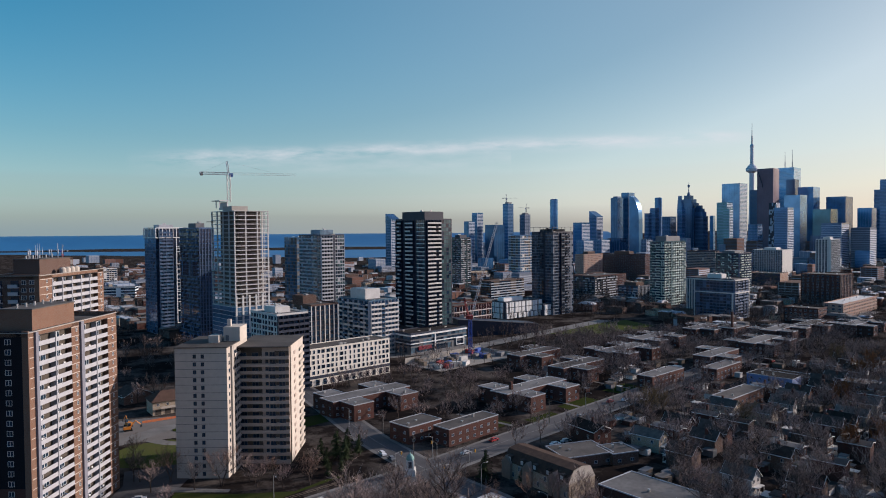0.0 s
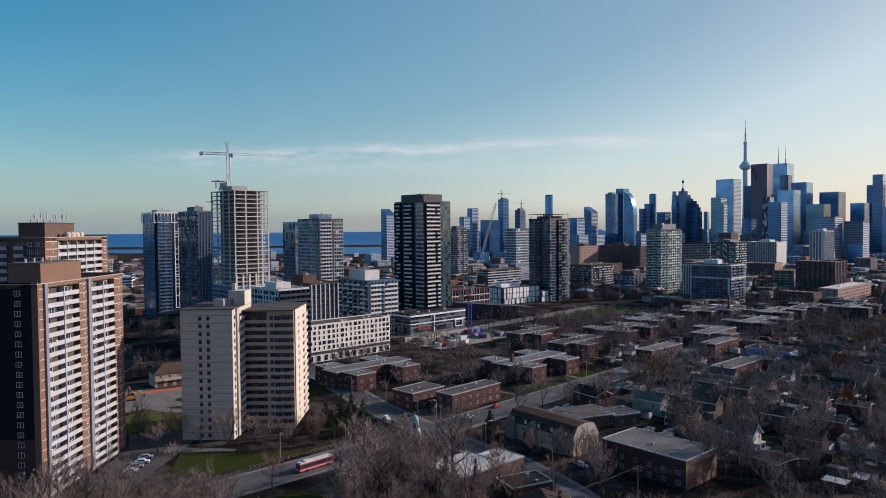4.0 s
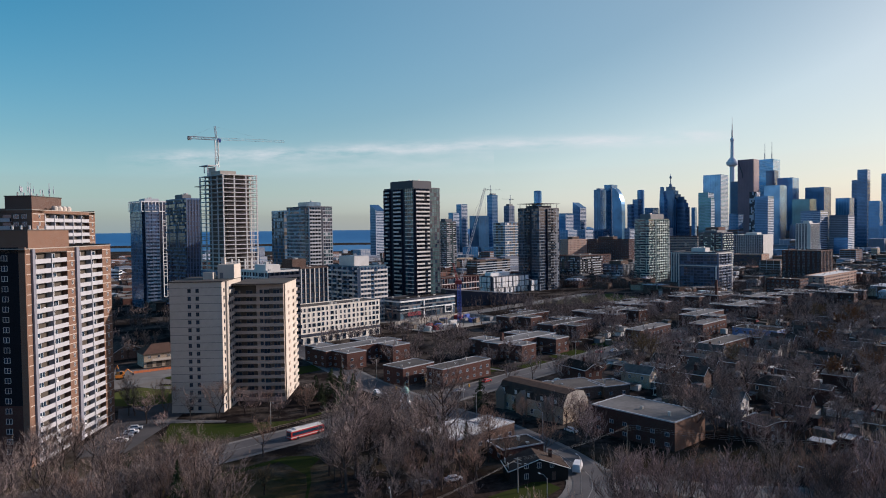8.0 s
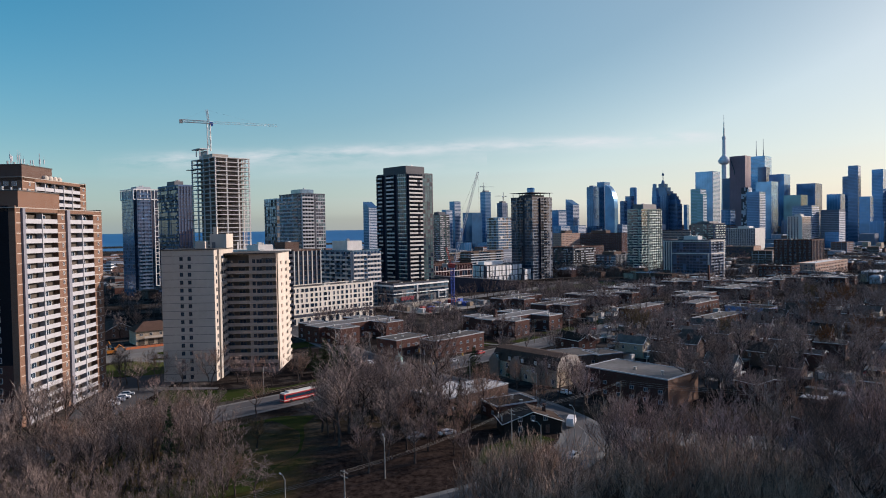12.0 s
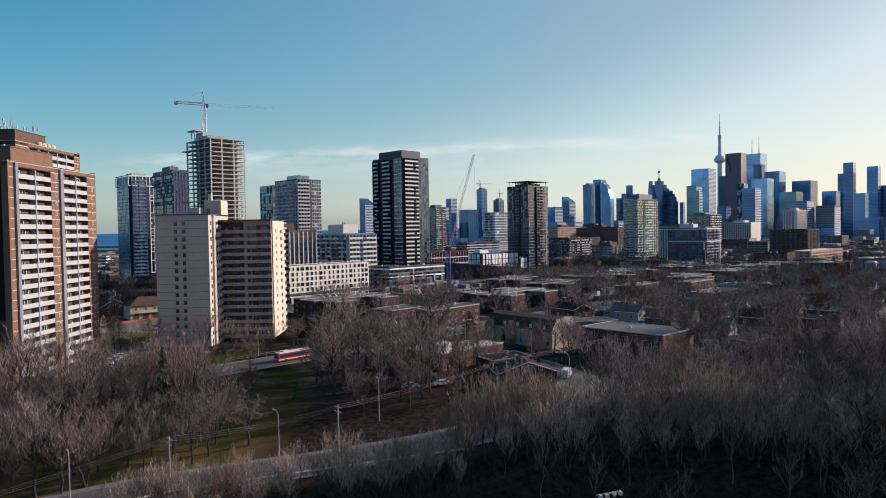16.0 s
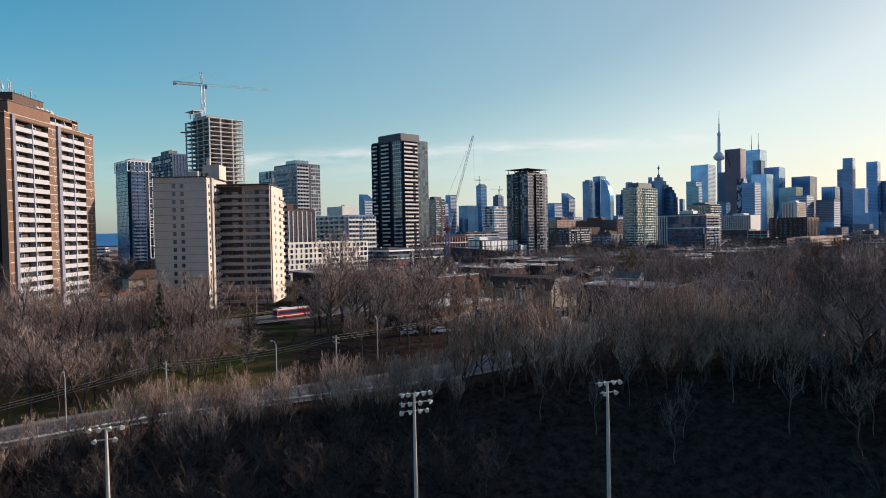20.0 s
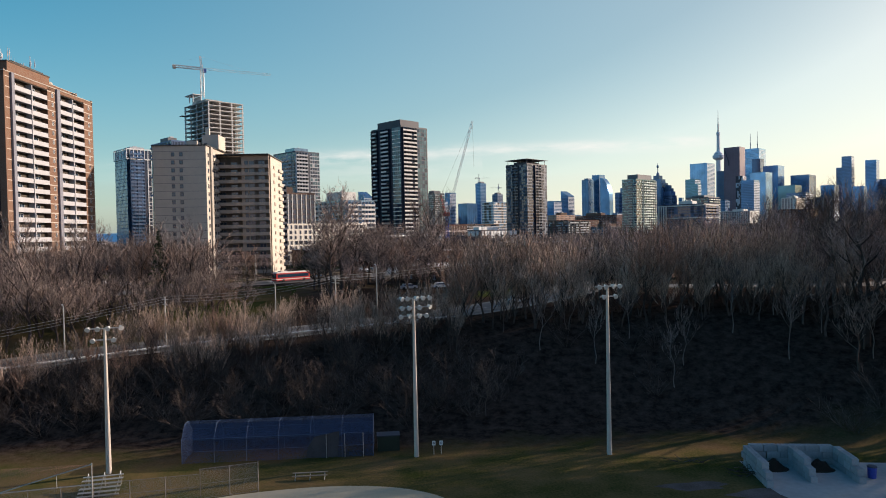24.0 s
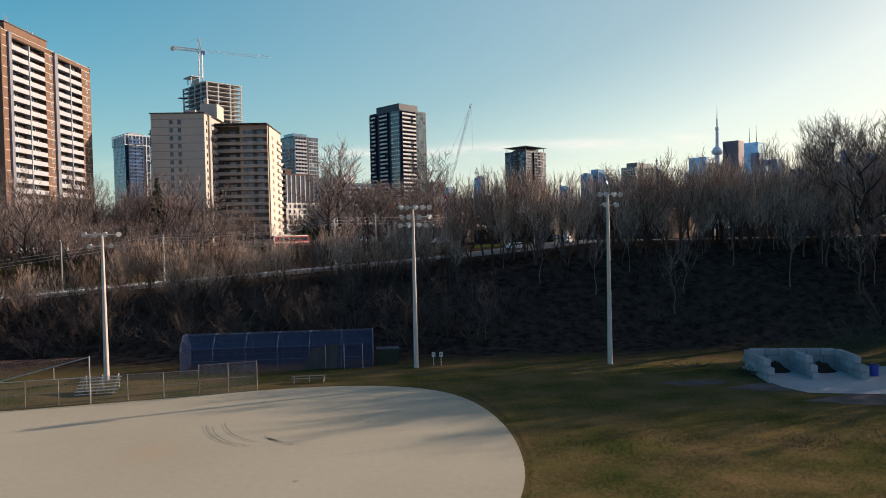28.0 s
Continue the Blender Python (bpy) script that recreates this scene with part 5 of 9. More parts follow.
# ---- the distant centre ----
def far_tower(name, label, x, y, W, D, top, body, bands, storey=4.0, rz=GRID, style="band", z0=3.0, cap=None, side=None, shape="box"):
    """A tower two kilometres off: its body, all its spandrel lines or fins as one part, bands for ribs and sunlight on
    the sunny side if it has them, and its roof.
    """
    ob = thing(name, label, "skyscraper", (x, y, z0), rz)
    H = top - z0
    body_mesh, B, S = Boxes(), Boxes(), Boxes()
    n = int(H / storey)
    if shape == "round":
        body_mesh.lathe(((W * 0.5, 0), (W * 0.5, H - 3), (W * 0.42, H)), 20)
        for k in range(1, n):
            B.lathe(((W * 0.506, k * storey), (W * 0.506, k * storey + storey * 0.24)), 20)
    elif shape == "sail":        # one side rises in a curve
        curve = [(D / 2 - q * D, H * (0.62 + 0.38 * math.sqrt(max(0.0, 1 - q * q)))) for q in (k / 24 for k in range(25))]
        curve = [(D / 2, 0)] + curve + [(-D / 2, 0)]
        for e in (-1, 1):
            body_mesh.face([(e * W / 2, y1, z1) for y1, z1 in (curve if e < 0 else curve[::-1])])
        for (ya, za), (yb, zb) in zip(curve, curve[1:]):
            body_mesh.face(((W / 2, ya, za), (W / 2, yb, zb), (-W / 2, yb, zb), (-W / 2, ya, za)))
    elif shape == "wedge":
        lo, hi = [(-W / 2, -D / 2), (W / 2, -D / 2), (W / 2, D / 2), (-W / 2, D / 2)], (H - 0.5 * W, H - 0.5 * W, H, H)
        for k in range(4):
            j = (k + 1) % 4
            body_mesh.face(((*lo[k], 0), (*lo[j], 0), (*lo[j], hi[j]), (*lo[k], hi[k])))
        body_mesh.face([(*lo[k], hi[k]) for k in range(4)])
    elif shape == "stepped":
        for q, z in ((1.0, 0.80), (0.86, 0.88), (0.70, 0.94), (0.5, 1.0)):
            part("tier", Boxes().box(0, (1 - q) * D * 0.5, 0, W * q, D * q, H * z).mesh("tier", body), ob)
    else:
        body_mesh.box(0, 0, 0, W, D, H)
    if body_mesh.v:
        part("wall", body_mesh.mesh("wall", body), ob)
    flat_top = H * (0.8 if shape == "stepped" else 0.62 if shape == "sail" else 1.0) - (0.5 * W if shape == "wedge" else 0)
    if shape != "round":
        if style in ("band", "both"):
            for k in range(1, int(flat_top / storey)):
                B.box(0, 0, k * storey, W + 0.3, D + 0.3, storey * 0.24)
        if style in ("fin", "both"):
            for span, f in ((W, 0), (D, 3)):
                m = max(2, int(span / 7))
                for k in range(m + 1):
                    s = min(max(k * span / m, 0.3), span - 0.3)
                    face_box(B, W, D, f, s - 0.25, s + 0.25, 0, flat_top, 0.0, 0.3, 0)
        if style == "patches":
            for f, span in ((0, W), (3, D)):
                m = max(2, int(span / 3.4))
                for k in range(n):
                    for j in range(m):
                        if random.random() < 0.5:
                            face_box(B, W, D, f, j * span / m, (j + 1) * span / m, k * storey, (k + 1) * storey, 0.0, 0.25, 0)
        # the sunlit look of this side is put into the colour of its bands
        if side:
            for k in range(1, int(flat_top / storey)):
                face_box(S, W, D, 0, 0.2, W - 0.2, k * storey, k * storey + storey * 0.5, 0.16, 0.5, 0)
            face_box(S, W, D, 0, 0.0, 0.9, 0, flat_top, 0.16, 0.7, 0)
            tagged(part("balcony_band", S.mesh("balcony_band", side), ob), kind="stuff")
    if B.v:
        tagged(part("cladding", B.mesh("cladding", bands), ob), kind="stuff")
    if cap and shape == "box":
        part("roof", Boxes().box(W * 0.05, 0, 0, W * 0.62, D * 0.62, 4.5).mesh("roof", cap), ob, (0, 0, H))
    return ob


# distance haze is put into the blue of the glass, spandrels and stone
M_fblue = glass("hazy_blue_glass", (0.055, 0.245, 0.50), 0.2, 0.3, 0.6, 0.02)
M_fdark = glass("hazy_dark_glass", (0.05, 0.165, 0.32), 0.2, 0.3, 0.6, 0.02)
M_fpale = glass("hazy_pale_glass", (0.15, 0.40, 0.66), 0.18, 0.2, 0.65, 0.02)
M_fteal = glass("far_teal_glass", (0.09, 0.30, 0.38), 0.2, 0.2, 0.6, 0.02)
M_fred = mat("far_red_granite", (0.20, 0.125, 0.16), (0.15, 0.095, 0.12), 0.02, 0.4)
M_fstone = mat("hazy_stone", (0.20, 0.235, 0.29), (0.15, 0.175, 0.22), 0.02, 0.8, vary=0.3)
M_fline = mat("hazy_spandrel", (0.085, 0.175, 0.30), (0.06, 0.125, 0.22), 0.02, 0.5)
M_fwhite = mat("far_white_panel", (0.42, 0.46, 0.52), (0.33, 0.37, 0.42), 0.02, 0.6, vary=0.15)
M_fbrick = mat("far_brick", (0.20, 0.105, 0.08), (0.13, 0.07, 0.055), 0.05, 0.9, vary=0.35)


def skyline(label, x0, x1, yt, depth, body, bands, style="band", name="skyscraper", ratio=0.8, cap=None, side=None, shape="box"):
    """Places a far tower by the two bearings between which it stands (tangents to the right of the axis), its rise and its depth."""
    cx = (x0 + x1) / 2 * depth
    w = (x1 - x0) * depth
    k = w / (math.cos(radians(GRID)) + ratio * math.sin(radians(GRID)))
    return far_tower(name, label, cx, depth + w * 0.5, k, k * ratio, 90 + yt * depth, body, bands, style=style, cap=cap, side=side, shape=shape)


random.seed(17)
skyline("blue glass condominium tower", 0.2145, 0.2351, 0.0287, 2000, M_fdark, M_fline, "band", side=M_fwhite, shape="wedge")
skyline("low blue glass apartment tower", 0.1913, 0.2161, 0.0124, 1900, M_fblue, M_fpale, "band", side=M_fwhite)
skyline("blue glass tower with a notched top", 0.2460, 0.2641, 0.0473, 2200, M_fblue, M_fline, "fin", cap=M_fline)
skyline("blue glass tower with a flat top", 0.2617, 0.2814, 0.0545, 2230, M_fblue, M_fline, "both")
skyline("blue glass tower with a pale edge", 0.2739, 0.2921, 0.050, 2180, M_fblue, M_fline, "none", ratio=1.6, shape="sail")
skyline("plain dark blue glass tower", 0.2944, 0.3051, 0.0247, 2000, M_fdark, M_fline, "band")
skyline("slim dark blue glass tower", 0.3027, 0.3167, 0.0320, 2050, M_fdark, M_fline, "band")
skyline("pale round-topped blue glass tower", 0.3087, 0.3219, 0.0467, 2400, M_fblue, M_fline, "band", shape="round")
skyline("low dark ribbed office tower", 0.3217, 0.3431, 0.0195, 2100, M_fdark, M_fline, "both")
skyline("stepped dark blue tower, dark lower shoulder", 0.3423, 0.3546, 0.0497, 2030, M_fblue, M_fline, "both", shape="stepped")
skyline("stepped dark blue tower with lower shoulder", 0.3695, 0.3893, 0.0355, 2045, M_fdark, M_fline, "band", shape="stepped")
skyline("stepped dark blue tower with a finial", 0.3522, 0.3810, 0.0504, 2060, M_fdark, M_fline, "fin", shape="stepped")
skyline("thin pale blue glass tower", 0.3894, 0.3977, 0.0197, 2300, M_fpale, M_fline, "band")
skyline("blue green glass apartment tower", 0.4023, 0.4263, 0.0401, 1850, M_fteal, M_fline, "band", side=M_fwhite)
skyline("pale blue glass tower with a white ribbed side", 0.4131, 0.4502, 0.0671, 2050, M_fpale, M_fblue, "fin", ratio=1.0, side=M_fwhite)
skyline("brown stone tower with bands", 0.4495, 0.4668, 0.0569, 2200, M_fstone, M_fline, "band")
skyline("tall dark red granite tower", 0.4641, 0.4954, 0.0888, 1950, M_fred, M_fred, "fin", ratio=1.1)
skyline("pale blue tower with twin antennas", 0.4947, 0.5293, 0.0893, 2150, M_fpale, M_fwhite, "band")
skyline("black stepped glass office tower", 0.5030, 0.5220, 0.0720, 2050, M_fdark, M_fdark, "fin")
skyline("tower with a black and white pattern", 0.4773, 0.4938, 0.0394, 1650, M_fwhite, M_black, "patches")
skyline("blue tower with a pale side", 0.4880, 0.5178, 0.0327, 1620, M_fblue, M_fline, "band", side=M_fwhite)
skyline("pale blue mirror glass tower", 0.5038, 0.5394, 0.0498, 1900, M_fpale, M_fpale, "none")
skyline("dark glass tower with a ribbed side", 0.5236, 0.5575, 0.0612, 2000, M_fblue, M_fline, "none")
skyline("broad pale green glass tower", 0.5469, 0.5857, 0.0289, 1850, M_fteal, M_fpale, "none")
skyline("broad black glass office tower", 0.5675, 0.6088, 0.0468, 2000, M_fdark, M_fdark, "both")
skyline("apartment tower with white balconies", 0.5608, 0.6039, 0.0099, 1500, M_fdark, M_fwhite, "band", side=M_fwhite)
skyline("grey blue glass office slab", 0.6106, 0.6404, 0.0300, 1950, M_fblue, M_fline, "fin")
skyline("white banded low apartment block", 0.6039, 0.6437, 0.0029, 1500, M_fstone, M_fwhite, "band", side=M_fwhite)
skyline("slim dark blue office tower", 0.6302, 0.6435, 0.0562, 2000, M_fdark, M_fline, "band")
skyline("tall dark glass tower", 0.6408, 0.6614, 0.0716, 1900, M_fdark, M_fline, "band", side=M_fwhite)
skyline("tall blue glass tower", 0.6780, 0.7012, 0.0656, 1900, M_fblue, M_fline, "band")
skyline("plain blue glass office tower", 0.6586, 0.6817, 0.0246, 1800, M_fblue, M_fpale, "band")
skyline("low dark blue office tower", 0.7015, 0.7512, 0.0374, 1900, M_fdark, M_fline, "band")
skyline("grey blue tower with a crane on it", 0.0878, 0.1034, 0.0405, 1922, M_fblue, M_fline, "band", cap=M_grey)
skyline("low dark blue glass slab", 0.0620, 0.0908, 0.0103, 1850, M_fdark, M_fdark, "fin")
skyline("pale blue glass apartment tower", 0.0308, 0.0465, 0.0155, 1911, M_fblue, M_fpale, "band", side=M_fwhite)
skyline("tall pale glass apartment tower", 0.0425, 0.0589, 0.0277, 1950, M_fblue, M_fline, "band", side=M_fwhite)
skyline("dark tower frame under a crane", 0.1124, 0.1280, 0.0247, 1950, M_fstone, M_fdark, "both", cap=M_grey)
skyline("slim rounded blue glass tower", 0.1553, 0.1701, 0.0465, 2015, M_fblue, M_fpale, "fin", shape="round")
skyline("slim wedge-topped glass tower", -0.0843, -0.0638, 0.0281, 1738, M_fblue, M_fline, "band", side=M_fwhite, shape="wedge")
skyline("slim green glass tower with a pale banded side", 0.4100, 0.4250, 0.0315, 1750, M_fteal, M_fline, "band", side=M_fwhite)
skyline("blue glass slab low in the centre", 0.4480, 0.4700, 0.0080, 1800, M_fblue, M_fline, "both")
# raised black bars added for a dark mark on the granite
gash = thing("facade_recess", "dark zigzag mark laid on a red granite tower", "facade recess", (936, 1975, 225), -64)
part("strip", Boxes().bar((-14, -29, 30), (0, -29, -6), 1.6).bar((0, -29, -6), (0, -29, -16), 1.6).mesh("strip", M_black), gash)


# lightened for distance haze, which is put into the concrete colour
M_needlec = mat("hazy_pale_concrete", (0.66, 0.68, 0.72), (0.58, 0.60, 0.64), 0.02, 0.8)


def needle_tower():
    ob = thing("observation_tower", "tall concrete observation tower with a round pod and mast", "tower", (1323.5, 2950, 3))
    part("shaft", Boxes().lathe(((22, 0), (14, 60), (11, 160), (9.5, 330), (8, 338)), 12).mesh("shaft", M_needlec), ob)
    part("pod", Boxes().lathe(((9, 322), (22, 330), (24, 336), (24, 343), (19, 347), (18, 352), (12, 357), (9, 361)), 20).mesh("pod", M_needlec), ob)
    part("upper_shaft", Boxes().lathe(((7.5, 360), (6.5, 430), (8, 434), (8, 442), (5, 446)), 10).mesh("upper_shaft", M_needlec), ob)
    part("mast", Boxes().lathe(((3.6, 445), (3.2, 480), (2.0, 482), (1.7, 505), (0.9, 506), (0.6, 538)), 8).mesh("mast", M_metal), ob)
    return ob


needle_tower()
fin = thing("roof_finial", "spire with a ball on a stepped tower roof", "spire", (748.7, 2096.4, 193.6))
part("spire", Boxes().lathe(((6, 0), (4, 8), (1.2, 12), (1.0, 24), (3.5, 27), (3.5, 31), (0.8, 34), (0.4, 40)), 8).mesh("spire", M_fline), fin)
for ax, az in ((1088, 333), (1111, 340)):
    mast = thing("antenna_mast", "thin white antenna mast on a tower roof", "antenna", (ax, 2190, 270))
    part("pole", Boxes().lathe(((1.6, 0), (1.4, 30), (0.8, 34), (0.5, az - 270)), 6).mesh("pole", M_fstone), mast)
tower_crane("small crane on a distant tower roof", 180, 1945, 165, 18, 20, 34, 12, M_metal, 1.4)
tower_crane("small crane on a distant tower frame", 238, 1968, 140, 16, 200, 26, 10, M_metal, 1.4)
random.seed(11)
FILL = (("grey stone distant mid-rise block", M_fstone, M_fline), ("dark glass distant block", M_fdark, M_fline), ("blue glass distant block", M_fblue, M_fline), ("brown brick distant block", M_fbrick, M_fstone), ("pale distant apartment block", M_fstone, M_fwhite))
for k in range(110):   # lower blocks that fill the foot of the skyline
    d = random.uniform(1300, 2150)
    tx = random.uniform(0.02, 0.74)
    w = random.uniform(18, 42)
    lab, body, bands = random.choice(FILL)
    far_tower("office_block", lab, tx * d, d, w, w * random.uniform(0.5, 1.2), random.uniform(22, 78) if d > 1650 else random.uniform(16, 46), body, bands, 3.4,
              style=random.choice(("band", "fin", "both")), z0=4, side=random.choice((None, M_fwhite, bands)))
LOW = (("low brick factory block", M_fbrick, M_grey), ("grey apartment block near the lake", M_fstone, M_fwhite), ("white low block near the lake", M_fwhite, M_fline), ("brown brick apartment block", M_brown, M_dull))
for k in range(90):   # low blocks towards the lake
    d = random.uniform(700, 2250)
    tx = random.uniform(-0.62, 0.1)
    w = random.uniform(14, 40)
    if any(math.hypot(tx * d - fx, d - fy) < fr + 20 for fx, fy, fr in FOOT):
        continue
    lab, body, bands = random.choice(LOW)
    far_tower("low_block", lab, tx * d, d, w, w * random.uniform(0.4, 1.0), random.uniform(17, 27) if d < 1400 else random.uniform(12, 32), body, bands, 3.2,
              style=random.choice(("band", "fin", "both")), z0=5, side=random.choice((None, M_fwhite)))
for k in range(60):   # brick and concrete mid-rises between the towers and the centre
    d = random.uniform(620, 1350)
    tx = random.uniform(-0.05, 0.72)
    w = random.uniform(16, 44)
    if any(math.hypot(tx * d - fx, d - fy) < fr + 26 for fx, fy, fr in FOOT) or (80 < tx * d < 205 and d < 680) or (tx * d < 80 and d < 660):
        continue
    lab, body, bands = random.choice((("brown brick mid-rise block", M_brown, M_dull), ("red brick mid-rise block", M_fbrick, M_fstone), ("grey concrete mid-rise block", M_fstone, M_fwhite), ("tan brick mid-rise block", M_tan, M_grey)))
    far_tower("mid_rise_block", lab, tx * d, d, w, w * random.uniform(0.3, 0.9), random.uniform(19, 34), body, bands, 3.1, style=random.choice(("band", "both")), z0=9, side=random.choice((None, M_fwhite, None)))
    FOOT.append((tx * d, d, w * 0.5))


tower("apartment_slab", "white gridded apartment slab towards the lake", -538, 1100, GRID, 24, 14, 40, 3.0, ("grid", "grid", "grid", "grid"), (M_glass, M_bright, M_white, M_recess), 4, z0=10, wall=M_white)
tower("warehouse", "long low white building towards the lake", -440, 900, GRID - 30, 70, 20, 26, 4.0, ("band", "band", "band", "band"), (M_glass, M_white, M_bright, M_recess), 6, z0=11, wall=M_white, roof=M_roofp)


# ---- housing blocks and houses ----
VENTS = [Boxes().box(0, 0, -0.2, 0.7, 0.7, k).box(0, 0, k - 0.2, 0.9, 0.9, 0.1).mesh("roof_vent", M_metal) for k in (0.7, 1.0, 1.4)]


def brick_block(label, x, y, rz, wings, h=7.6, z0=13.0, roof=M_roofp, wall=M_brickd, chimney=None, end=None):
    """A low flat-roofed brick block made of straight wings (cx, cy, w, d)."""
    ob = thing("housing_block", label, "housing block", (x, y, z0), rz, "flat-roofed housing blocks")
    win = window_mesh(1.4, 1.2, M_dull, M_glass)
    for i, (cx, cy, w, d) in enumerate(wings):
        hh = h - 0.06 * i
        wing = part("wing", Boxes().box(cx, cy, -1, w, d, hh + 1).mesh("wing", wall), ob)
        part("roof", Boxes().box(0, 0, 0, w - 0.5, d - 0.5, 0.2).mesh("roof", roof), wing, (cx, cy, hh))
        part("roof_edge", rim(w, d, 0.35, 0.3, 0.15).mesh("roof_edge", M_dull), wing, (cx, cy, hh))
        for lv in range(int(h / 3)):
            for k in range(max(1, int(w / 4.2))):
                part("window", win, wing, (cx - w / 2 + (k + 0.5) * w / max(1, int(w / 4.2)), cy - d / 2 - 0.01, lv * 2.9 + 1.0))
            for k in range(max(1, int(d / 4.2))):
                part("window", win, wing, (cx - w / 2 - 0.01, cy - d / 2 + (k + 0.5) * d / max(1, int(d / 4.2)), lv * 2.9 + 1.0), -90)
    if end:
        cx, cy, w, d = wings[0]
        part("end_wall", Boxes().box(cx + w / 2 + 0.06, cy, -1, 0.12, d, h + 1).mesh("end_wall", end), ob, label="sunlit orange brick end wall")
    if chimney:
        part("chimney", Boxes().box(chimney[0], chimney[1], h, 1.6, 1.6, chimney[2], taper=0.85).mesh("chimney", M_brickd), ob)
    random.seed(int(x + y))
    for cx, cy, w, d in wings:
        for _ in range(2):
            part("roof_vent", VENTS[random.randrange(3)], ob, (cx + random.uniform(-0.35, 0.35) * w, cy + random.uniform(-0.35, 0.35) * d, h + 0.1))
    return ob


BL = "dark red brick housing block with a flat pale-edged roof"
CROSS = ((0, 0, 46, 11), (-14, -11, 11, 12), (-14, 11, 11, 12), (13, -11, 11, 12), (13, 11, 11, 12))
TEE = ((0, 0, 40, 11), (-8, -11, 11, 12), (12, 11, 11, 12))
brick_block(BL, -38, 333, g, CROSS)
brick_block(BL, -5, 279, g + 2, ((-1, 9, 18, 12), (14, -6, 30, 9)), 7.0, roof=M_roof)
brick_block("dark red brick housing block with flat roof and chimney", 43, 345, g, CROSS, chimney=(-14, 0, 4))
brick_block(BL, 78, 402, g, TEE, roof=M_roof)
brick_block(BL, 58, 440, g, TEE, roof=M_roof)
brick_block(BL, 118, 452, g, CROSS)
brick_block(BL, 152, 500, g, CROSS)
brick_block(BL, 172, 432, g, TEE)
brick_block(BL, 222, 480, g, CROSS)
brick_block(BL, 205, 545, g, TEE)
brick_block(BL, 262, 535, g, CROSS)
brick_block(BL, 300, 560, g, TEE, roof=M_roof)
brick_block(BL, 338, 560, g, CROSS)
brick_block(BL, 120, 378, g, ((0, 0, 34, 9),), 7.0)
brick_block(BL, 160, 395, g, ((0, 0, 30, 9),), 7.0)
brick_block("heating plant of dark brick with a tall square chimney", 228, 540, g, ((0, 0, 26, 14), (10, 10, 10, 12)), 8.0, chimney=(-6, -2, 12))
brick_block("low brown brick shops with a white roof edge", 4, 197, g, ((0, 0, 17, 15), (13, -2, 9, 11)), 4.6, roof=M_white, wall=M_brown)
brick_block("flat-roofed apartment house of brown and orange brick", 62.5, 203, -50, ((0, 0, 28, 17),), 8.2, wall=M_brickd, end=M_brick)
brick_block("low flat roofs with white parapets", 50, 254, 20, ((0, 0, 20, 15), (14, -4, 11, 11)), 4.2, roof=M_roof, wall=M_brown)
M_bluewall = mat("blue_paint", (0.16, 0.23, 0.42), (0.12, 0.18, 0.33), 0.2, 0.7)
brick_block("blue-painted warehouse with a flat roof", 179, 370.5, -48, ((0, 0, 24, 14),), 6.4, roof=M_roofd, wall=M_bluewall)
brick_block("long low shops with a dark flat roof", 193, 378, -48, ((0, 0, 36, 10),), 5.0, roof=M_roofd, wall=M_brickd)
brick_block("brown brick shop building with a flat roof", 215, 352, -48, ((0, 0, 16, 11),), 6.4, roof=M_roof, wall=M_brown)
brick_block("long two-storey brick terrace with white windows", 142, 330, 42, ((0, 0, 34, 10),), 7.0, roof=M_roof, wall=M_brickd)
brick_block("low dark flat-roofed annex with a pale edge", 20, 187, 24, ((0, 0, 13, 9),), 3.6, roof=M_roofd, wall=M_brickd)


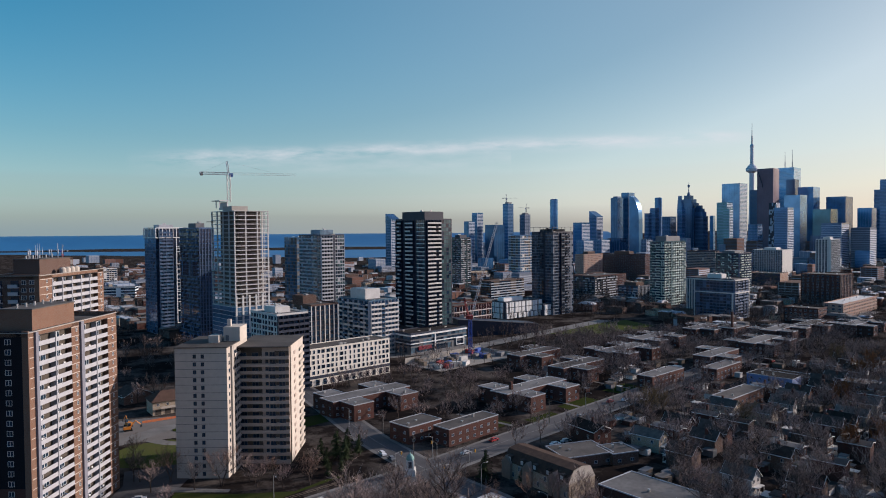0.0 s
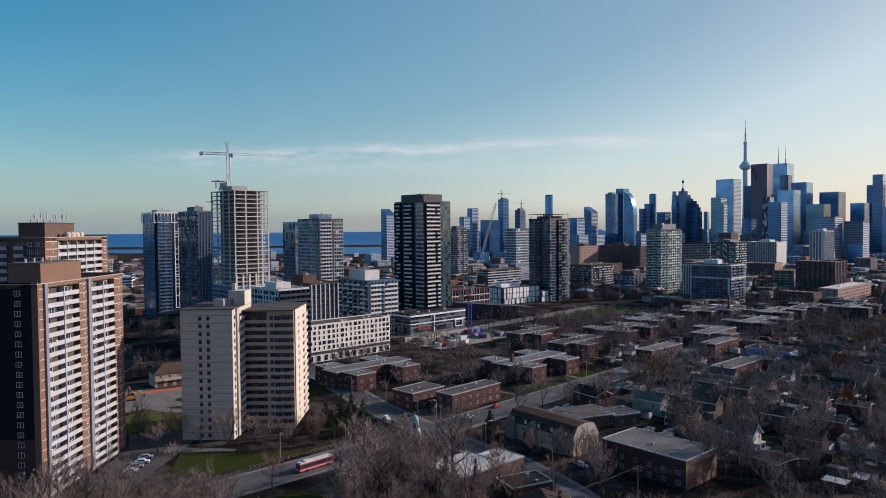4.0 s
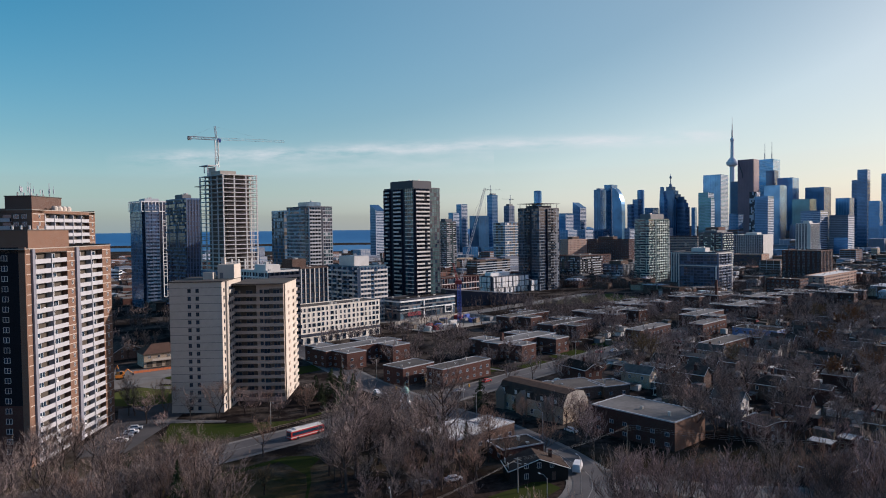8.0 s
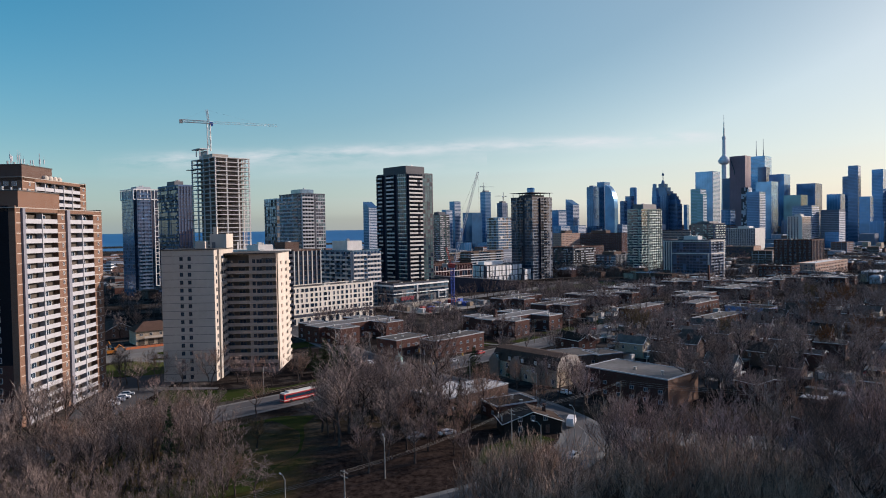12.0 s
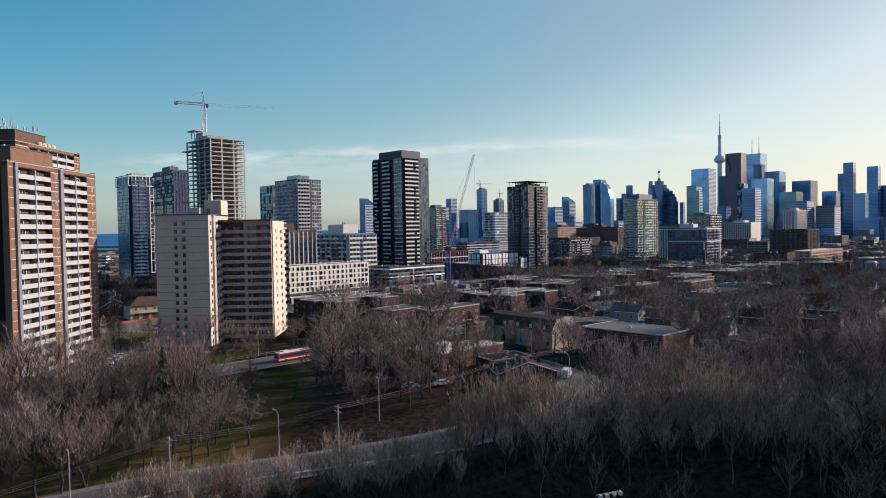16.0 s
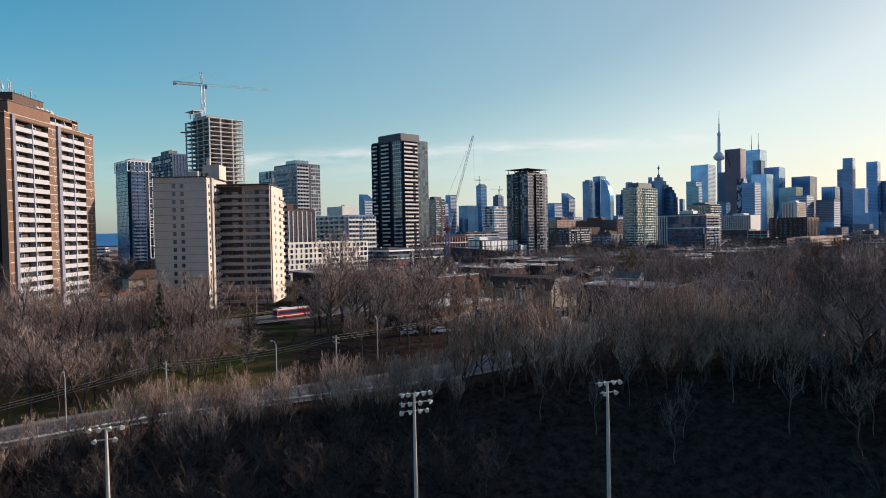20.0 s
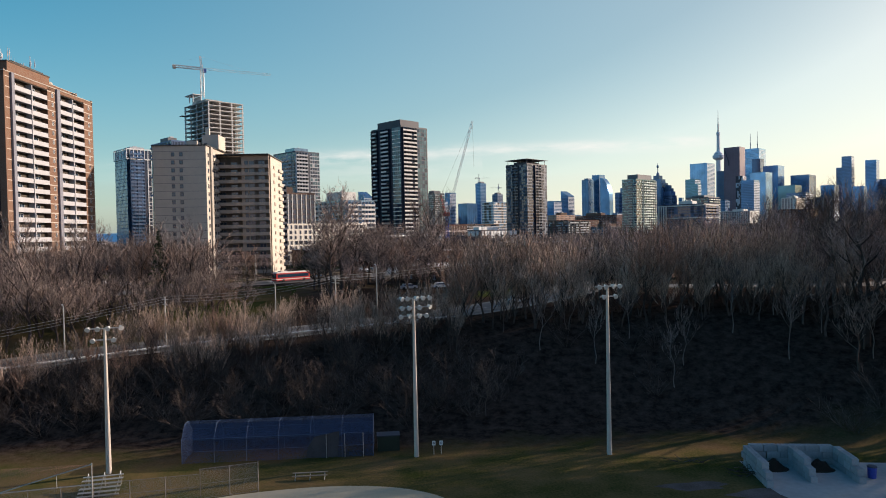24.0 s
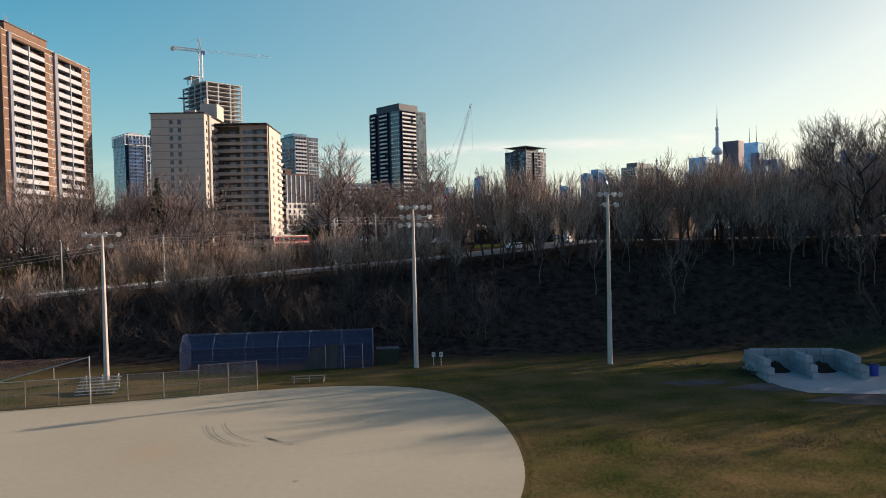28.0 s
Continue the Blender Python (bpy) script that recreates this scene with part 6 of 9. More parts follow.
def mansard_row():
    """A terrace with a steep dark mansard roof, gabled bays and dormers, and a cream end wall."""
    ob = thing("terrace", "terraced houses with a brown mansard roof and cream gable end", "terrace", (35.0, 231.5, 13), 38)
    W, D = 12.5, 30
    part("wall", Boxes().box(0, 0, -1, W, D, 6.6).mesh("wall", M_tan), ob)
    B = Boxes()
    z1, z2, e = 5.6, 9.4, 2.2
    lo = [(-W / 2 - 0.3, -D / 2), (W / 2 + 0.3, -D / 2), (W / 2 + 0.3, D / 2), (-W / 2 - 0.3, D / 2)]
    hi = [(-W / 2 + e, -D / 2), (W / 2 - e, -D / 2), (W / 2 - e, D / 2), (-W / 2 + e, D / 2)]
    B.face([(*lo[3], z1), (*lo[0], z1), (*hi[0], z2), (*hi[3], z2)]).face([(*lo[1], z1), (*lo[2], z1), (*hi[2], z2), (*hi[1], z2)])
    B.face([(*hi[0], z2), (*hi[1], z2), (0, -D / 2, z2 + 0.7)]).face([(*hi[0], z2), (0, -D / 2, z2 + 0.7), (0, D / 2, z2 + 0.7), (*hi[3], z2)])
    B.face([(*hi[1], z2), (*hi[2], z2), (0, D / 2, z2 + 0.7), (0, -D / 2, z2 + 0.7)])
    part("roof", B.mesh("roof", mat("brown_shingle", (0.085, 0.055, 0.042), (0.05, 0.034, 0.028), 0.6, 0.95, bump=0.5, fine=9)), ob)
    for s in (-1, 1):
        pts = [(lo[0][0], s * (D / 2 + 0.02), z1 - 0.2), (lo[1][0], s * (D / 2 + 0.02), z1 - 0.2), (hi[1][0], s * (D / 2 + 0.02), z2), (0, s * (D / 2 + 0.02), z2 + 0.7), (hi[0][0], s * (D / 2 + 0.02), z2)]
        B = Boxes().face(pts if s < 0 else pts[::-1]).face([(x, y - s * 0.3, z) for x, y, z in (pts[::-1] if s < 0 else pts)])
        part("gable_end", B.mesh("gable_end", M_beige), ob, label="smooth cream rendered gable")
    win = window_mesh(1.2, 1.7, M_white, M_glass)
    dormer = Boxes().box(0, 0, 0, 1.6, 1.8, 1.7, 0).box(0, -0.95, 0.2, 1.1, 0.1, 1.3, 1).box(0, 0, 1.7, 1.9, 2.0, 0.25, 0).mesh("dormer", M_shingle, M_white)
    for k in range(5):
        y = -D / 2 + 3 + k * 6.0
        part("dormer", dormer, ob, (-W / 2 + 0.7, y, 6.0), -90)
        part("window", win, ob, (-W / 2 - 0.01, y - 1.4, 0.8), -90)
        part("window", win, ob, (-W / 2 - 0.01, y + 1.4, 3.4), -90)
    for y in (-9, 3, 13):
        B = Boxes().box(0, 0, 0, 4.2, 1.2, 5.4)
        B.face([(-2.4, -0.62, 5.4), (2.4, -0.62, 5.4), (0, -0.62, 8.0)]).face([(-2.4, -0.62, 5.4), (0, -0.62, 8.0), (0, 3.2, 8.0), (-2.4, 3.2, 5.4)]).face([(2.4, -0.62, 5.4), (2.4, 3.2, 5.4), (0, 3.2, 8.0), (0, -0.62, 8.0)])
        part("gabled_bay", B.mesh("gabled_bay", mat("dull_tan_render", (0.26, 0.205, 0.165), (0.2, 0.16, 0.13), 0.4, 0.9)), ob, (-W / 2 - 0.6, y, 0), -90)


mansard_row()


def house_parts(W, D, h, ridge, wall, roof, porch=True):
    """A gabled house with its gable to the street: wall, roof, chimney, windows, door, porch. Returns the parts as (name, mesh, place, turn)."""
    B = Boxes().box(0, 0, -1, W, D, h + 1)
    for s in (-1, 1):
        pts = [(-W / 2, s * D / 2, h), (W / 2, s * D / 2, h), (0, s * D / 2, h + ridge)]
        B.face(pts if s < 0 else pts[::-1])
    o, t = 0.45, 0.2
    R = Boxes()
    for s in (-1, 1):
        a = (s * (W / 2 + o), -D / 2 - o, h - o * ridge / (W / 2))
        b = (s * (W / 2 + o), D / 2 + o, h - o * ridge / (W / 2))
        c, d = (0, D / 2 + o, h + ridge), (0, -D / 2 - o, h + ridge)
        top = [(p[0], p[1], p[2] + t) for p in (a, b, c, d)]
        R.face(top if s > 0 else top[::-1]).face((a, b, c, d) if s < 0 else (d, c, b, a))
        R.face((a, d, top[3], top[0])).face((b, top[1], top[2], c)).face((a, top[0], top[1], b))
    win = window_mesh(1.1, 1.4, M_white, M_glass)
    F = Boxes()
    low = h - o * ridge / (W / 2) + 0.05
    for s in (-1, 1):
        for e in (-D / 2 - o - 0.03, D / 2 + o + 0.03):
            F.bar((s * (W / 2 + o), e, low), (0, e, h + ridge + 0.05), 0.09)
        F.bar((s * (W / 2 + o + 0.08), -D / 2 - o, low), (s * (W / 2 + o + 0.08), D / 2 + o, low), 0.13)
    res = [("edge_board", F.mesh("edge_board", M_bright), (0, 0, 0), 0),
           ("wall", B.mesh("wall", wall), (0, 0, 0), 0), ("roof", R.mesh("roof", roof), (0, 0, 0), 0),
           ("chimney", Boxes().box(0, 0, 0, 0.7, 0.9, 2.2).box(0, 0, 2.2, 0.85, 1.05, 0.15).mesh("chimney", M_brickd), (W * 0.28, D * 0.1, h + ridge * 0.35), 0),
           ("door", Boxes().box(0, 0, 0, 1.0, 0.1, 2.1).mesh("door", M_brown), (W * 0.25, -D / 2 - 0.04, 0.3), 0)]
    for px, pz in ((-W * 0.22, 0.9), (-W * 0.22, 3.5), (W * 0.22, 3.5), (0, h + 0.3)):
        res.append(("window", win, (px, -D / 2 - 0.01, pz), 0))
    for py in (-D * 0.25, D * 0.2):
        res.append(("window", win, (-W / 2 - 0.01, py, 3.2), -90))
    if porch:
        res.append(("porch", Boxes().box(0, 0, 2.5, W * 0.8, 1.8, 0.2).box(-W * 0.36, -0.7, 0, 0.18, 0.18, 2.5).box(W * 0.36, -0.7, 0, 0.18, 0.18, 2.5).box(0, 0, -0.5, W * 0.8, 1.8, 0.7).mesh("porch", M_white), (0, -D / 2 - 0.9, 0), 0))
    return res


def make_house(label, x, y, rz, spec, z0=13.0):
    ob = thing("house", label, "house", (x, y, z0), rz, "houses under bare trees")
    for nm, me, loc, r in spec:
        part(nm, me, ob, loc, r)
    return ob


M_shinglep = mat("pale_worn_shingle", (0.15, 0.128, 0.112), (0.075, 0.064, 0.056), 0.5, 0.95, bump=0.4, fine=8, vary=0.3)
M_clap = mat("pale_clapboard", (0.52, 0.49, 0.45), (0.40, 0.375, 0.345), 0.5, 0.8, vary=0.25)
HOUSES = (("red brick house with a dark shingle roof", house_parts(6.2, 11, 5.8, 3.0, M_brickd, M_shingle)),
          ("brown brick house with a dark gable roof", house_parts(7.0, 10, 5.6, 2.6, M_brown, M_shingle)),
          ("pale sided house with a grey roof", house_parts(6.0, 10, 5.4, 2.8, M_clap, M_shinglep)),
          ("tan brick house with a worn roof", house_parts(6.6, 12, 5.8, 2.2, M_tan, M_shinglep)),
          ("narrow brick house with a pale flat-pitched roof", house_parts(5.6, 12, 6.0, 0.45, M_brickd, M_roofp)),
          ("brown brick house with a flat dark roof", house_parts(6.4, 13, 5.7, 0.5, M_brown, M_roofd)),
          ("dark brick house with a low gravelled roof", house_parts(6.6, 10.5, 6.2, 0.9, M_brickd, M_roof)))
random.seed(21)
U, V = Vector((math.cos(radians(g)), math.sin(radians(g)))), Vector((-math.sin(radians(g)), math.cos(radians(g))))
TAKEN = [(96, 161, 11), (97, 198, 9), (122, 178, 9), (-132, 331, 20), (-130, 300, 20), (47, 237, 10), (57, 241, 9), (66, 245, 7), (62, 203, 20), (36, 231, 19), (50, 254, 18), (179, 370, 15), (196, 380, 15), (215, 352, 10), (142, 330, 15), (20, 187, 8), (22, 168, 9), (5, 197, 16), (-121, 208, 30), (-147, 256, 28), (-74, 250, 24), (-90, 262, 16), (-38, 333, 30), (43, 345, 30), (-5, 279, 20), (17, 272, 12)]
count = 0
for row in range(9):
    for k in range(26):
        s = -10 + k * (7.6 + (0.6 if k % 3 else 2.5))
        p = Vector((52, 268)) + U * (s + 14) + V * (-20 - row * 22 + (6 if row % 2 else 0))
        if p.y < 172 or p.x < 58 or p.x > 330 or (p.x < 95 and p.y < 178):
            continue
        if any(math.hypot(p.x - tx, p.y - ty) < r + 5 for tx, ty, r in TAKEN):
            continue
        if random.random() < 0.2:
            continue
        p += V * random.uniform(-2.2, 2.2)
        lab, spec = HOUSES[random.randrange(7)]
        make_house(lab, p.x, p.y, g + (180 if row % 2 else 0) + random.uniform(-4, 4), spec)
        TAKEN.append((p.x, p.y, 3.5))
        count += 1
for hx, hy, hr, hs in ((96, 161, 24, (15, 9, 4.2, 0.7)), (97, 198, 24, (12, 8, 5.2, 0.8)), (122, 178, 24, (11, 8, 5.0, 1.6))):
    make_house("low brick house with a nearly flat grey roof", hx, hy, hr, house_parts(*hs, M_brickd, M_shingle, False))
make_house("small dark cottage with white windows beside the road", 23.0, 170.5, 6, house_parts(15, 8, 3.2, 2.6, mat("dark_brown_siding", (0.032, 0.028, 0.026), (0.022, 0.02, 0.019), 0.5, 0.8), M_shingle, False))
make_house("dark red house with a white roof room", 59, 276, 30, house_parts(9, 14, 6.5, 2.0, M_brickd, M_shingle, False))


def hip_hall(x, y, rz, W, D, h):
    """A two-storey hall with a hipped brown roof, ground-floor bays drawn as dark sheets, and a gallery."""
    ob = thing("hall", "two-storey tan hall with a hipped brown roof", "hall", (x, y, 13), rz)
    part("wall", Boxes().box(0, 0, -1, W, D, h + 1).mesh("wall", M_tan), ob)
    a, b, c, d = (-W / 2 - 0.8, -D / 2 - 0.8, h), (W / 2 + 0.8, -D / 2 - 0.8, h), (W / 2 + 0.8, D / 2 + 0.8, h), (-W / 2 - 0.8, D / 2 + 0.8, h)
    e, f = (-W * 0.22, 0, h + 3.8), (W * 0.22, 0, h + 3.8)
    R = Boxes().face((a, b, f, e)).face((c, d, e, f)).face((d, a, e)).face((b, c, f)).face((d, c, b, a))
    part("roof", R.mesh("roof", mat("hall_shingle", (0.12, 0.075, 0.058), (0.085, 0.055, 0.044), 0.5, 0.95, bump=0.5, spec=0.0)), ob)
    # a thin dark sheet on the wall stands for the shade inside each bay
    bay = Boxes().box(0, 0, 0, 2.6, 0.12, 2.3).mesh("opening", M_recess)
    for k in range(4):
        part("opening", bay, ob, (-W * 0.36 + k * W * 0.24, -D / 2 - 0.03, 0.2), label="dark sheet for a shaded ground-floor bay")
    part("gallery", Boxes().box(0, -0.6, 3.0, W * 0.6, 1.2, 0.2).box(0, -1.15, 3.2, W * 0.6, 0.1, 0.9).mesh("gallery", M_beige), ob, (0, -D / 2, 0))
    win = window_mesh(1.2, 1.3, M_white, M_glass)
    for k in range(4):
        part("window", win, ob, (-W * 0.36 + k * W * 0.24, -D / 2 - 0.02, 4.2))


hip_hall(-133.5, 331, 36, 18, 12, 6.4)
make_house("low brown house beside the hall", -160, 350, 50, house_parts(14, 12, 4.2, 3.4, M_brown, M_shingle, False))
# far streets of houses in one mesh
B = Boxes()
for k in range(1900):
    d = random.uniform(560, 1900) if k % 3 else random.uniform(560, 1000)
    x = random.uniform(-0.6, 0.72) * d
    if any(math.hypot(x - fx, d - fy) < fr + 7 for fx, fy, fr in FOOT) or (-70 < x < 205 and d < 690):
        continue
    z = height(x, d)
    w, l, h = random.uniform(6, 11), random.uniform(9, 20), random.uniform(5, 8.5)
    rz = GRID + random.choice((0, 90))
    B.box(x, d, z - 1, w, l, h + 1, random.choice((0, 0, 1, 1, 2, 5)), rz)
    B.box(x, d, z + h, w + 0.6, l + 0.6, random.uniform(0.3, 2.2), random.choice((3, 3, 4, 4, 5)), rz, random.choice((0.98, 0.6)))
tagged(thing("far_houses", "distant streets of low brick houses and grey roofs", "houses", kind="stuff", mesh=B.mesh("far_houses", M_brickd, M_brown, M_tan, M_shingle, M_roofp, M_dull)))


# ---- trees ----
def tree_meshes(name, h, spread, upright, trunk_r, limbs=9, subs=6, twigs=6, seed=1, droop=0.0, clear=0.28, twig=M_twig, fine=1.0, kids=3, brush=0.0, bark=M_bark, stray=1.0, stems=1, far=False):
    """A bare tree: one or more crooked stems with curved limbs, and a crown of forked branches and twigs."""
    rnd = random.Random(seed)
    T, C = Boxes(), Boxes()

    def jolt(k):
        return Vector((rnd.uniform(-k, k), rnd.uniform(-k, k), rnd.uniform(-k, k)))

    def sliver(p, d, length, w):
        side = d.orthogonal().normalized()
        side.rotate(Matrix.Rotation(rnd.uniform(0, 6.28), 3, d))
        if far or length < 1.1:
            C.face((p - side * w, p + side * w, p + d * length + jolt(0.08) * length))
            return
        bend = p + d * length * 0.5 + jolt(0.09) * length
        e = bend + (d + Vector((0, 0, 0.25 - droop * 0.8))).normalized() * length * 0.5
        C.face((p - side * w, p + side * w, bend + side * w * 0.75, bend - side * w * 0.75))
        C.face((bend - side * w * 0.75, bend + side * w * 0.75, e))

    def stick(B, a, b, r1, r2):
        u = (b - a).orthogonal().normalized()
        if far:
            u.rotate(Matrix.Rotation(rnd.uniform(0, 6.28), 3, (b - a).normalized()))
            B.face((a - u * r1, a + u * r1, b + u * r2, b - u * r2))
            return
        w = u.cross((b - a).normalized())
        ring = [u, u * -0.5 + w * 0.87, u * -0.5 - w * 0.87]
        for s in range(3):
            B.face((a + ring[s] * r1, a + ring[(s + 1) % 3] * r1, b + ring[(s + 1) % 3] * r2, b + ring[s] * r2))

    for stem in range(stems):
        tilt = 0.06 if stems == 1 else 0.30
        turn = rnd.uniform(0, 6.28) + stem * 6.28 / stems
        lean = Vector((math.cos(turn) * tilt, math.sin(turn) * tilt, 1)).normalized()
        r0 = trunk_r * (1.0 if stem == 0 else 0.75)
        hh = h * (1.0 if stem == 0 else rnd.uniform(0.75, 0.95))
        knots = [Vector((0, 0, -0.6))]
        for k in range(1, 8):
            knots.append(lean * (hh * 0.82 * k / 7) + Vector((0.018 * h * math.sin(k * 1.7 + seed + stem), 0.018 * h * math.cos(k * 1.3 + seed), 0)))

        def at(q):
            f = min(6.999, max(0.0, q / 0.82 * 7))
            return knots[int(f)].lerp(knots[int(f) + 1], f - int(f))

        for k in range(7):
            T.bar(knots[k], knots[k + 1], r0 * (1.12 - 0.13 * k), sides=3 if far else 6, r2=r0 * (1.12 - 0.13 * (k + 1)))
        for i in range(limbs if stems == 1 else max(4, int(limbs * 1.3 / stems))):
            n = limbs if stems == 1 else max(4, int(limbs * 1.3 / stems))
            k = clear + (0.80 - clear) * (i + rnd.uniform(0, 0.8)) / n
            az = i * 2.4 + rnd.uniform(-0.5, 0.5) + turn
            rise = upright * rnd.uniform(0.7, 1.25) + 0.5 * k
            d = Vector((math.cos(az), math.sin(az), rise)).normalized()
            L = spread * (1.15 - 0.55 * k) * rnd.uniform(0.75, 1.15) * math.sqrt(1 + 0.5 * upright)
            r = max(0.035, r0 * 0.50 * (1.25 - k))
            pts, dd = [at(k)], d.copy()
            for q in range(4):
                pts.append(pts[-1] + dd * L * 0.26)
                dd = (dd + jolt(0.28) + Vector((0, 0, 0.16 - droop * 0.5))).normalized()
            for q in range(4):
                if far:
                    stick(T, pts[q], pts[q + 1], r * (1 - 0.21 * q), r * (0.79 - 0.21 * q))
                else:
                    T.bar(pts[q], pts[q + 1], r * (1 - 0.21 * q), sides=4, r2=r * (0.79 - 0.21 * q))
            for j in range(subs):
                f = 0.7 + 3.25 * (j + rnd.uniform(0.1, 0.9)) / subs
                p = pts[int(f)].lerp(pts[int(f) + 1], f - int(f))
                d2 = (d * 0.6 + Vector((rnd.uniform(-1, 1), rnd.uniform(-1, 1), rnd.uniform(-0.2, 0.9) + upright * 0.5 - droop))).normalized()
                L2 = L * rnd.uniform(0.35, 0.6) * (1.2 - 0.12 * f)
                mid = p + d2 * L2 * 0.5 + jolt(0.06) * L2
                e2 = mid + (d2 + jolt(0.25) + Vector((0, 0, 0.2 - droop))).normalized() * L2 * 0.5
                r2 = max(0.022 * fine, r * 0.34)
                stick(C, p, mid, r2, r2 * 0.7)
                stick(C, mid, e2, r2 * 0.7, r2 * 0.3)
                for m in range(twigs):
                    q2 = (m + 0.7) / twigs
                    p3 = p.lerp(mid, q2 * 2) if q2 < 0.5 else mid.lerp(e2, q2 * 2 - 1)
                    d3 = (d2 * 0.7 + Vector((stray * rnd.uniform(-1, 1), stray * rnd.uniform(-1, 1), stray * rnd.uniform(-0.3, 0.8) + upright * 0.6 - droop * 1.5 + brush))).normalized()
                    L3 = L2 * rnd.uniform(0.45, 0.9)
                    sliver(p3, d3, L3, 0.026 * fine)
                    for _ in range(kids):
                        d4 = (d3 * 0.8 + Vector((stray * rnd.uniform(-1, 1), stray * rnd.uniform(-1, 1), stray * rnd.uniform(-0.4, 0.8) + upright * 0.4 - droop + brush))).normalized()
                        sliver(p3 + d3 * L3 * rnd.uniform(0.2, 0.8), d4, L3 * rnd.uniform(0.4, 0.85), 0.019 * fine)
    return T.mesh(name + "_trunk", bark), C.mesh(name + "_crown", twig)


def conifer_meshes(h, r, seed):
    rnd = random.Random(seed)
    T = Boxes().bar((0, 0, -0.6), (0, 0, h), 0.28, sides=6, r2=0.04)
    C = Boxes()
    z = h * 0.16
    while z < h - 0.2:
        k = 1 - (z / h) ** 1.2
        for i in range(9):
            az = rnd.uniform(0, 6.28)
            L = r * k * rnd.uniform(0.6, 1.15) + 0.2
            d = Vector((math.cos(az), math.sin(az), rnd.uniform(-0.35, 0.1)))
            s = Vector((-math.sin(az), math.cos(az), 0))
            p = Vector((0, 0, z))
            for q in (0.25, 0.5, 0.75, 1.0):
                m = p + d * L * q
                w = 0.34 * (1.3 - q) * (0.6 + L * 0.25)
                C.face((m - d * L * 0.26 - s * w, m - d * L * 0.26 + s * w, m + Vector((0, 0, -0.18))))
                C.face((m - d * L * 0.2, m + s * w * 1.3 + Vector((0, 0, -0.3)), m - s * w * 1.3 + Vector((0, 0, 0.1))))
        z += 0.42
    return T.mesh("conifer_trunk", M_bark), C.mesh("conifer_crown", M_needle)


def shrub_meshes(seed, h=6.5):
    """A bare shrub: many stems from one root, each branching into fine pale twigs."""
    rnd = random.Random(seed)
    T, C = Boxes(), Boxes()
    for i in range(6):
        az = i * 1.05 + rnd.uniform(-0.4, 0.4)
        d = Vector((math.cos(az) * rnd.uniform(0.1, 1.3), math.sin(az) * rnd.uniform(0.1, 1.3), 1)).normalized()
        L = h * rnd.uniform(0.55, 1.0)
        p = Vector((math.cos(az) * 0.3, math.sin(az) * 0.3, -0.4))
        for seg in range(4):
            e = p + d * L / 4
            T.bar(p, e, 0.05 * (1 - seg * 0.22), sides=3, r2=0.05 * (0.78 - seg * 0.22))
            for j in range(5):
                q = p.lerp(e, rnd.random())
                d2 = (d * 0.7 + Vector((rnd.uniform(-1, 1), rnd.uniform(-1, 1), rnd.uniform(-0.2, 0.8)))).normalized()
                L2 = L * rnd.uniform(0.15, 0.5)
                for m in range(4):
                    d3 = (d2 + Vector((rnd.uniform(-1, 1), rnd.uniform(-1, 1), rnd.uniform(-0.4, 0.7))) * (0.55 if m else 0)).normalized()
                    s = q + d2 * L2 * (0.25 * m)
                    u = d3.orthogonal().normalized() * (0.017 if m == 0 else 0.011)
                    C.face((s - u, s + u, s + d3 * L2 * (1.0 if m == 0 else rnd.uniform(0.4, 0.8))))
            p = e
            d = (d + Vector((rnd.uniform(-0.25, 0.25), rnd.uniform(-0.25, 0.25), 0.05))).normalized()
    return T.mesh("shrub_stem", M_bark), C.mesh("shrub_crown", M_pale)


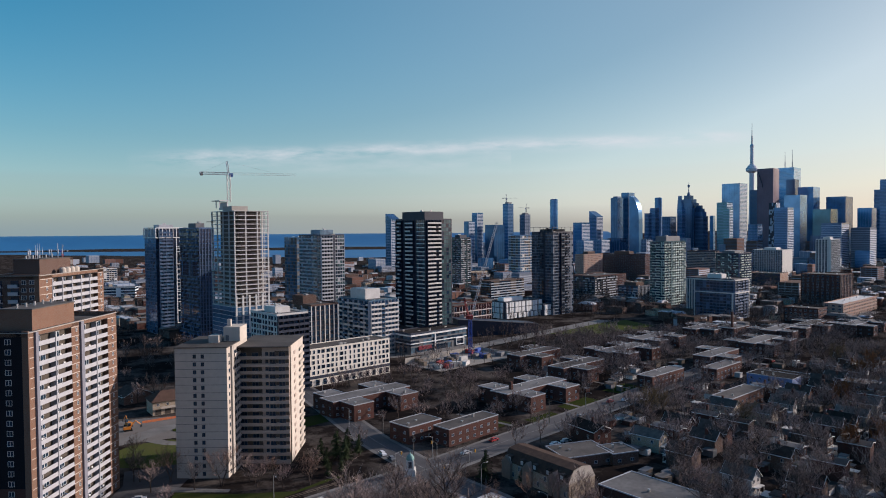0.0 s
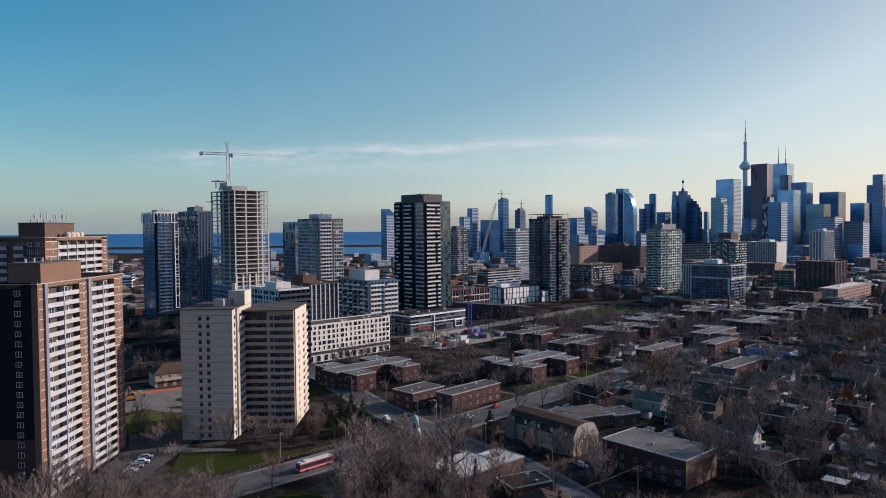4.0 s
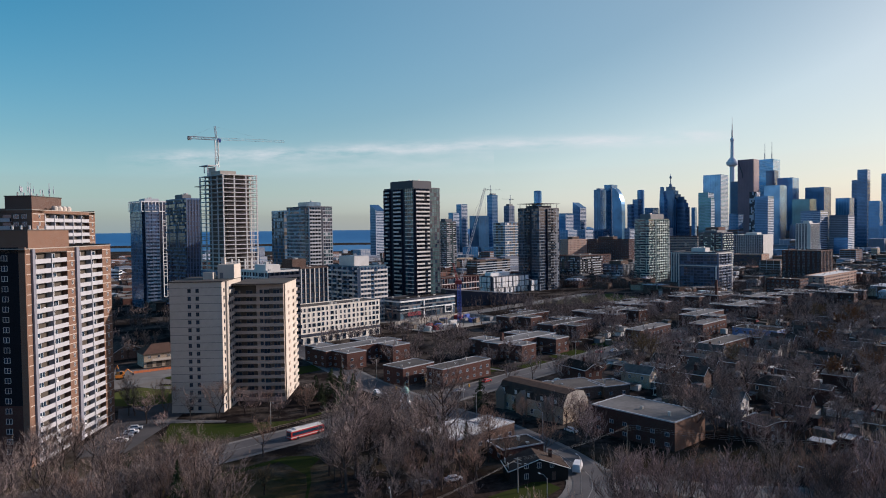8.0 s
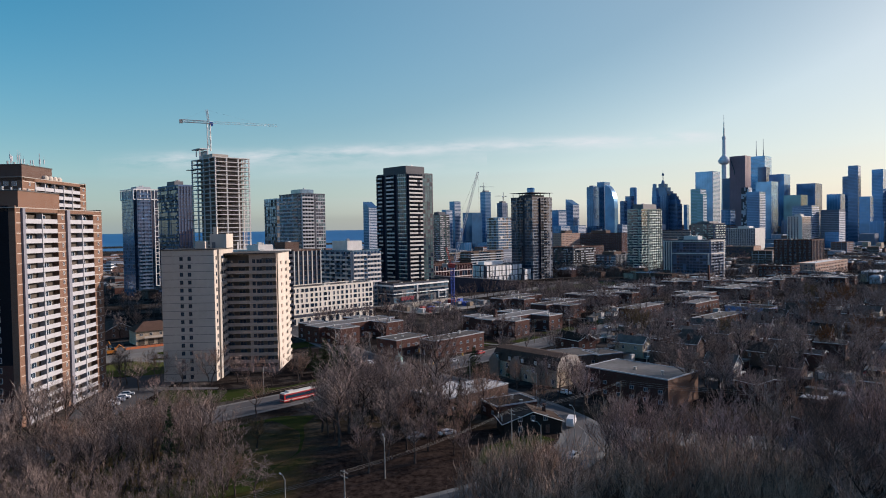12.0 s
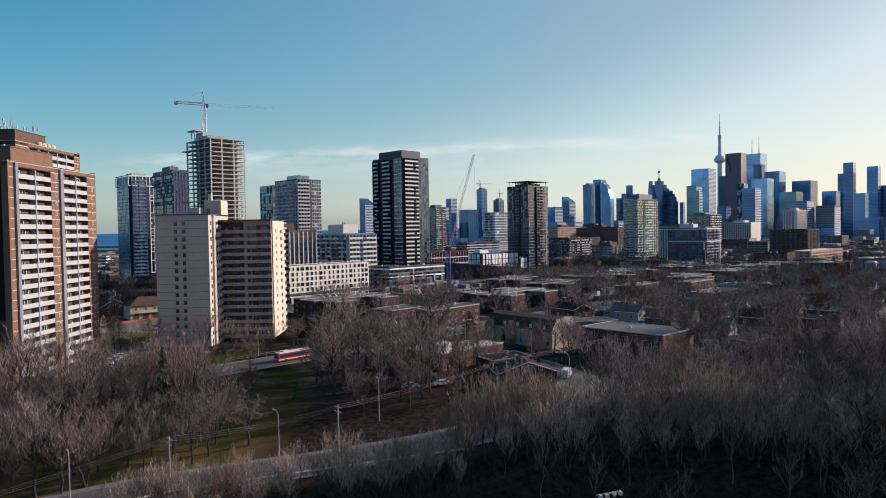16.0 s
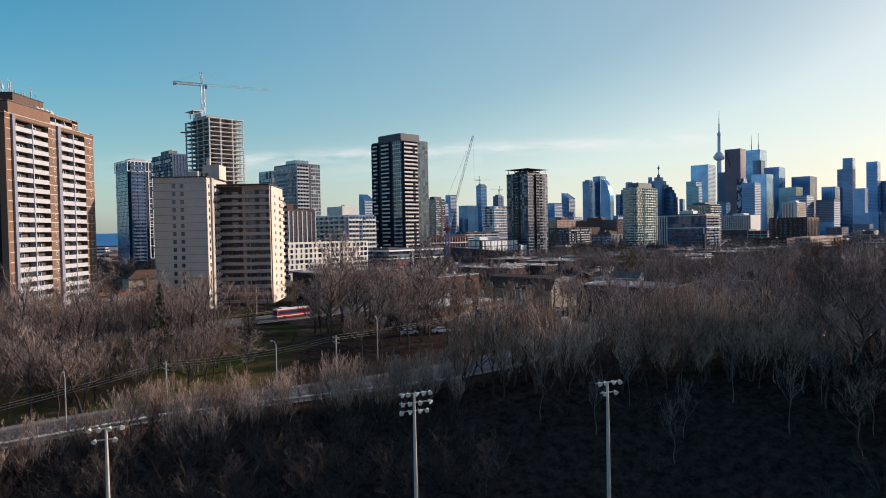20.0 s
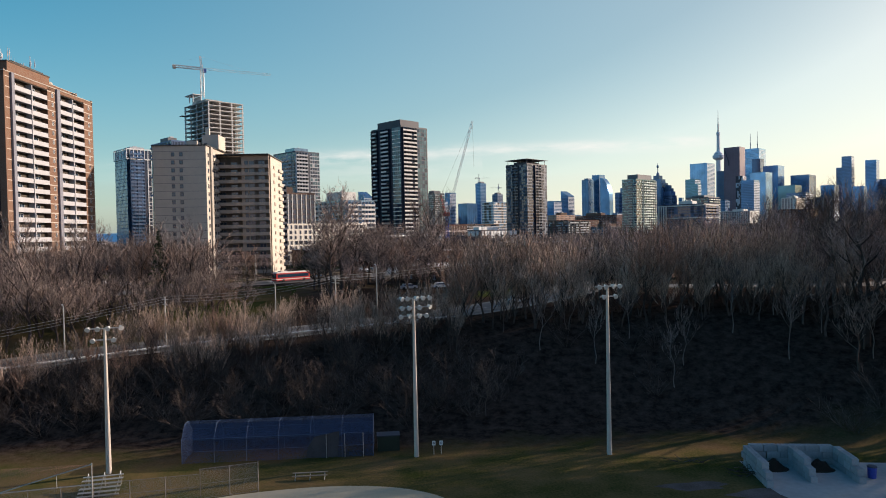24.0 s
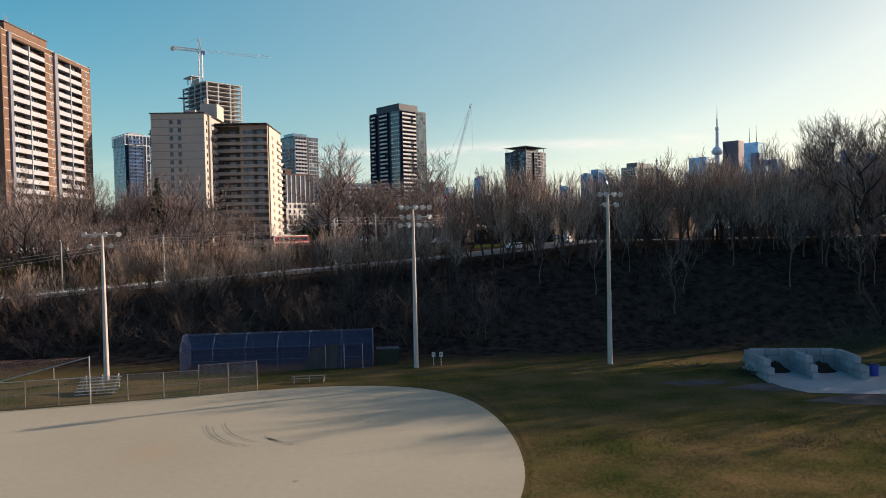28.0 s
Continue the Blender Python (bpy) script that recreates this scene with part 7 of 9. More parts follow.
KINDS = {
    "brush": [tree_meshes("brush", 10.5, 4.4, 1.15, 0.13, 13, 5, 5, seed=s, clear=0.2, fine=1.05, brush=0.35, kids=2, stray=0.75, stems=(1, 2, 3, 2)[s % 4], twig=M_twig2 if s == 15 else M_brush) for s in (14, 15, 16, 19)],
    "grand": [tree_meshes("grand", 15, 6.2, 0.75, 0.40, 13, 7, 7, seed=s, droop=0.18, fine=1.25, kids=2) for s in (17, 18)],
    "broad": [tree_meshes("broad", 13, 6.0, 0.6, 0.30, 10, 6, 6, seed=s, fine=1.2, kids=2, twig=M_twig if s % 2 else M_twig2, stems=2 if s == 2 else 1) for s in (1, 2, 3, 10)],
    "tall": [tree_meshes("tall", 17, 6.0, 0.9, 0.34, 10, 6, 6, seed=s, fine=1.2, kids=2, stems=2 if s == 11 else 1) for s in (4, 5, 11)],
    "slender": [tree_meshes("slender", 8.5, 3.3, 0.7, 0.08, 11, 5, 5, seed=s, clear=0.2, fine=0.85, kids=2, brush=0.1, twig=M_pale, stems=2 if s == 7 else 1) for s in (6, 7, 8)],
    "weeping": [tree_meshes("weeping", 14, 5.6, 0.7, 0.36, 10, 6, 7, seed=9, droop=0.55, fine=1.2, kids=2)],
    "birch": [tree_meshes("birch", 11, 2.6, 1.2, 0.075, 10, 4, 4, seed=s, clear=0.3, fine=0.9, kids=2, twig=M_twigd, bark=mat("pale_birch_bark", (0.22, 0.19, 0.172), (0.08, 0.07, 0.064), 1.5, 0.9)) for s in (81, 82)],
    "round": [tree_meshes("round", 10.5, 4.9, 0.7, 0.2, 11, 6, 6, seed=s, clear=0.27, fine=1.3, kids=1, brush=0.12, twig=M_ash, stems=1 + (s == 97)) for s in (95, 96, 97, 98)],
    "rust": [tree_meshes("rust", 13, 6.4, 0.55, 0.34, 11, 7, 7, seed=s, fine=1.6, kids=2, twig=M_rust) for s in (91, 92)],
    "olive": [tree_meshes("olive", 12, 6.0, 0.6, 0.32, 11, 7, 7, seed=s, fine=1.6, kids=2, twig=M_olive) for s in (93, 94)],
    "crown": [tree_meshes("crown", 23, 7.2, 0.5, 0.42, 13, 9, 8, seed=s, clear=0.45, fine=1.0, kids=3, twig=M_dusky) for s in (31, 32)],
    "conifer": [conifer_meshes(14, 2.6, 12), conifer_meshes(10, 2.6, 13)],
}
TREE_LABEL = {"crown": "great bare tree with a fine rounded crown", "brush": "bare tree with dense upright brown twigs", "grand": "large bare tree with a dense pale crown", "broad": "bare spreading tree with fine brown twigs", "tall": "tall bare tree with rising limbs", "slender": "slender bare sapling on the bank", "weeping": "bare weeping tree with hanging twigs", "birch": "slim pale-barked birch on the dark bank", "round": "bare tree with a round ash-grey crown", "rust": "broad tree still holding rust-brown leaves", "olive": "dense tree with olive-brown buds", "conifer": "dark green conifer with drooping boughs"}


def plant(kind, x, y, scale=1.0, variant=None, wide=1.0):
    trunk, crown = KINDS[kind][random.randrange(len(KINDS[kind])) if variant is None else variant]
    ob = thing("tree", TREE_LABEL[kind], "tree", (x, y, height(x, y)), random.uniform(0, 360), "trees", mesh=None)
    ob.scale = (scale * wide, scale * wide, scale)
    part("trunk", trunk, ob)
    part("crown", crown, ob)
    return ob


def off_road(x, y, extra=0.0):
    for pts, w in ((MAIN_ROAD, 9.5), (CROSS_ROAD, 8.0), (BANK_ROAD, 5.2), (SIDE_ROAD, 5.0)):
        for a, b in zip(pts, pts[1:]):
            dx, dy = b[0] - a[0], b[1] - a[1]
            k = min(1, max(0, ((x - a[0]) * dx + (y - a[1]) * dy) / (dx * dx + dy * dy)))
            if math.hypot(x - a[0] - k * dx, y - a[1] - k * dy) < w + extra:
                return False
    return True


def clear_of(x, y, pad=0.0):
    return all(math.hypot(x - tx, y - ty) > r * 0.85 + pad for tx, ty, r in TAKEN)


random.seed(31)
# the trees along the top of the bank, and saplings below them
spots = []
tries = 0
while len(spots) < 78 and tries < 8000:
    tries += 1
    x = random.uniform(-106, 60)
    y = crest_y(x) + (random.uniform(-12, -4.5) if x < -25 else random.uniform(-10, -2) if x < 10 else random.uniform(-9, 2.0))
    if not off_road(x, y, -1.2) or any(math.hypot(x - a, y - b) < 3.0 for a, b in spots):
        continue
    spots.append((x, y))
    plant("brush", x, y, random.uniform(0.55, 0.8) if x < -2 else random.uniform(1.0, 1.3), wide=random.uniform(0.9, 1.25))
tries = 0
while len(spots) < 98 and tries < 8000:
    tries += 1
    x = random.uniform(-100, 62)
    y = random.uniform(toe_y(x) + 3, crest_y(x) - 7)
    if x > 6 or any(math.hypot(x - a, y - b) < 3.5 for a, b in spots):
        continue
    spots.append((x, y))
    plant("slender", x, y, random.uniform(0.6, 0.95))
for x, y in ((24, 104), (31, 109), (37, 101), (41, 112), (47, 106), (52, 98), (56, 110), (60, 103), (66, 108), (28, 115), (45, 116), (34, 97), (16, 108), (63, 95), (50, 114)):
    plant("birch", x, y, random.uniform(0.8, 1.15))
    spots.append((x, y))
# the taller trees behind it, on the side of the houses
for k in range(72):
    for _ in range(40):
        x, y = random.uniform(30, 150), random.uniform(112, 215)
        if off_road(x, y, 0.5) and clear_of(x, y, 1) and not (44 < x < 84 and 158 < y < 192) and all(math.hypot(x - a, y - b) > 4.2 for a, b in spots):
            break
    else:
        continue
    spots.append((x, y))
    kind = random.choice(("round", "tall", "round", "round", "brush") if y < 145 else ("broad", "round", "round", "tall", "round"))
    plant(kind, x, y, random.uniform(1.05, 1.32) * (0.72 if kind == "tall" else 0.85 if kind == "broad" else 1.0) * (1.0 + 0.3 * smooth(48, 76, x) if y < 145 else 0.8))
for x, y, sc in ((66, 88, 1.0), (70, 82, 0.95), (74, 90, 1.05), (78, 80, 1.0), (82, 92, 1.0), (86, 84, 1.05), (72, 98, 1.0), (64, 98, 0.9), (90, 76, 1.0), (95, 86, 1.0), (80, 104, 1.0), (68, 76, 0.85), (62, 84, 0.8), (100, 94, 1.0), (76, 74, 0.9)):
    plant("tall", x, y, sc * 1.3, wide=1.25)
plant("crown", 65, 107, 0.92, 0)
plant("crown", 84, 116, 0.95, 1)
plant("crown", 72, 124, 0.8, 1)
plant("tall", 96, 133, 1.1, 1, 1.2)
# lawn trees
for x, y, s, kind in ((-78, 141, 0.95, "broad"), (-70, 150, 1.0, "broad"), (-88, 148, 1.0, "tall"), (-63, 146, 0.95, "broad"), (-53, 148, 0.95, "tall"), (-96, 142, 1.05, "broad"),
                      (-82, 160, 0.9, "broad"), (-100, 155, 1.0, "broad"), (-72, 165, 0.8, "broad"), (-60, 160, 0.95, "broad"), (-43, 138, 0.6, "broad"), (-38, 134, 0.7, "weeping"), (-51, 190, 0.75, "broad"), (-90, 128, 0.95, "tall"),
                      (-75, 128, 0.8, "broad"), (-66, 131, 0.8, "slender"), (-104, 130, 0.9, "broad"), (-112, 146, 0.9, "tall"), (-23, 172, 1.55, "grand"), (-18, 182, 1.05, "grand"), (0.5, 189, 1.5, "grand"), (-10, 176, 1.05, "grand"), (-2, 170, 0.95, "grand"),
                      (-14, 196, 1.05, "grand"), (-6, 188, 0.85, "broad"), (-22, 192, 0.9, "grand"), (-16, 208, 1.0, "grand"), (4, 176, 0.9, "tall"), (12, 182, 0.95, "broad"), (-30, 182, 0.7, "broad"), (28, 184, 0.75, "broad"), (6, 160, 0.8, "broad"),
                      (44, 212, 0.8, "broad"), (-98, 226, 0.75, "broad"), (-84, 228, 0.7, "broad"), (-106, 236, 0.8, "broad"), (-68, 236, 0.7, "broad"), (-60, 238, 0.6, "broad"), (-47, 243, 0.6, "broad"), (-152, 338, 0.9, "broad"), (-147, 350, 1.0, "broad"), (-118, 258, 0.7, "broad")):
    plant(kind, x, y, s)
for x, y, sc, kind in ((-8, 158, 0.85, "broad"), (-1, 162, 0.8, "broad"), (3, 154, 0.6, "broad"), (-12, 165, 0.9, "broad"), (-20, 160, 0.7, "broad"), (-26, 166, 0.8, "grand"), (8, 170, 0.8, "grand"), (-5, 196, 0.9, "grand"), (-26, 200, 0.8, "broad"), (12, 192, 0.7, "broad"),
                       (-32, 196, 0.75, "grand"), (-8, 204, 0.85, "grand"), (2, 214, 0.8, "broad"), (-12, 152, 0.55, "broad"), (-17, 190, 0.95, "grand"), (14, 205, 0.7, "broad"), (26, 214, 0.7, "broad"), (-16, 146, 0.6, "broad"), (-6, 150, 0.7, "grand"), (-30, 174, 0.75, "grand"), (16, 176, 0.7, "broad")):
    if off_road(x, y, 0):
        plant(kind, x, y, sc)
for x, y, sc in ((74, 196, 1.1), (88, 206, 1.0), (102, 198, 1.15), (118, 214, 1.1), (96, 226, 1.0), (132, 204, 1.05), (146, 222, 1.15), (84, 238, 0.9), (112, 242, 1.0), (134, 246, 1.0), (158, 240, 1.1), (76, 216, 0.85)):
    plant("grand", x, y, sc)
for x, y, sc, kind in ((157, 243, 1.15, "rust"), (168, 250, 1.0, "rust"), (150, 253, 0.9, "rust"), (238, 382, 1.1, "rust"), (184, 316, 1.0, "rust"), (228, 376, 0.9, "rust"), (92, 305, 1.15, "olive"), (99, 311, 0.9, "olive"), (240, 418, 1.0, "olive"), (128, 290, 0.9, "olive"), (-44, 162, 0.5, "olive")):
    plant(kind, x, y, sc)
plant("conifer", 6.1, 180.9, 0.85, 0)
for x, y, sc, kind in ((-24.4, 161.7, 1.15, "grand"), (-19.9, 176, 1.0, "grand"), (-13, 158, 0.9, "grand"), (-4.2, 166.7, 1.0, "tall"), (-9, 173, 0.85, "round"), (-18, 152, 0.7, "round"), (1, 172, 0.9, "round"), (-3, 157, 0.7, "round"), (5, 152, 0.6, "round"), (-28, 170, 0.8, "round")):
    plant(kind, x, y, sc)
for x, y, sc, kind in ((-95, 235, 0.85, "broad"), (-76, 231.5, 0.95, "broad"), (-108, 236, 0.6, "tall"), (-64, 231, 0.8, "round"), (-55, 230, 0.7, "round"), (-88, 214, 0.6, "round"), (-46, 232, 0.75, "broad"), (-122, 246, 0.5, "round")):
    plant(kind, x, y, sc)
for x, y, sc in ((-69.8, 176.2, 0.75), (-83, 178, 0.6), (-36.8, 243.8, 0.75), (-41, 240, 0.6)):
    plant("conifer", x, y, sc, 1, 1.1)
plant("conifer", -57.5, 142.5, 1.2, 0)
plant("conifer", -2, 181, 0.95, 0)
plant("conifer", -74, 157, 0.7, 1)
for x, y, s in ((-46, 253, 1.0), (-41, 259, 1.15), (-37, 256, 1.0), (-43, 248, 0.8), (-38, 266, 1.0), (-33, 262, 0.85), (14, 233, 1.15), (62, 470, 0.9), (26, 232, 0.5)):
    plant("conifer", x, y, s, 1, 1.3)
# among the houses, and the far woods, as one mass each
far_tree = [tree_meshes("far_tree", 11.5, 6.0, 0.6, 0.26, 8, 5, 5, seed=s, fine=3.2, kids=1, brush=0.2, twig=M_twigd, far=True) for s in (41, 42, 43, 44)]


def wood(name, label, count, pick, twig, models=None):
    V0, F0, M0 = [], [], []
    for _ in range(count):
        p = pick()
        if p is None:
            continue
        x, y, s = p
        z, a = height(x, y), random.uniform(0, 6.28)
        c, sn = math.cos(a) * s, math.sin(a) * s
        for mi, me in enumerate(random.choice(models or far_tree)):
            i = len(V0)
            V0.extend((x + v.co.x * c - v.co.y * sn, y + v.co.x * sn + v.co.y * c, z + v.co.z * s) for v in me.vertices)
            for f in me.polygons:
                F0.append(tuple(i + q for q in f.vertices))
                M0.append(mi)
    B = Boxes()
    B.v, B.f, B.m = V0, F0, M0
    thing(name, label, "trees", kind="stuff", mesh=B.mesh(name, M_bark, twig))


def near_pick():
    for _ in range(20):
        x, y = random.uniform(70, 340), random.uniform(190, 420)
        if off_road(x, y, 0) and clear_of(x, y, 0.5) and y < 245 + x * 1.05:
            return x, y, random.uniform(0.6, 1.0)


def far_pick():
    d = random.uniform(420, 1500)
    x = random.uniform(-0.62, 0.74) * d
    if (90 < x < 200 and 540 < d < 650) or any(math.hypot(x - fx, d - fy) < fr + 3 for fx, fy, fr in FOOT):
        return None
    return x, d, random.uniform(0.6, 1.05)


def mid_pick():
    for _ in range(20):
        x, y = random.uniform(-330, -30), random.uniform(285, 520)
        if off_road(x, y, 1) and clear_of(x, y, 1) and not (x > -100 and y > 340):
            return x, y, random.uniform(0.5, 0.9)


def yard_pick():
    for _ in range(30):
        x, y = random.uniform(-60, 300), random.uniform(262, 560)
        if off_road(x, y, 1) and clear_of(x, y, 1) and not (-165 < x < -36 and y < 322) and not (-130 < x < 60 and y > 400):
            return x, y, random.uniform(0.5, 0.9)


wood("yard_trees", "bare trees between the blocks", 560, yard_pick, M_twigd)
wood("lot_trees", "bare trees beyond the towers", 70, mid_pick, M_twigd)
wood("street_trees", "bare trees among the houses", 190, near_pick, M_twigd)
DISTANT = [tree_meshes("distant_tree", 11, 5.5, 0.6, 0.24, 5, 3, 3, seed=s, fine=6.0, kids=0, brush=0.2, twig=M_twigd, far=True) for s in (71, 72)]
wood("far_trees", "distant bare street trees", 3000, far_pick, M_twigd, DISTANT)


def town_pick():
    for _ in range(20):
        x, y = random.uniform(120, 620), random.uniform(560, 950)
        if off_road(x, y, 0) and x < y * 0.72 and not (90 < x < 200 and 540 < y < 650):
            return x, y, random.uniform(0.6, 1.1)


wood("park_trees", "bare trees round the mid-rise blocks", 900, town_pick, M_twigd, DISTANT)


def bank_pick():
    for _ in range(30):
        x = random.uniform(-112, 66)
        y = crest_y(x) + (random.uniform(-13, -4.5) if x < -25 else random.uniform(-11, -2.5) if x < 10 else random.uniform(-9, 2.5))
        if off_road(x, y, -1.2) and (x > 10 or random.random() < 0.55):
            return x, y, random.uniform(0.55, 0.8) if x < 10 else random.uniform(0.65, 1.0)


def row_pick():
    for _ in range(30):
        x, y = random.uniform(36, 100 if random.random() < 0.6 else 155), random.uniform(106, 146)
        if off_road(x, y, 0.2) and clear_of(x, y) and all(math.hypot(x - a, y - b) > 4.6 for a, b in spots):
            spots.append((x, y))
            return x, y, random.uniform(0.95, 1.3)


def hill_pick():
    for _ in range(30):
        x, y = random.uniform(58, 135), random.uniform(58, 122)
        if y > toe_y(x) + 4 and y > 74 - 0.25 * (x - 62):
            return x, y, random.uniform(1.0, 1.3) if x > 74 and y < 97 else random.uniform(0.5, 0.7)


def grove_pick():
    for _ in range(60):
        x, y = random.uniform(-112, -44), random.uniform(112, 186)
        if off_road(x, y, 0.8) and all(math.hypot(x - a, y - b) > 3.7 for a, b in spots) and not (x > -58 and y > 150):
            spots.append((x, y))
            return x, y, random.uniform(0.66, 1.0)


wood("grove_trees", "dense grove of bare trees below the towers", 125, grove_pick, M_twig, KINDS["round"] + KINDS["broad"][:2] + KINDS["tall"][:1])
wood("hill_trees", "bare trees on the rising bank", 85, hill_pick, M_twig, [tree_meshes("hill_tree", 15, 5.8, 0.8, 0.28, 9, 5, 5, seed=s, fine=1.0, kids=2, twig=M_twigd, far=True) for s in (61, 62)])
wood("bank_trees", "dense bare trees along the top of the bank", 75, bank_pick, M_brush, KINDS["brush"])
wood("roadside_trees", "bare trees crowding round the side street", 46, row_pick, M_ash, KINDS["round"])


def slope_pick():
    for _ in range(30):
        x = random.uniform(-112, 70)
        y = random.uniform(toe_y(x) + 2.5, crest_y(x) - 3)
        if random.random() < (1.0 if x < 4 else 0.12):
            return x, y, random.uniform(0.6, 1.15)


SHRUB = [shrub_meshes(s) for s in (51, 52, 53, 54)]
wood("bank_shrubs", "thin bare shrubs over the dark bank", 250, slope_pick, M_pale, SHRUB)


# ---- the ball field ----
def infield():
    pts = [(-60, 60.0), (-44, 63.4), (-27, 67.2), (-20.5, 69.2), (-13, 70.2), (-5.5, 69.0), (0.0, 64.5), (2.9, 55), (3.2, 44), (1.4, 36), (-4, 22), (-16, 10), (-34, 4), (-60, 2)]
    for _ in range(3):
        pts = [tuple(a[c] * (1 - q) + b[c] * q for c in (0, 1)) for a, b in zip(pts, pts[1:] + pts[:1]) for q in (0.25, 0.75)]
    pts = [(x, y, 0.03) for x, y in pts]
    thing("infield", "smooth tan clay baseball infield", "ball field", kind="structure", mesh=Boxes().face(pts[::-1]).mesh("infield", M_sand))


infield()


M_pole = mat("weathered_steel_pole", (0.56, 0.50, 0.44), (0.44, 0.39, 0.34), 0.5, 0.6, 0.2)


def light_pole(label, x, y, top, rows):
    """A tapered steel floodlight pole with crossarms of bell-shaped lamps."""
    ob = thing("floodlight_pole", label, "floodlight pole", (x, y, 0), 20, "floodlight poles")
    part("pole", Boxes().lathe(((0.32, -0.3), (0.30, 0.5), (0.15, top)), 10).mesh("pole", M_pole), ob)
    lamp = Boxes().lathe(((0.09, 0.0), (0.12, 0.12), (0.26, 0.42), (0.30, 0.52), (0.28, 0.53)), 10).mesh("lamp", M_white)
    for i, (dz, offs) in enumerate(rows):
        w = max(offs) - min(offs)
        arm = part("crossarm", Boxes().box(0, 0, 0, w + 0.4, 0.12, 0.12).mesh("crossarm", M_metal), ob, (0, 0, top - dz))
        for o in offs:
            lp = part("lamp", lamp, arm, (o, -0.25, 0.25))
            lp.rotation_euler = (radians(115), 0, radians(random.uniform(-30, 30)))
    return ob


random.seed(51)
light_pole("pale steel floodlight pole with six lamps", -39.6, 76.5, 16.6, ((0.0, (-1.6, -0.7, 0.5, 1.6)), (1.3, (-1.1, 0.9))))
light_pole("pale steel floodlight pole with three rows of lamps", -4.4, 79.0, 18.9, ((-0.1, (-1.8, -0.9, 0.0, 0.9, 1.8)), (1.0, (-1.7, -0.8, 0.6, 1.7)), (2.0, (-1.8, -0.9, 0.4, 1.6))))
light_pole("pale steel floodlight pole with two rows of lamps", 18.6, 77.5, 20.0, ((0.0, (-1.4, -0.6, 0.4, 1.5)), (1.2, (-0.9, 0.8))))


def mesh_net(name, col, period, thick):
    """See-through netting: threads, with gaps between."""
    m = bpy.data.materials.new(name)
    m.use_nodes = True
    n, l = m.node_tree.nodes, m.node_tree.links
    b, out = n["Principled BSDF"], n["Material Output"]
    b.inputs["Base Color"].default_value, b.inputs["Roughness"].default_value = (*col, 1), 0.6
    tr, mx, tc = n.new("ShaderNodeBsdfTransparent"), n.new("ShaderNodeMixShader"), n.new("ShaderNodeTexCoord")
    sep = n.new("ShaderNodeSeparateXYZ")
    l.new(tc.outputs["Object"], sep.inputs[0])
    vals = []
    for s in (1, -1):
        a, f, g2 = n.new("ShaderNodeMath"), n.new("ShaderNodeMath"), n.new("ShaderNodeMath")
        a.operation, f.operation, g2.operation = "MULTIPLY_ADD", "PINGPONG", "LESS_THAN"
        l.new(sep.outputs["Z"], a.inputs[0])
        a.inputs[1].default_value = s
        x = n.new("ShaderNodeMath")
        l.new(sep.outputs["X"], x.inputs[0])
        l.new(sep.outputs["Y"], x.inputs[1])
        l.new(x.outputs[0], a.inputs[2])
        l.new(a.outputs[0], f.inputs[0])
        f.inputs[1].default_value = period
        l.new(f.outputs[0], g2.inputs[0])
        g2.inputs[1].default_value = thick
        vals.append(g2)
    mxm = n.new("ShaderNodeMath")
    mxm.operation = "MAXIMUM"
    l.new(vals[0].outputs[0], mxm.inputs[0])
    l.new(vals[1].outputs[0], mxm.inputs[1])
    l.new(mxm.outputs[0], mx.inputs["Fac"])
    l.new(tr.outputs[0], mx.inputs[1])
    l.new(b.outputs[0], mx.inputs[2])
    l.new(mx.outputs[0], out.inputs["Surface"])
    return m


M_pipe = mat("dull_galvanised_pipe", (0.30, 0.265, 0.25), (0.20, 0.175, 0.165), 0.8, 0.5, 0.4)
M_link = mesh_net("chain_link", (0.21, 0.195, 0.185), 0.05, 0.006)
M_net = mesh_net("blue_netting", (0.014, 0.036, 0.095), 0.05, 0.014)


def fence(label, pts, h, material=M_link, step=3.0, rail=True, z=0.0):
    """A chain-link fence: posts, rails and mesh."""
    ob = thing("chain_fence", label, "fence", (pts[0][0], pts[0][1], z))
    post = Boxes().lathe(((0.04, -0.3), (0.04, h + 0.06)), 6).mesh("post", M_pipe)
    for (x0, y0), (x1, y1) in zip(pts, pts[1:]):
        L = math.dist((x0, y0), (x1, y1))
        n = max(1, round(L / step))
        a = math.degrees(math.atan2(y1 - y0, x1 - x0))
        for k in range(n + 1):
            q = k / n
            part("post", post, ob, (x0 + (x1 - x0) * q - pts[0][0], y0 + (y1 - y0) * q - pts[0][1], 0))
        o = (x0 - pts[0][0], y0 - pts[0][1], 0)
        B = Boxes()
        for zz in ((h, h * 0.5, 0.08) if rail else (h,)):
            B.bar((0, 0, zz), (L, 0, zz), 0.024, sides=5)
        part("rail", B.mesh("rail", M_pipe), ob, o, a)
        part("netting", Boxes().face(((0, 0.01, 0.05), (L, 0.01, 0.05), (L, 0.01, h), (0, 0.01, h))).mesh("netting", material), ob, o, a)
    return ob


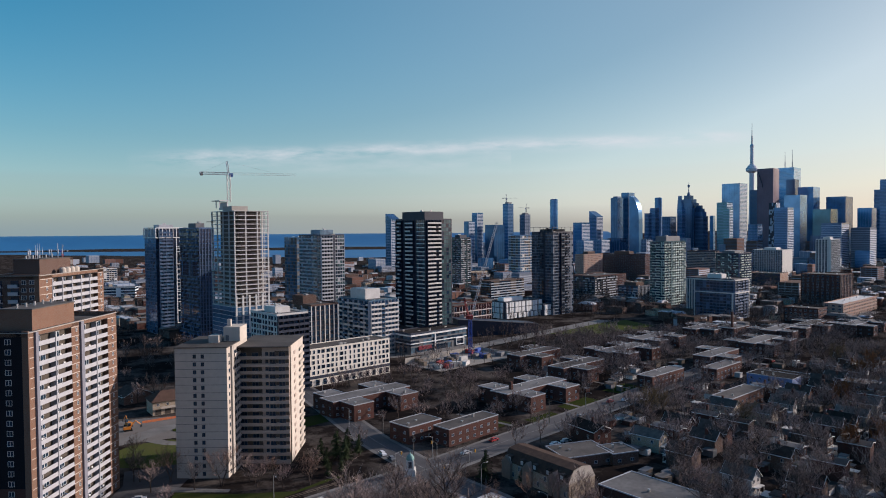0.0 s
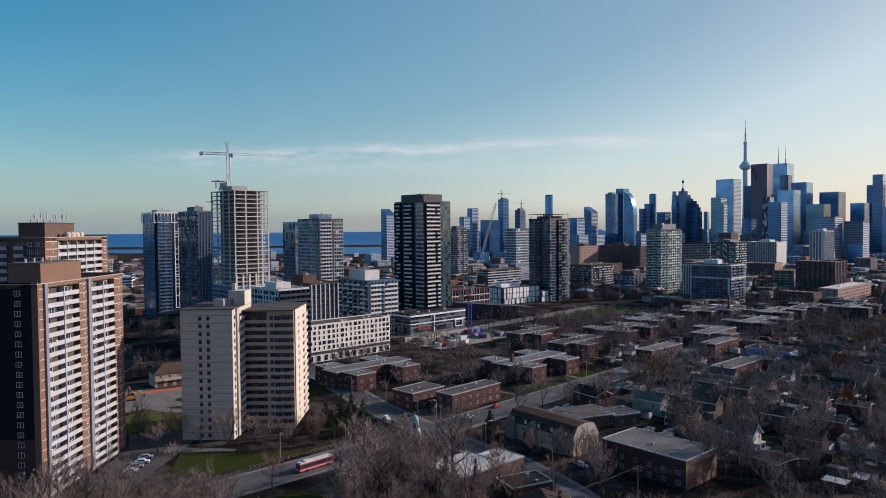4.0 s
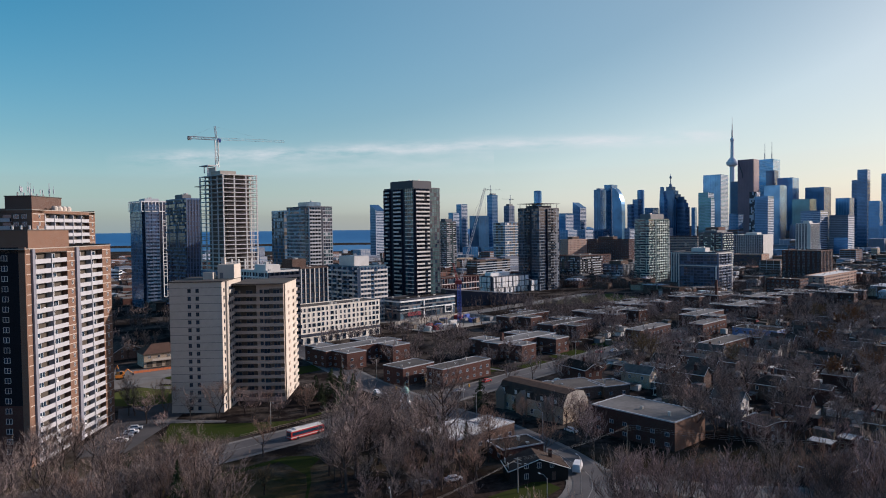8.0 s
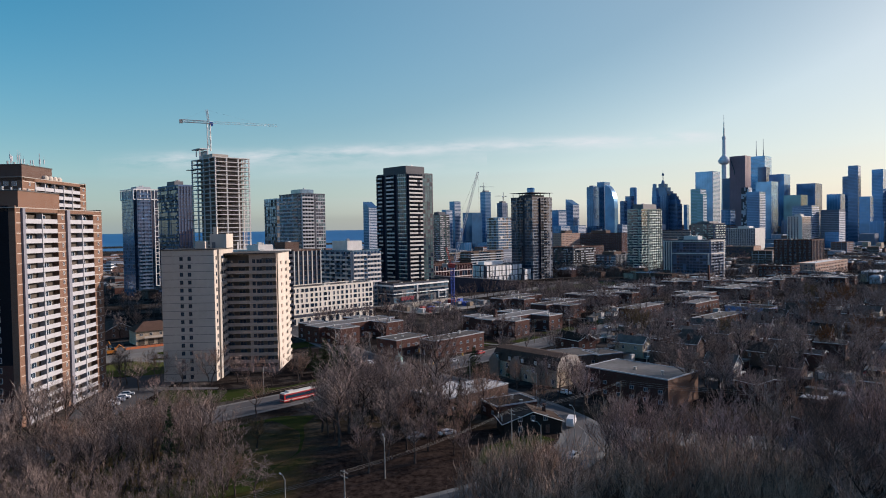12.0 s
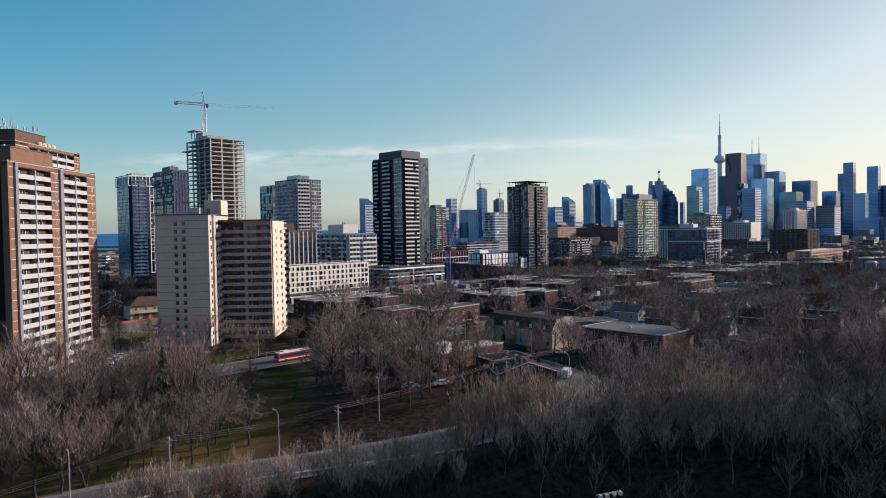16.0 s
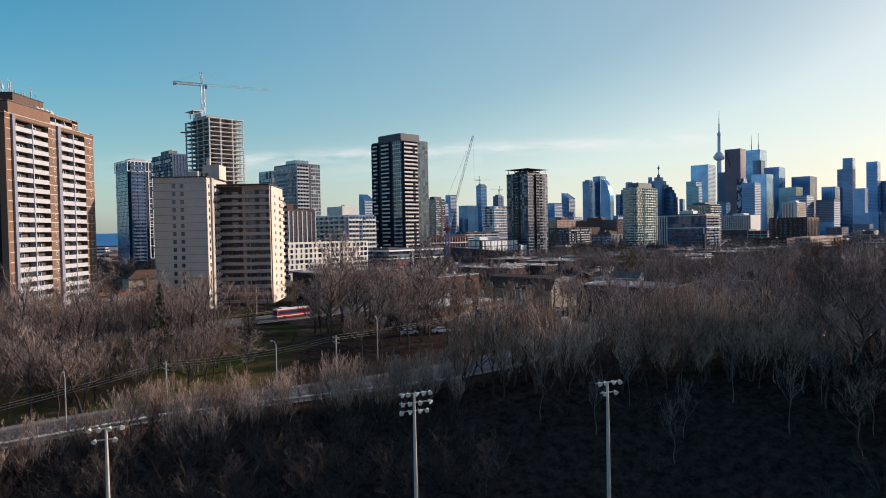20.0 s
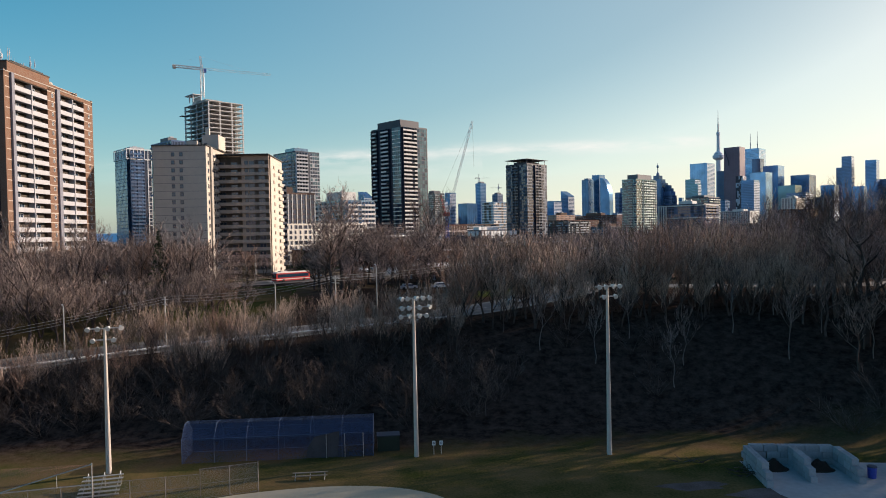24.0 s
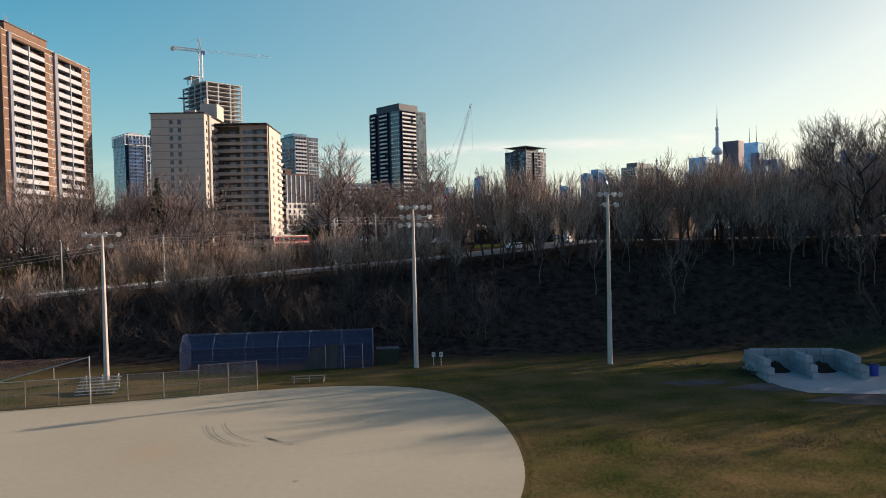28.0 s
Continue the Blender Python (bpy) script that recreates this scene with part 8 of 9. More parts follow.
fence("galvanised chain-link fence behind the infield", ((-62, 60.5), (-36.4, 65.8), (-26.5, 67.6)), 2.6)
fence("taller chain-link backstop panel with doubled rails", ((-26.5, 67.6), (-21.0, 69.2)), 3.1, step=2.7)
B = Boxes()
top = thing("backstop", "sloping roof of netting over the backstop fence", "fence", (-36.4, 65.6, 0))
part("post", Boxes().bar((0, 0, 0), (0, 0, 4.7), 0.06, sides=6).mesh("post", M_metal), top)
part("frame", Boxes().bar((0, 0, 4.6), (-8, -2, 2.7), 0.05).bar((-8, -2, 2.7), (-30, -6, 2.9), 0.05).bar((-8, -2, 2.7), (0, 0, 2.6), 0.04).bar((-3, -0.8, 2.6), (-3, -0.8, 3.8), 0.04).mesh("frame", M_metal), top)


def cage():
    """A batting cage: a long tube of blue netting on arched pipe frames."""
    x0, x1, y0, y1, h = -32.2, -9.6, 79.0, 83.6, 4.3
    ob = thing("batting_cage", "long batting cage of blue netting on pipe arches", "batting cage", (x0, y0, 0), 2.3)
    L, D = x1 - x0, y1 - y0
    prof = [(0, 0), (0, 2.8), (1.5, h), (D - 1.5, h), (D, 2.8), (D, 0)]
    B = Boxes()
    for a, b in zip(prof, prof[1:]):
        B.bar((0, a[0], a[1]), (0, b[0], b[1]), 0.026, sides=5)
    arch = B.mesh("arch", M_slate)
    for k in range(7):
        part("arch", arch, ob, (L * k / 6, 0, 0))
    B = Boxes()
    for a, b in zip(prof, prof[1:]):
        B.face(((0, a[0], a[1]), (L, a[0], a[1]), (L, b[0], b[1]), (0, b[0], b[1])))
    part("netting", B.mesh("netting", M_net), ob)
    for x in (0, L):
        part("end_netting", Boxes().face([(x, p[0], p[1]) for p in prof]).mesh("end_netting", M_net), ob)
    B = Boxes()
    for z in (1.4, 2.9):
        B.bar((1.5, -0.05, z), (L - 1.2, -0.05, z), 0.022).bar((0, D, z), (L, D, z), 0.022)
    part("rail", B.mesh("rail", M_slate), ob)
    part("tarpaulin", Boxes().face(((14.5, -0.1, 0.1), (18.3, -0.1, 0.1), (18.6, -0.12, 3.2), (15.6, -0.1, 2.6), (14.8, -0.12, 1.4))).mesh("tarpaulin", mat("dark_tarpaulin", (0.075, 0.07, 0.075), (0.05, 0.047, 0.05), 0.6, 0.8)), ob)
    B = Boxes()
    for k in range(3):
        B.bar((17 + 2.2 * k, -0.2, 0), (17 + 2.2 * k, -0.2, 2.9), 0.04)
    part("post", B.mesh("post", M_metal), ob)


cage()


def bleachers(x, y, rz, n=5, w=4.0):
    ob = thing("bleachers", "small aluminium bleachers behind the fence", "bleachers", (x, y, 0), rz)
    plank = Boxes().box(0, 0, 0, w, 0.28, 0.05).mesh("plank", M_metal)
    for k in range(n):
        part("plank", plank, ob, (0, k * 0.6, 0.4 + k * 0.22))
        part("plank", plank, ob, (0, k * 0.6 - 0.3, 0.15 + k * 0.22))
    for s in (-w * 0.4, 0, w * 0.4):
        part("frame", Boxes().bar((s, -0.2, 0), (s, n * 0.6, 0.4 + n * 0.22), 0.04).bar((s, n * 0.6, 0.4 + n * 0.22), (s, n * 0.6, 0), 0.04).mesh("frame", M_metal), ob)


bleachers(-37.6, 69.5, 12)


def bench(x, y, rz):
    ob = thing("bench", "weathered wooden players' bench on metal legs", "bench", (x, y, 0), rz)
    part("seat", Boxes().box(0, 0, 0.43, 3.8, 0.3, 0.06).mesh("seat", M_wood), ob)
    part("seat", Boxes().box(0, 0.5, 0.62, 3.8, 0.28, 0.06).mesh("seat", M_wood), ob)
    for s in (-1.6, 0, 1.6):
        part("leg", Boxes().bar((s, -0.15, 0), (s, 0.5, 0.62), 0.04).bar((s, 0.6, 0), (s, 0.5, 0.62), 0.04).mesh("leg", M_metal), ob)


bench(-16.1, 72.2, 3)
box_bin = thing("dumpster", "dark green metal storage box", "dumpster", (-7.9, 82.3, 0), 4)
part("body", Boxes().box(0, 0, 0, 2.7, 1.7, 1.8).mesh("body", mat("dark_green_paint", (0.010, 0.024, 0.014), (0.007, 0.017, 0.010), 0.8, 0.6)), box_bin)
part("lid", Boxes().box(0, 0, 1.8, 2.85, 1.8, 0.12).mesh("lid", M_char), box_bin)
for sx in (-2.3, -1.4):
    sg = thing("sign", "small pale field sign on a post", "sign", (sx, 79.6, 0), 0, "field signs")
    part("post", Boxes().bar((0, 0, -0.2), (0, 0, 1.5), 0.04).mesh("post", M_metal), sg)
    pl = part("plate", Boxes().box(0, -0.06, 1.1, 0.42, 0.03, 0.55).mesh("plate", M_white), sg)
    part("bar", Boxes().box(0, -0.08, 1.3, 0.26, 0.01, 0.08).box(0, -0.08, 1.45, 0.2, 0.01, 0.06).mesh("bar", M_char), pl)


def block_bays():
    """Storage bays of stacked concrete blocks on a slab."""
    ob = thing("storage_bays", "two storage bays of stacked concrete blocks", "storage bays", (33.3, 72.9, 0), -8)
    bl = Boxes()
    bl.box(0, 0, 0, 1.43, 0.70, 0.69).box(-0.35, 0, 0.72, 0.18, 0.2, 0.05).box(0.35, 0, 0.72, 0.18, 0.2, 0.05)
    m_block = mat("precast_block", (0.31, 0.32, 0.335), (0.23, 0.24, 0.25), 0.6, 0.9, bump=0.4, vary=0.14)
    me = bl.mesh("block", m_block)
    for lv in range(3):
        for k in range(6):
            part("block", me, ob, (0.7 + k * 1.5 + (0.3 if lv % 2 else 0) + random.uniform(-0.03, 0.03), random.uniform(-0.05, 0.05), lv * 0.73), random.uniform(-1.5, 1.5))
    for wx, count in ((-0.45, 5), (4.4, 4), (9.2, 4)):
        for lv in range(3):
            for k in range(count - (lv > 1)):
                part("block", me, ob, (wx + random.uniform(-0.05, 0.05), -1.1 - k * 1.5 + (0.4 if lv == 1 else 0), lv * 0.73), 90 + random.uniform(-2, 2))
    for cx in (2.0, 6.8):
        B = Boxes()
        random.seed(int(cx))
        top = [[1.25 * math.exp(-((i - 6) / 3.2) ** 2 - ((j - 4) / 2.4) ** 2) * random.uniform(0.75, 1.2) - 0.08 for j in range(9)] for i in range(13)]
        for i in range(12):
            for j in range(8):
                B.face([(cx + (p - 6) * 0.33, -1.9 + (q - 4) * 0.34, top[p][q]) for p, q in ((i, j), (i + 1, j), (i + 1, j + 1), (i, j + 1))])
        part("soil_heap", B.mesh("soil_heap", mat("dark_soil", (0.03, 0.025, 0.02), (0.02, 0.017, 0.014), 1.0, 1.0, bump=0.6)), ob)
    slab = thing("pavement", "pale concrete slab before the storage bays", "slab", (33.3, 72.9, 0), -8, kind="structure",
                 mesh=Boxes().face(((-0.9, 0.5, 0.05), (-0.9, -6.0, 0.05), (-0.2, -9.6, 0.05), (1.2, -12.2, 0.05), (14, -13.2, 0.05), (34, -11.5, 0.05), (34, 0.5, 0.05))).mesh("pavement", mat("slab_concrete", (0.33, 0.33, 0.335), (0.25, 0.25, 0.255), 0.2, 0.9)))
    earth = mat("worn_purple_earth", (0.15, 0.118, 0.112), (0.065, 0.052, 0.047), 0.35, 0.95, bump=0.6, fine=14, spec=0.0)
    for cx, cy, rx, ry in ((31.5, 63.5, 4.5, 1.6), (38.0, 57.5, 6.5, 1.9), (24.5, 66.5, 3.4, 1.2), (46.0, 56.5, 6.0, 1.6)):
        pts = [(cx + rx * (1 + 0.2 * math.sin(3 * q + cx) + 0.1 * math.sin(7 * q)) * math.cos(q), cy + ry * (1 + 0.2 * math.sin(4 * q + cy)) * math.sin(q), 0.012) for q in (2 * math.pi * k / 26 for k in range(26))]
        thing("worn_patch", "bare worn earth in the grass", "dirt patch", kind="structure", mesh=Boxes().face(pts).mesh("worn_patch", earth))
    drum = thing("waste_bin", "blue plastic waste bin beside the bays", "waste bin", (43.6, 67.0, 0.05))
    part("body", Boxes().lathe(((0.4, 0), (0.46, 1.1), (0.48, 1.15)), 12).mesh("body", mat("blue_plastic", (0.02, 0.06, 0.35), (0.015, 0.05, 0.28), 1, 0.4)), drum)
    part("lid", Boxes().lathe(((0.5, 1.15), (0.46, 1.28), (0.2, 1.32)), 12).mesh("lid", M_char), drum)


block_bays()

part("roof_netting", Boxes().face(((0, 0, 4.6), (-8, -2, 2.7), (-30, -6, 2.9), (-26, -1, 4.4))).mesh("roof_netting", mesh_net("rusty_netting", (0.28, 0.13, 0.08), 0.05, 0.008)), top)


def branch_pile(x, y, n, spread):
    ob = thing("branch_pile", "heap of cut branches on the grass", "branches", (x, y, 0.02))
    for _ in range(n):
        a, t = random.uniform(0, 6.28), random.uniform(0.05, 0.5)
        p = Vector((random.gauss(0, spread), random.gauss(0, spread * 0.6), random.uniform(0.03, 0.5)))
        L = random.uniform(0.8, 2.2)
        part("branch", Boxes().bar(p, p + Vector((math.cos(a), math.sin(a), t)) * L, 0.05, sides=4, r2=0.015).mesh("branch", M_bark), ob)


random.seed(59)
branch_pile(31.0, 69.5, 26, 0.9)
branch_pile(26.6, 72.6, 12, 0.7)
# shadowed and lit sides of the ruts are painted as flat strips
M_track = mat("lit_ridge_clay", (0.47, 0.415, 0.315), (0.40, 0.35, 0.265), 0.4, 0.95, spec=0.0)
M_rut = mat("rut_shade_scuff_clay", (0.24, 0.20, 0.145), (0.31, 0.265, 0.195), 0.9, 0.95, spec=0.0)
for x0, y0, k0, k1 in ((-22.4, 56.3, 0.0, 1.0), (-21.85, 56.2, 0.05, 0.95), (-21.0, 57.0, 0.0, 0.85), (-18.6, 54.2, 0.45, 1.1), (-18.3, 53.9, 0.5, 1.05)):
    line = [(x0 + 4.9 * q ** 1.35, y0 - 6.2 * math.sin(min(q, 1.1) * 1.45)) for q in (k0 + (k1 - k0) * k / 14 for k in range(15))]
    if k0 > 0.2:
        line = [(x + 0.2, y + 2.2) for x, y in line]
    ribbon("tyre_track", line, 0.10, M_rut, 0.04, "curved tyre rut, its shadowed side put in as dark clay", category="tyre track")
    ribbon("tyre_track", [(x - 0.13, y - 0.13) for x, y in line], 0.12, M_track, 0.046, "lit ridge beside a tyre rut, put in as pale clay", category="tyre track")
for x, y, r in ((-8.6, 55.6, 0.18), (-14, 64, 0.15), (-12.4, 42.0, 0.2)):
    pts = [(x + r * (1 + 0.25 * math.sin(3 * a + x)) * math.cos(a), y + 0.7 * r * math.sin(a), 0.042) for a in (2 * math.pi * k / 18 for k in range(18))]
    thing("worn_patch", "dark scuff in the infield clay", "dirt patch", kind="structure", mesh=Boxes().face(pts).mesh("worn_patch", M_rut))


def tufts(name, label, count, pick, material, tall, lean=0.6):
    """Loose tufts: a few bent blades each, in one mass."""
    B = Boxes()
    for _ in range(count):
        x, y = pick()
        for _ in range(4):
            a, h = random.uniform(0, 6.28), tall * random.uniform(0.4, 1.2)
            w = random.uniform(0.006, 0.014)
            px, py = x + random.uniform(-0.14, 0.14), y + random.uniform(-0.14, 0.14)
            c, d = math.cos(a), math.sin(a)
            B.face(((px - d * w, py + c * w, -0.02), (px + d * w, py - c * w, -0.02), (px + c * h * lean, py + d * h * lean, h)))
    thing(name, label, "grass", kind="stuff", mesh=B.mesh(name, material))


def rough_pick():
    while True:
        x, y = random.uniform(2.0, 48), random.uniform(33, 56)
        edge = 51.5 + 1.6 * math.sin(x * 0.5) + 1.2 * math.sin(x * 1.3)
        if x > 3.9 - 0.011 * (y - 49) ** 2 and random.random() < (1.0 if y < edge else 0.18):
            if math.sin(x * 0.9 + 2 * math.sin(y * 0.5)) + math.sin(y * 1.1 + x * 0.3) > random.uniform(-1.6, 1.2):
                return x, y


def strip_pick():
    while True:
        x = random.uniform(3.8, 34)
        y = 48.3 + 0.9 * math.sin(x * 0.45) - 0.07 * x + random.gauss(0, 0.75)
        if random.random() < 0.55 + 0.45 * math.sin(x * 0.8 + 1.0):
            return x, y


def rim_pick():
    q = random.uniform(-1.0, 1.0)
    y = 49 + 16 * q
    return 3.55 - 0.011 * (y - 49) ** 2 + random.gauss(0, 0.12), y


random.seed(63)
tufts("rough_grass", "dry brown tufts of rough grass on the field", 15000, rough_pick, mat("dry_grass", (0.22, 0.135, 0.064), (0.13, 0.08, 0.038), 0.3, 0.95, spec=0.0, strand=0.6), 0.10, 1.2)
tufts("dead_stalks", "dark dead stalks and twigs in a strip", 420, strip_pick, mat("dead_stalks", (0.075, 0.058, 0.044), (0.045, 0.036, 0.028), 0.4, 0.95, spec=0.0, strand=0.5), 0.24, 1.2)
tufts("edge_grass", "ragged grass along the rim of the clay", 480, rim_pick, mat("edge_grass", (0.075, 0.068, 0.026), (0.05, 0.045, 0.02), 0.5, 0.95, spec=0.0, strand=0.5), 0.11, 0.9)


def utility_pole(label, x, y, h, arms=2, material=M_wood):
    ob = thing("utility_pole", label, "utility pole", (x, y, height(x, y)), 43, "utility poles")
    part("pole", Boxes().lathe(((0.17, -0.4), (0.11, h)), 8).mesh("pole", material), ob)
    for k in range(arms):
        part("crossarm", Boxes().box(0, 0, h - 0.5 - k * 0.9, 0.12, 2.2, 0.12).mesh("crossarm", material), ob)
    return ob


def cable(a, b, sag, r=0.02, wire=M_metal):
    ob = thing("power_line", "sagging overhead power line between poles", "power line")
    for o in (-0.9, 0.0, 0.9):
        pts = [Vector(a).lerp(Vector(b), k / 16) + Vector((o * 0.5, -o * 0.5, o * 0.62 - 4 * sag * k / 16 * (1 - k / 16))) for k in range(17)]
        part("wire", Boxes().tube(pts, r).mesh("wire", wire), ob)


POLES = ((-100, 84, 9.5), (-47.9, 118.5, 8.6), (-19.3, 127.5, 9.3), (17.2, 160.0, 8.6), (49, 178, 10.5), (100, 165, 9))
for x, y, h in POLES:
    utility_pole("grey utility pole with two crossarms by the road", x, y, h, material=M_metal if x < 30 else M_wood)
for p, q in zip(POLES, POLES[1:]):
    cable((p[0], p[1], height(p[0], p[1]) + p[2] - 0.4), (q[0], q[1], height(q[0], q[1]) + q[2] - 0.4), 0.9)
ROADPOLES = [(-11.6, 252.7), (46.6, 302.9), (85, 344), (125, 386), (168, 431), (215, 479), (262, 528)]
for x, y in ROADPOLES:
    utility_pole("wooden utility pole along the main road", x, y, 10.5)
for p, q in zip(ROADPOLES, ROADPOLES[1:]):
    cable((p[0], p[1], 23), (q[0], q[1], 23), 0.7, 0.022, M_steel_dark)


def street_lamp(x, y, rz, h=8.5):
    ob = thing("street_lamp", "pale street lamp with a curved arm", "street lamp", (x, y, height(x, y)), rz, "street lamps")
    part("pole", Boxes().lathe(((0.13, -0.3), (0.08, h)), 8).mesh("pole", M_metal), ob)
    part("arm", Boxes().bar((0, 0, h - 0.2), (1.2, 0, h + 0.5), 0.05).bar((1.2, 0, h + 0.5), (2.4, 0, h + 0.4), 0.045).mesh("arm", M_metal), ob)
    part("lamp", Boxes().box(2.7, 0, h + 0.28, 0.8, 0.3, 0.16, taper=0.7).mesh("lamp", M_dull), ob)


for x, y, r in ((-30.5, 127, 120), (-12.4, 143, 100), (-63, 353, 0), (-42, 299.7, 180), (-26, 288, 180), (-55, 218, 300), (-4.6, 257, 200), (12, 226, 40), (30, 200, 150), (22, 147, 120), (32, 158, 100), (-62, 112, 120), (67, 324, 320), (107, 366, 320)):
    street_lamp(x, y, r)


def cupola():
    ob = thing("cupola", "white plinth with a small green domed cupola", "monument", (-12.3, 240.5, 13))
    part("base", Boxes().box(0, 0, 0, 4.0, 4.0, 2.4, taper=0.92).mesh("base", M_white), ob)
    part("drum", Boxes().box(0, 0, 2.4, 2.6, 2.6, 3.2).mesh("drum", M_white), ob)
    part("dome", Boxes().lathe(((1.5, 5.6), (1.45, 6.2), (1.1, 7.0), (0.5, 7.5), (0.12, 7.8), (0.08, 9.0)), 12).mesh("dome", mat("copper_green", (0.20, 0.36, 0.32), (0.15, 0.28, 0.25), 1, 0.7)), ob)
    # thin charcoal sheets stand for the shade inside the cupola's arches
    part("opening", Boxes().box(0, -1.31, 2.9, 1.1, 0.06, 2.2).box(-1.31, 0, 2.9, 0.06, 1.1, 2.2).mesh("opening", M_char), ob)


cupola()
PAINT = [mat("car_" + n, c, c, 1, 0.3, 0.0, spec=0.6) for n, c in (("white", (0.7, 0.7, 0.7)), ("silver", (0.42, 0.43, 0.44)), ("black", (0.02, 0.02, 0.022)), ("red", (0.35, 0.03, 0.03)), ("blue", (0.05, 0.09, 0.2)), ("grey", (0.14, 0.145, 0.15)))]


def car_mesh(paint, van=False):
    B = Boxes()
    if van:
        B.box(0, 0, 0.35, 5.6, 2.0, 0.9).box(-0.5, 0, 1.25, 4.5, 1.9, 1.05, taper=0.94)
    else:
        B.box(0, 0, 0.3, 4.5, 1.8, 0.55, taper=0.97).box(-0.2, 0, 0.85, 2.6, 1.6, 0.55, taper=0.78)
    return B.mesh("body", paint)


BODY = [car_mesh(p) for p in PAINT]
VAN = car_mesh(PAINT[0], True)
CARGLASS = Boxes().box(-0.2, 0, 0.92, 2.5, 1.62, 0.36, taper=0.84).mesh("windows", M_glass)
VANGLASS = Boxes().box(1.5, 0, 1.35, 0.9, 1.86, 0.7, taper=0.9).mesh("windows", M_glass)
WHEEL = Boxes()
for k in range(12):
    a0, a1 = 2 * math.pi * k / 12, 2 * math.pi * (k + 1) / 12
    p, q = (0.33 * math.cos(a0), 0.33 * math.sin(a0)), (0.33 * math.cos(a1), 0.33 * math.sin(a1))
    WHEEL.face(((p[0], -0.11, p[1]), (q[0], -0.11, q[1]), (q[0], 0.11, q[1]), (p[0], 0.11, p[1])))
    WHEEL.face(((0, -0.11, 0), (q[0], -0.11, q[1]), (p[0], -0.11, p[1]))).face(((0, 0.11, 0), (p[0], 0.11, p[1]), (q[0], 0.11, q[1])))
WHEEL = WHEEL.mesh("wheel", M_rubber)
CARNAME = ("white", "silver", "black", "red", "blue", "dark grey")


def car(x, y, rz, k=None, van=False):
    k = random.randrange(6) if k is None else k
    ob = thing("van" if van else "car", "white delivery van on the road" if van else CARNAME[k] + " parked car beside the kerb", "van" if van else "car", (x, y, height(x, y) + 0.24), rz, "cars")
    part("body", VAN if van else BODY[k], ob)
    part("window_band", VANGLASS if van else CARGLASS, ob)
    for sx in (-1.4, 1.4):
        for sy in (-0.85, 0.85):
            part("wheel", WHEEL, ob, (sx, sy, 0.33))


random.seed(61)
car(34.6, 173.5, 70, 0, True)
for x, y, r, k in ((-98.9, 219.3, 15, 1), (-98.2, 214.8, 15, 0), (-98.2, 210.6, 15, 1), (-97.9, 206.2, 15, 0), (-98.2, 201.6, 15, 2), (-6, 166, 20, 1), (2, 168, 20, 0), (-24, 262, -62, 0), (-20, 256, -62, 5), (20, 278, 45, 3), (44, 272, 30, 0), (49, 276, 30, 1), (40, 207, -60, 0),
                   (-35, 216, 43, 2), (-70, 186, 40, 5), (8, 262, 43, 1), (62, 312, 43, 5), (90, 341, 43, 0), (27, 170, 20, 4), (16.5, 137, 32, 0), (29.5, 148.5, 52, 1)):
    car(x, y, r, k)
for k in range(34):
    if k % 2:
        s = random.uniform(20, 230)
        p = Vector((52, 268)) + U * s + V * (-9 - 44 * random.randrange(4))
    else:
        p = Vector((random.uniform(60, 300), random.uniform(300, 520)))
    if clear_of(p.x, p.y, 1.5):
        car(p.x, p.y, g + random.choice((0, 90, 180)))


def bus():
    ob = thing("bus", "red and white city bus on the main road", "bus", (-42.2, 208.7, height(-42, 208) + 0.22), 45)
    red = mat("bus_red", (0.42, 0.03, 0.03), (0.35, 0.025, 0.025), 1, 0.35)
    part("body", Boxes().box(0, 0, 0.35, 12.2, 2.5, 2.3, 0).box(0, 0, 2.65, 12.0, 2.4, 0.3, 1, taper=0.96).box(0, 0, 0.7, 12.24, 2.54, 0.25, 1).mesh("body", red, M_white), ob)
    part("window_band", Boxes().box(0, 0, 1.35, 11.2, 2.56, 0.95).box(0, 0, 1.2, 12.26, 2.2, 1.2).mesh("windows", M_glass), ob)
    part("roof_unit", Boxes().box(-3, 0, 2.95, 2.4, 1.8, 0.3).mesh("roof_unit", M_white), ob)
    for sx in (-3.6, 3.9):
        for sy in (-1.15, 1.15):
            w = part("wheel", WHEEL, ob, (sx, sy, 0.45))
            w.scale = (1.4, 1.4, 1.4)


bus()
# lawns, park green and the building site
for nm, lab, pts in (("lawn", "green lawn below the main road", ((-75, 150), (-62, 139), (-48, 136), (-40, 140), (-37, 150), (-33, 158), (-34, 170), (-36, 180), (-34, 190), (-44, 190), (-58, 178))),
                     ("lawn", "bright green lawn beside the towers", ((-132, 262), (-120, 250), (-98, 250), (-92, 268), (-98, 281), (-114, 284), (-127, 277))),
                     ("lawn", "green park lawn beyond the hall", ((86, 560), (130, 560), (185, 600), (170, 640), (120, 610))),
                     ("lawn", "grass verge at the road bend", ((8, 148), (20, 153), (28, 162), (24, 168), (10, 158)))):
    thing(nm, lab, "lawn", kind="structure", mesh=Boxes().face([(x, y, height(x, y) + 0.10) for x, y in pts]).mesh(nm, M_park if "park" in lab or "bright" in lab else M_lawn))
M_court = mat("pale_worn_asphalt", (0.20, 0.185, 0.17), (0.14, 0.13, 0.12), 0.1, 0.9, fine=16)
M_lot = mat("worn_car_park_asphalt", (0.085, 0.084, 0.086), (0.055, 0.055, 0.058), 0.12, 0.9, fine=20)
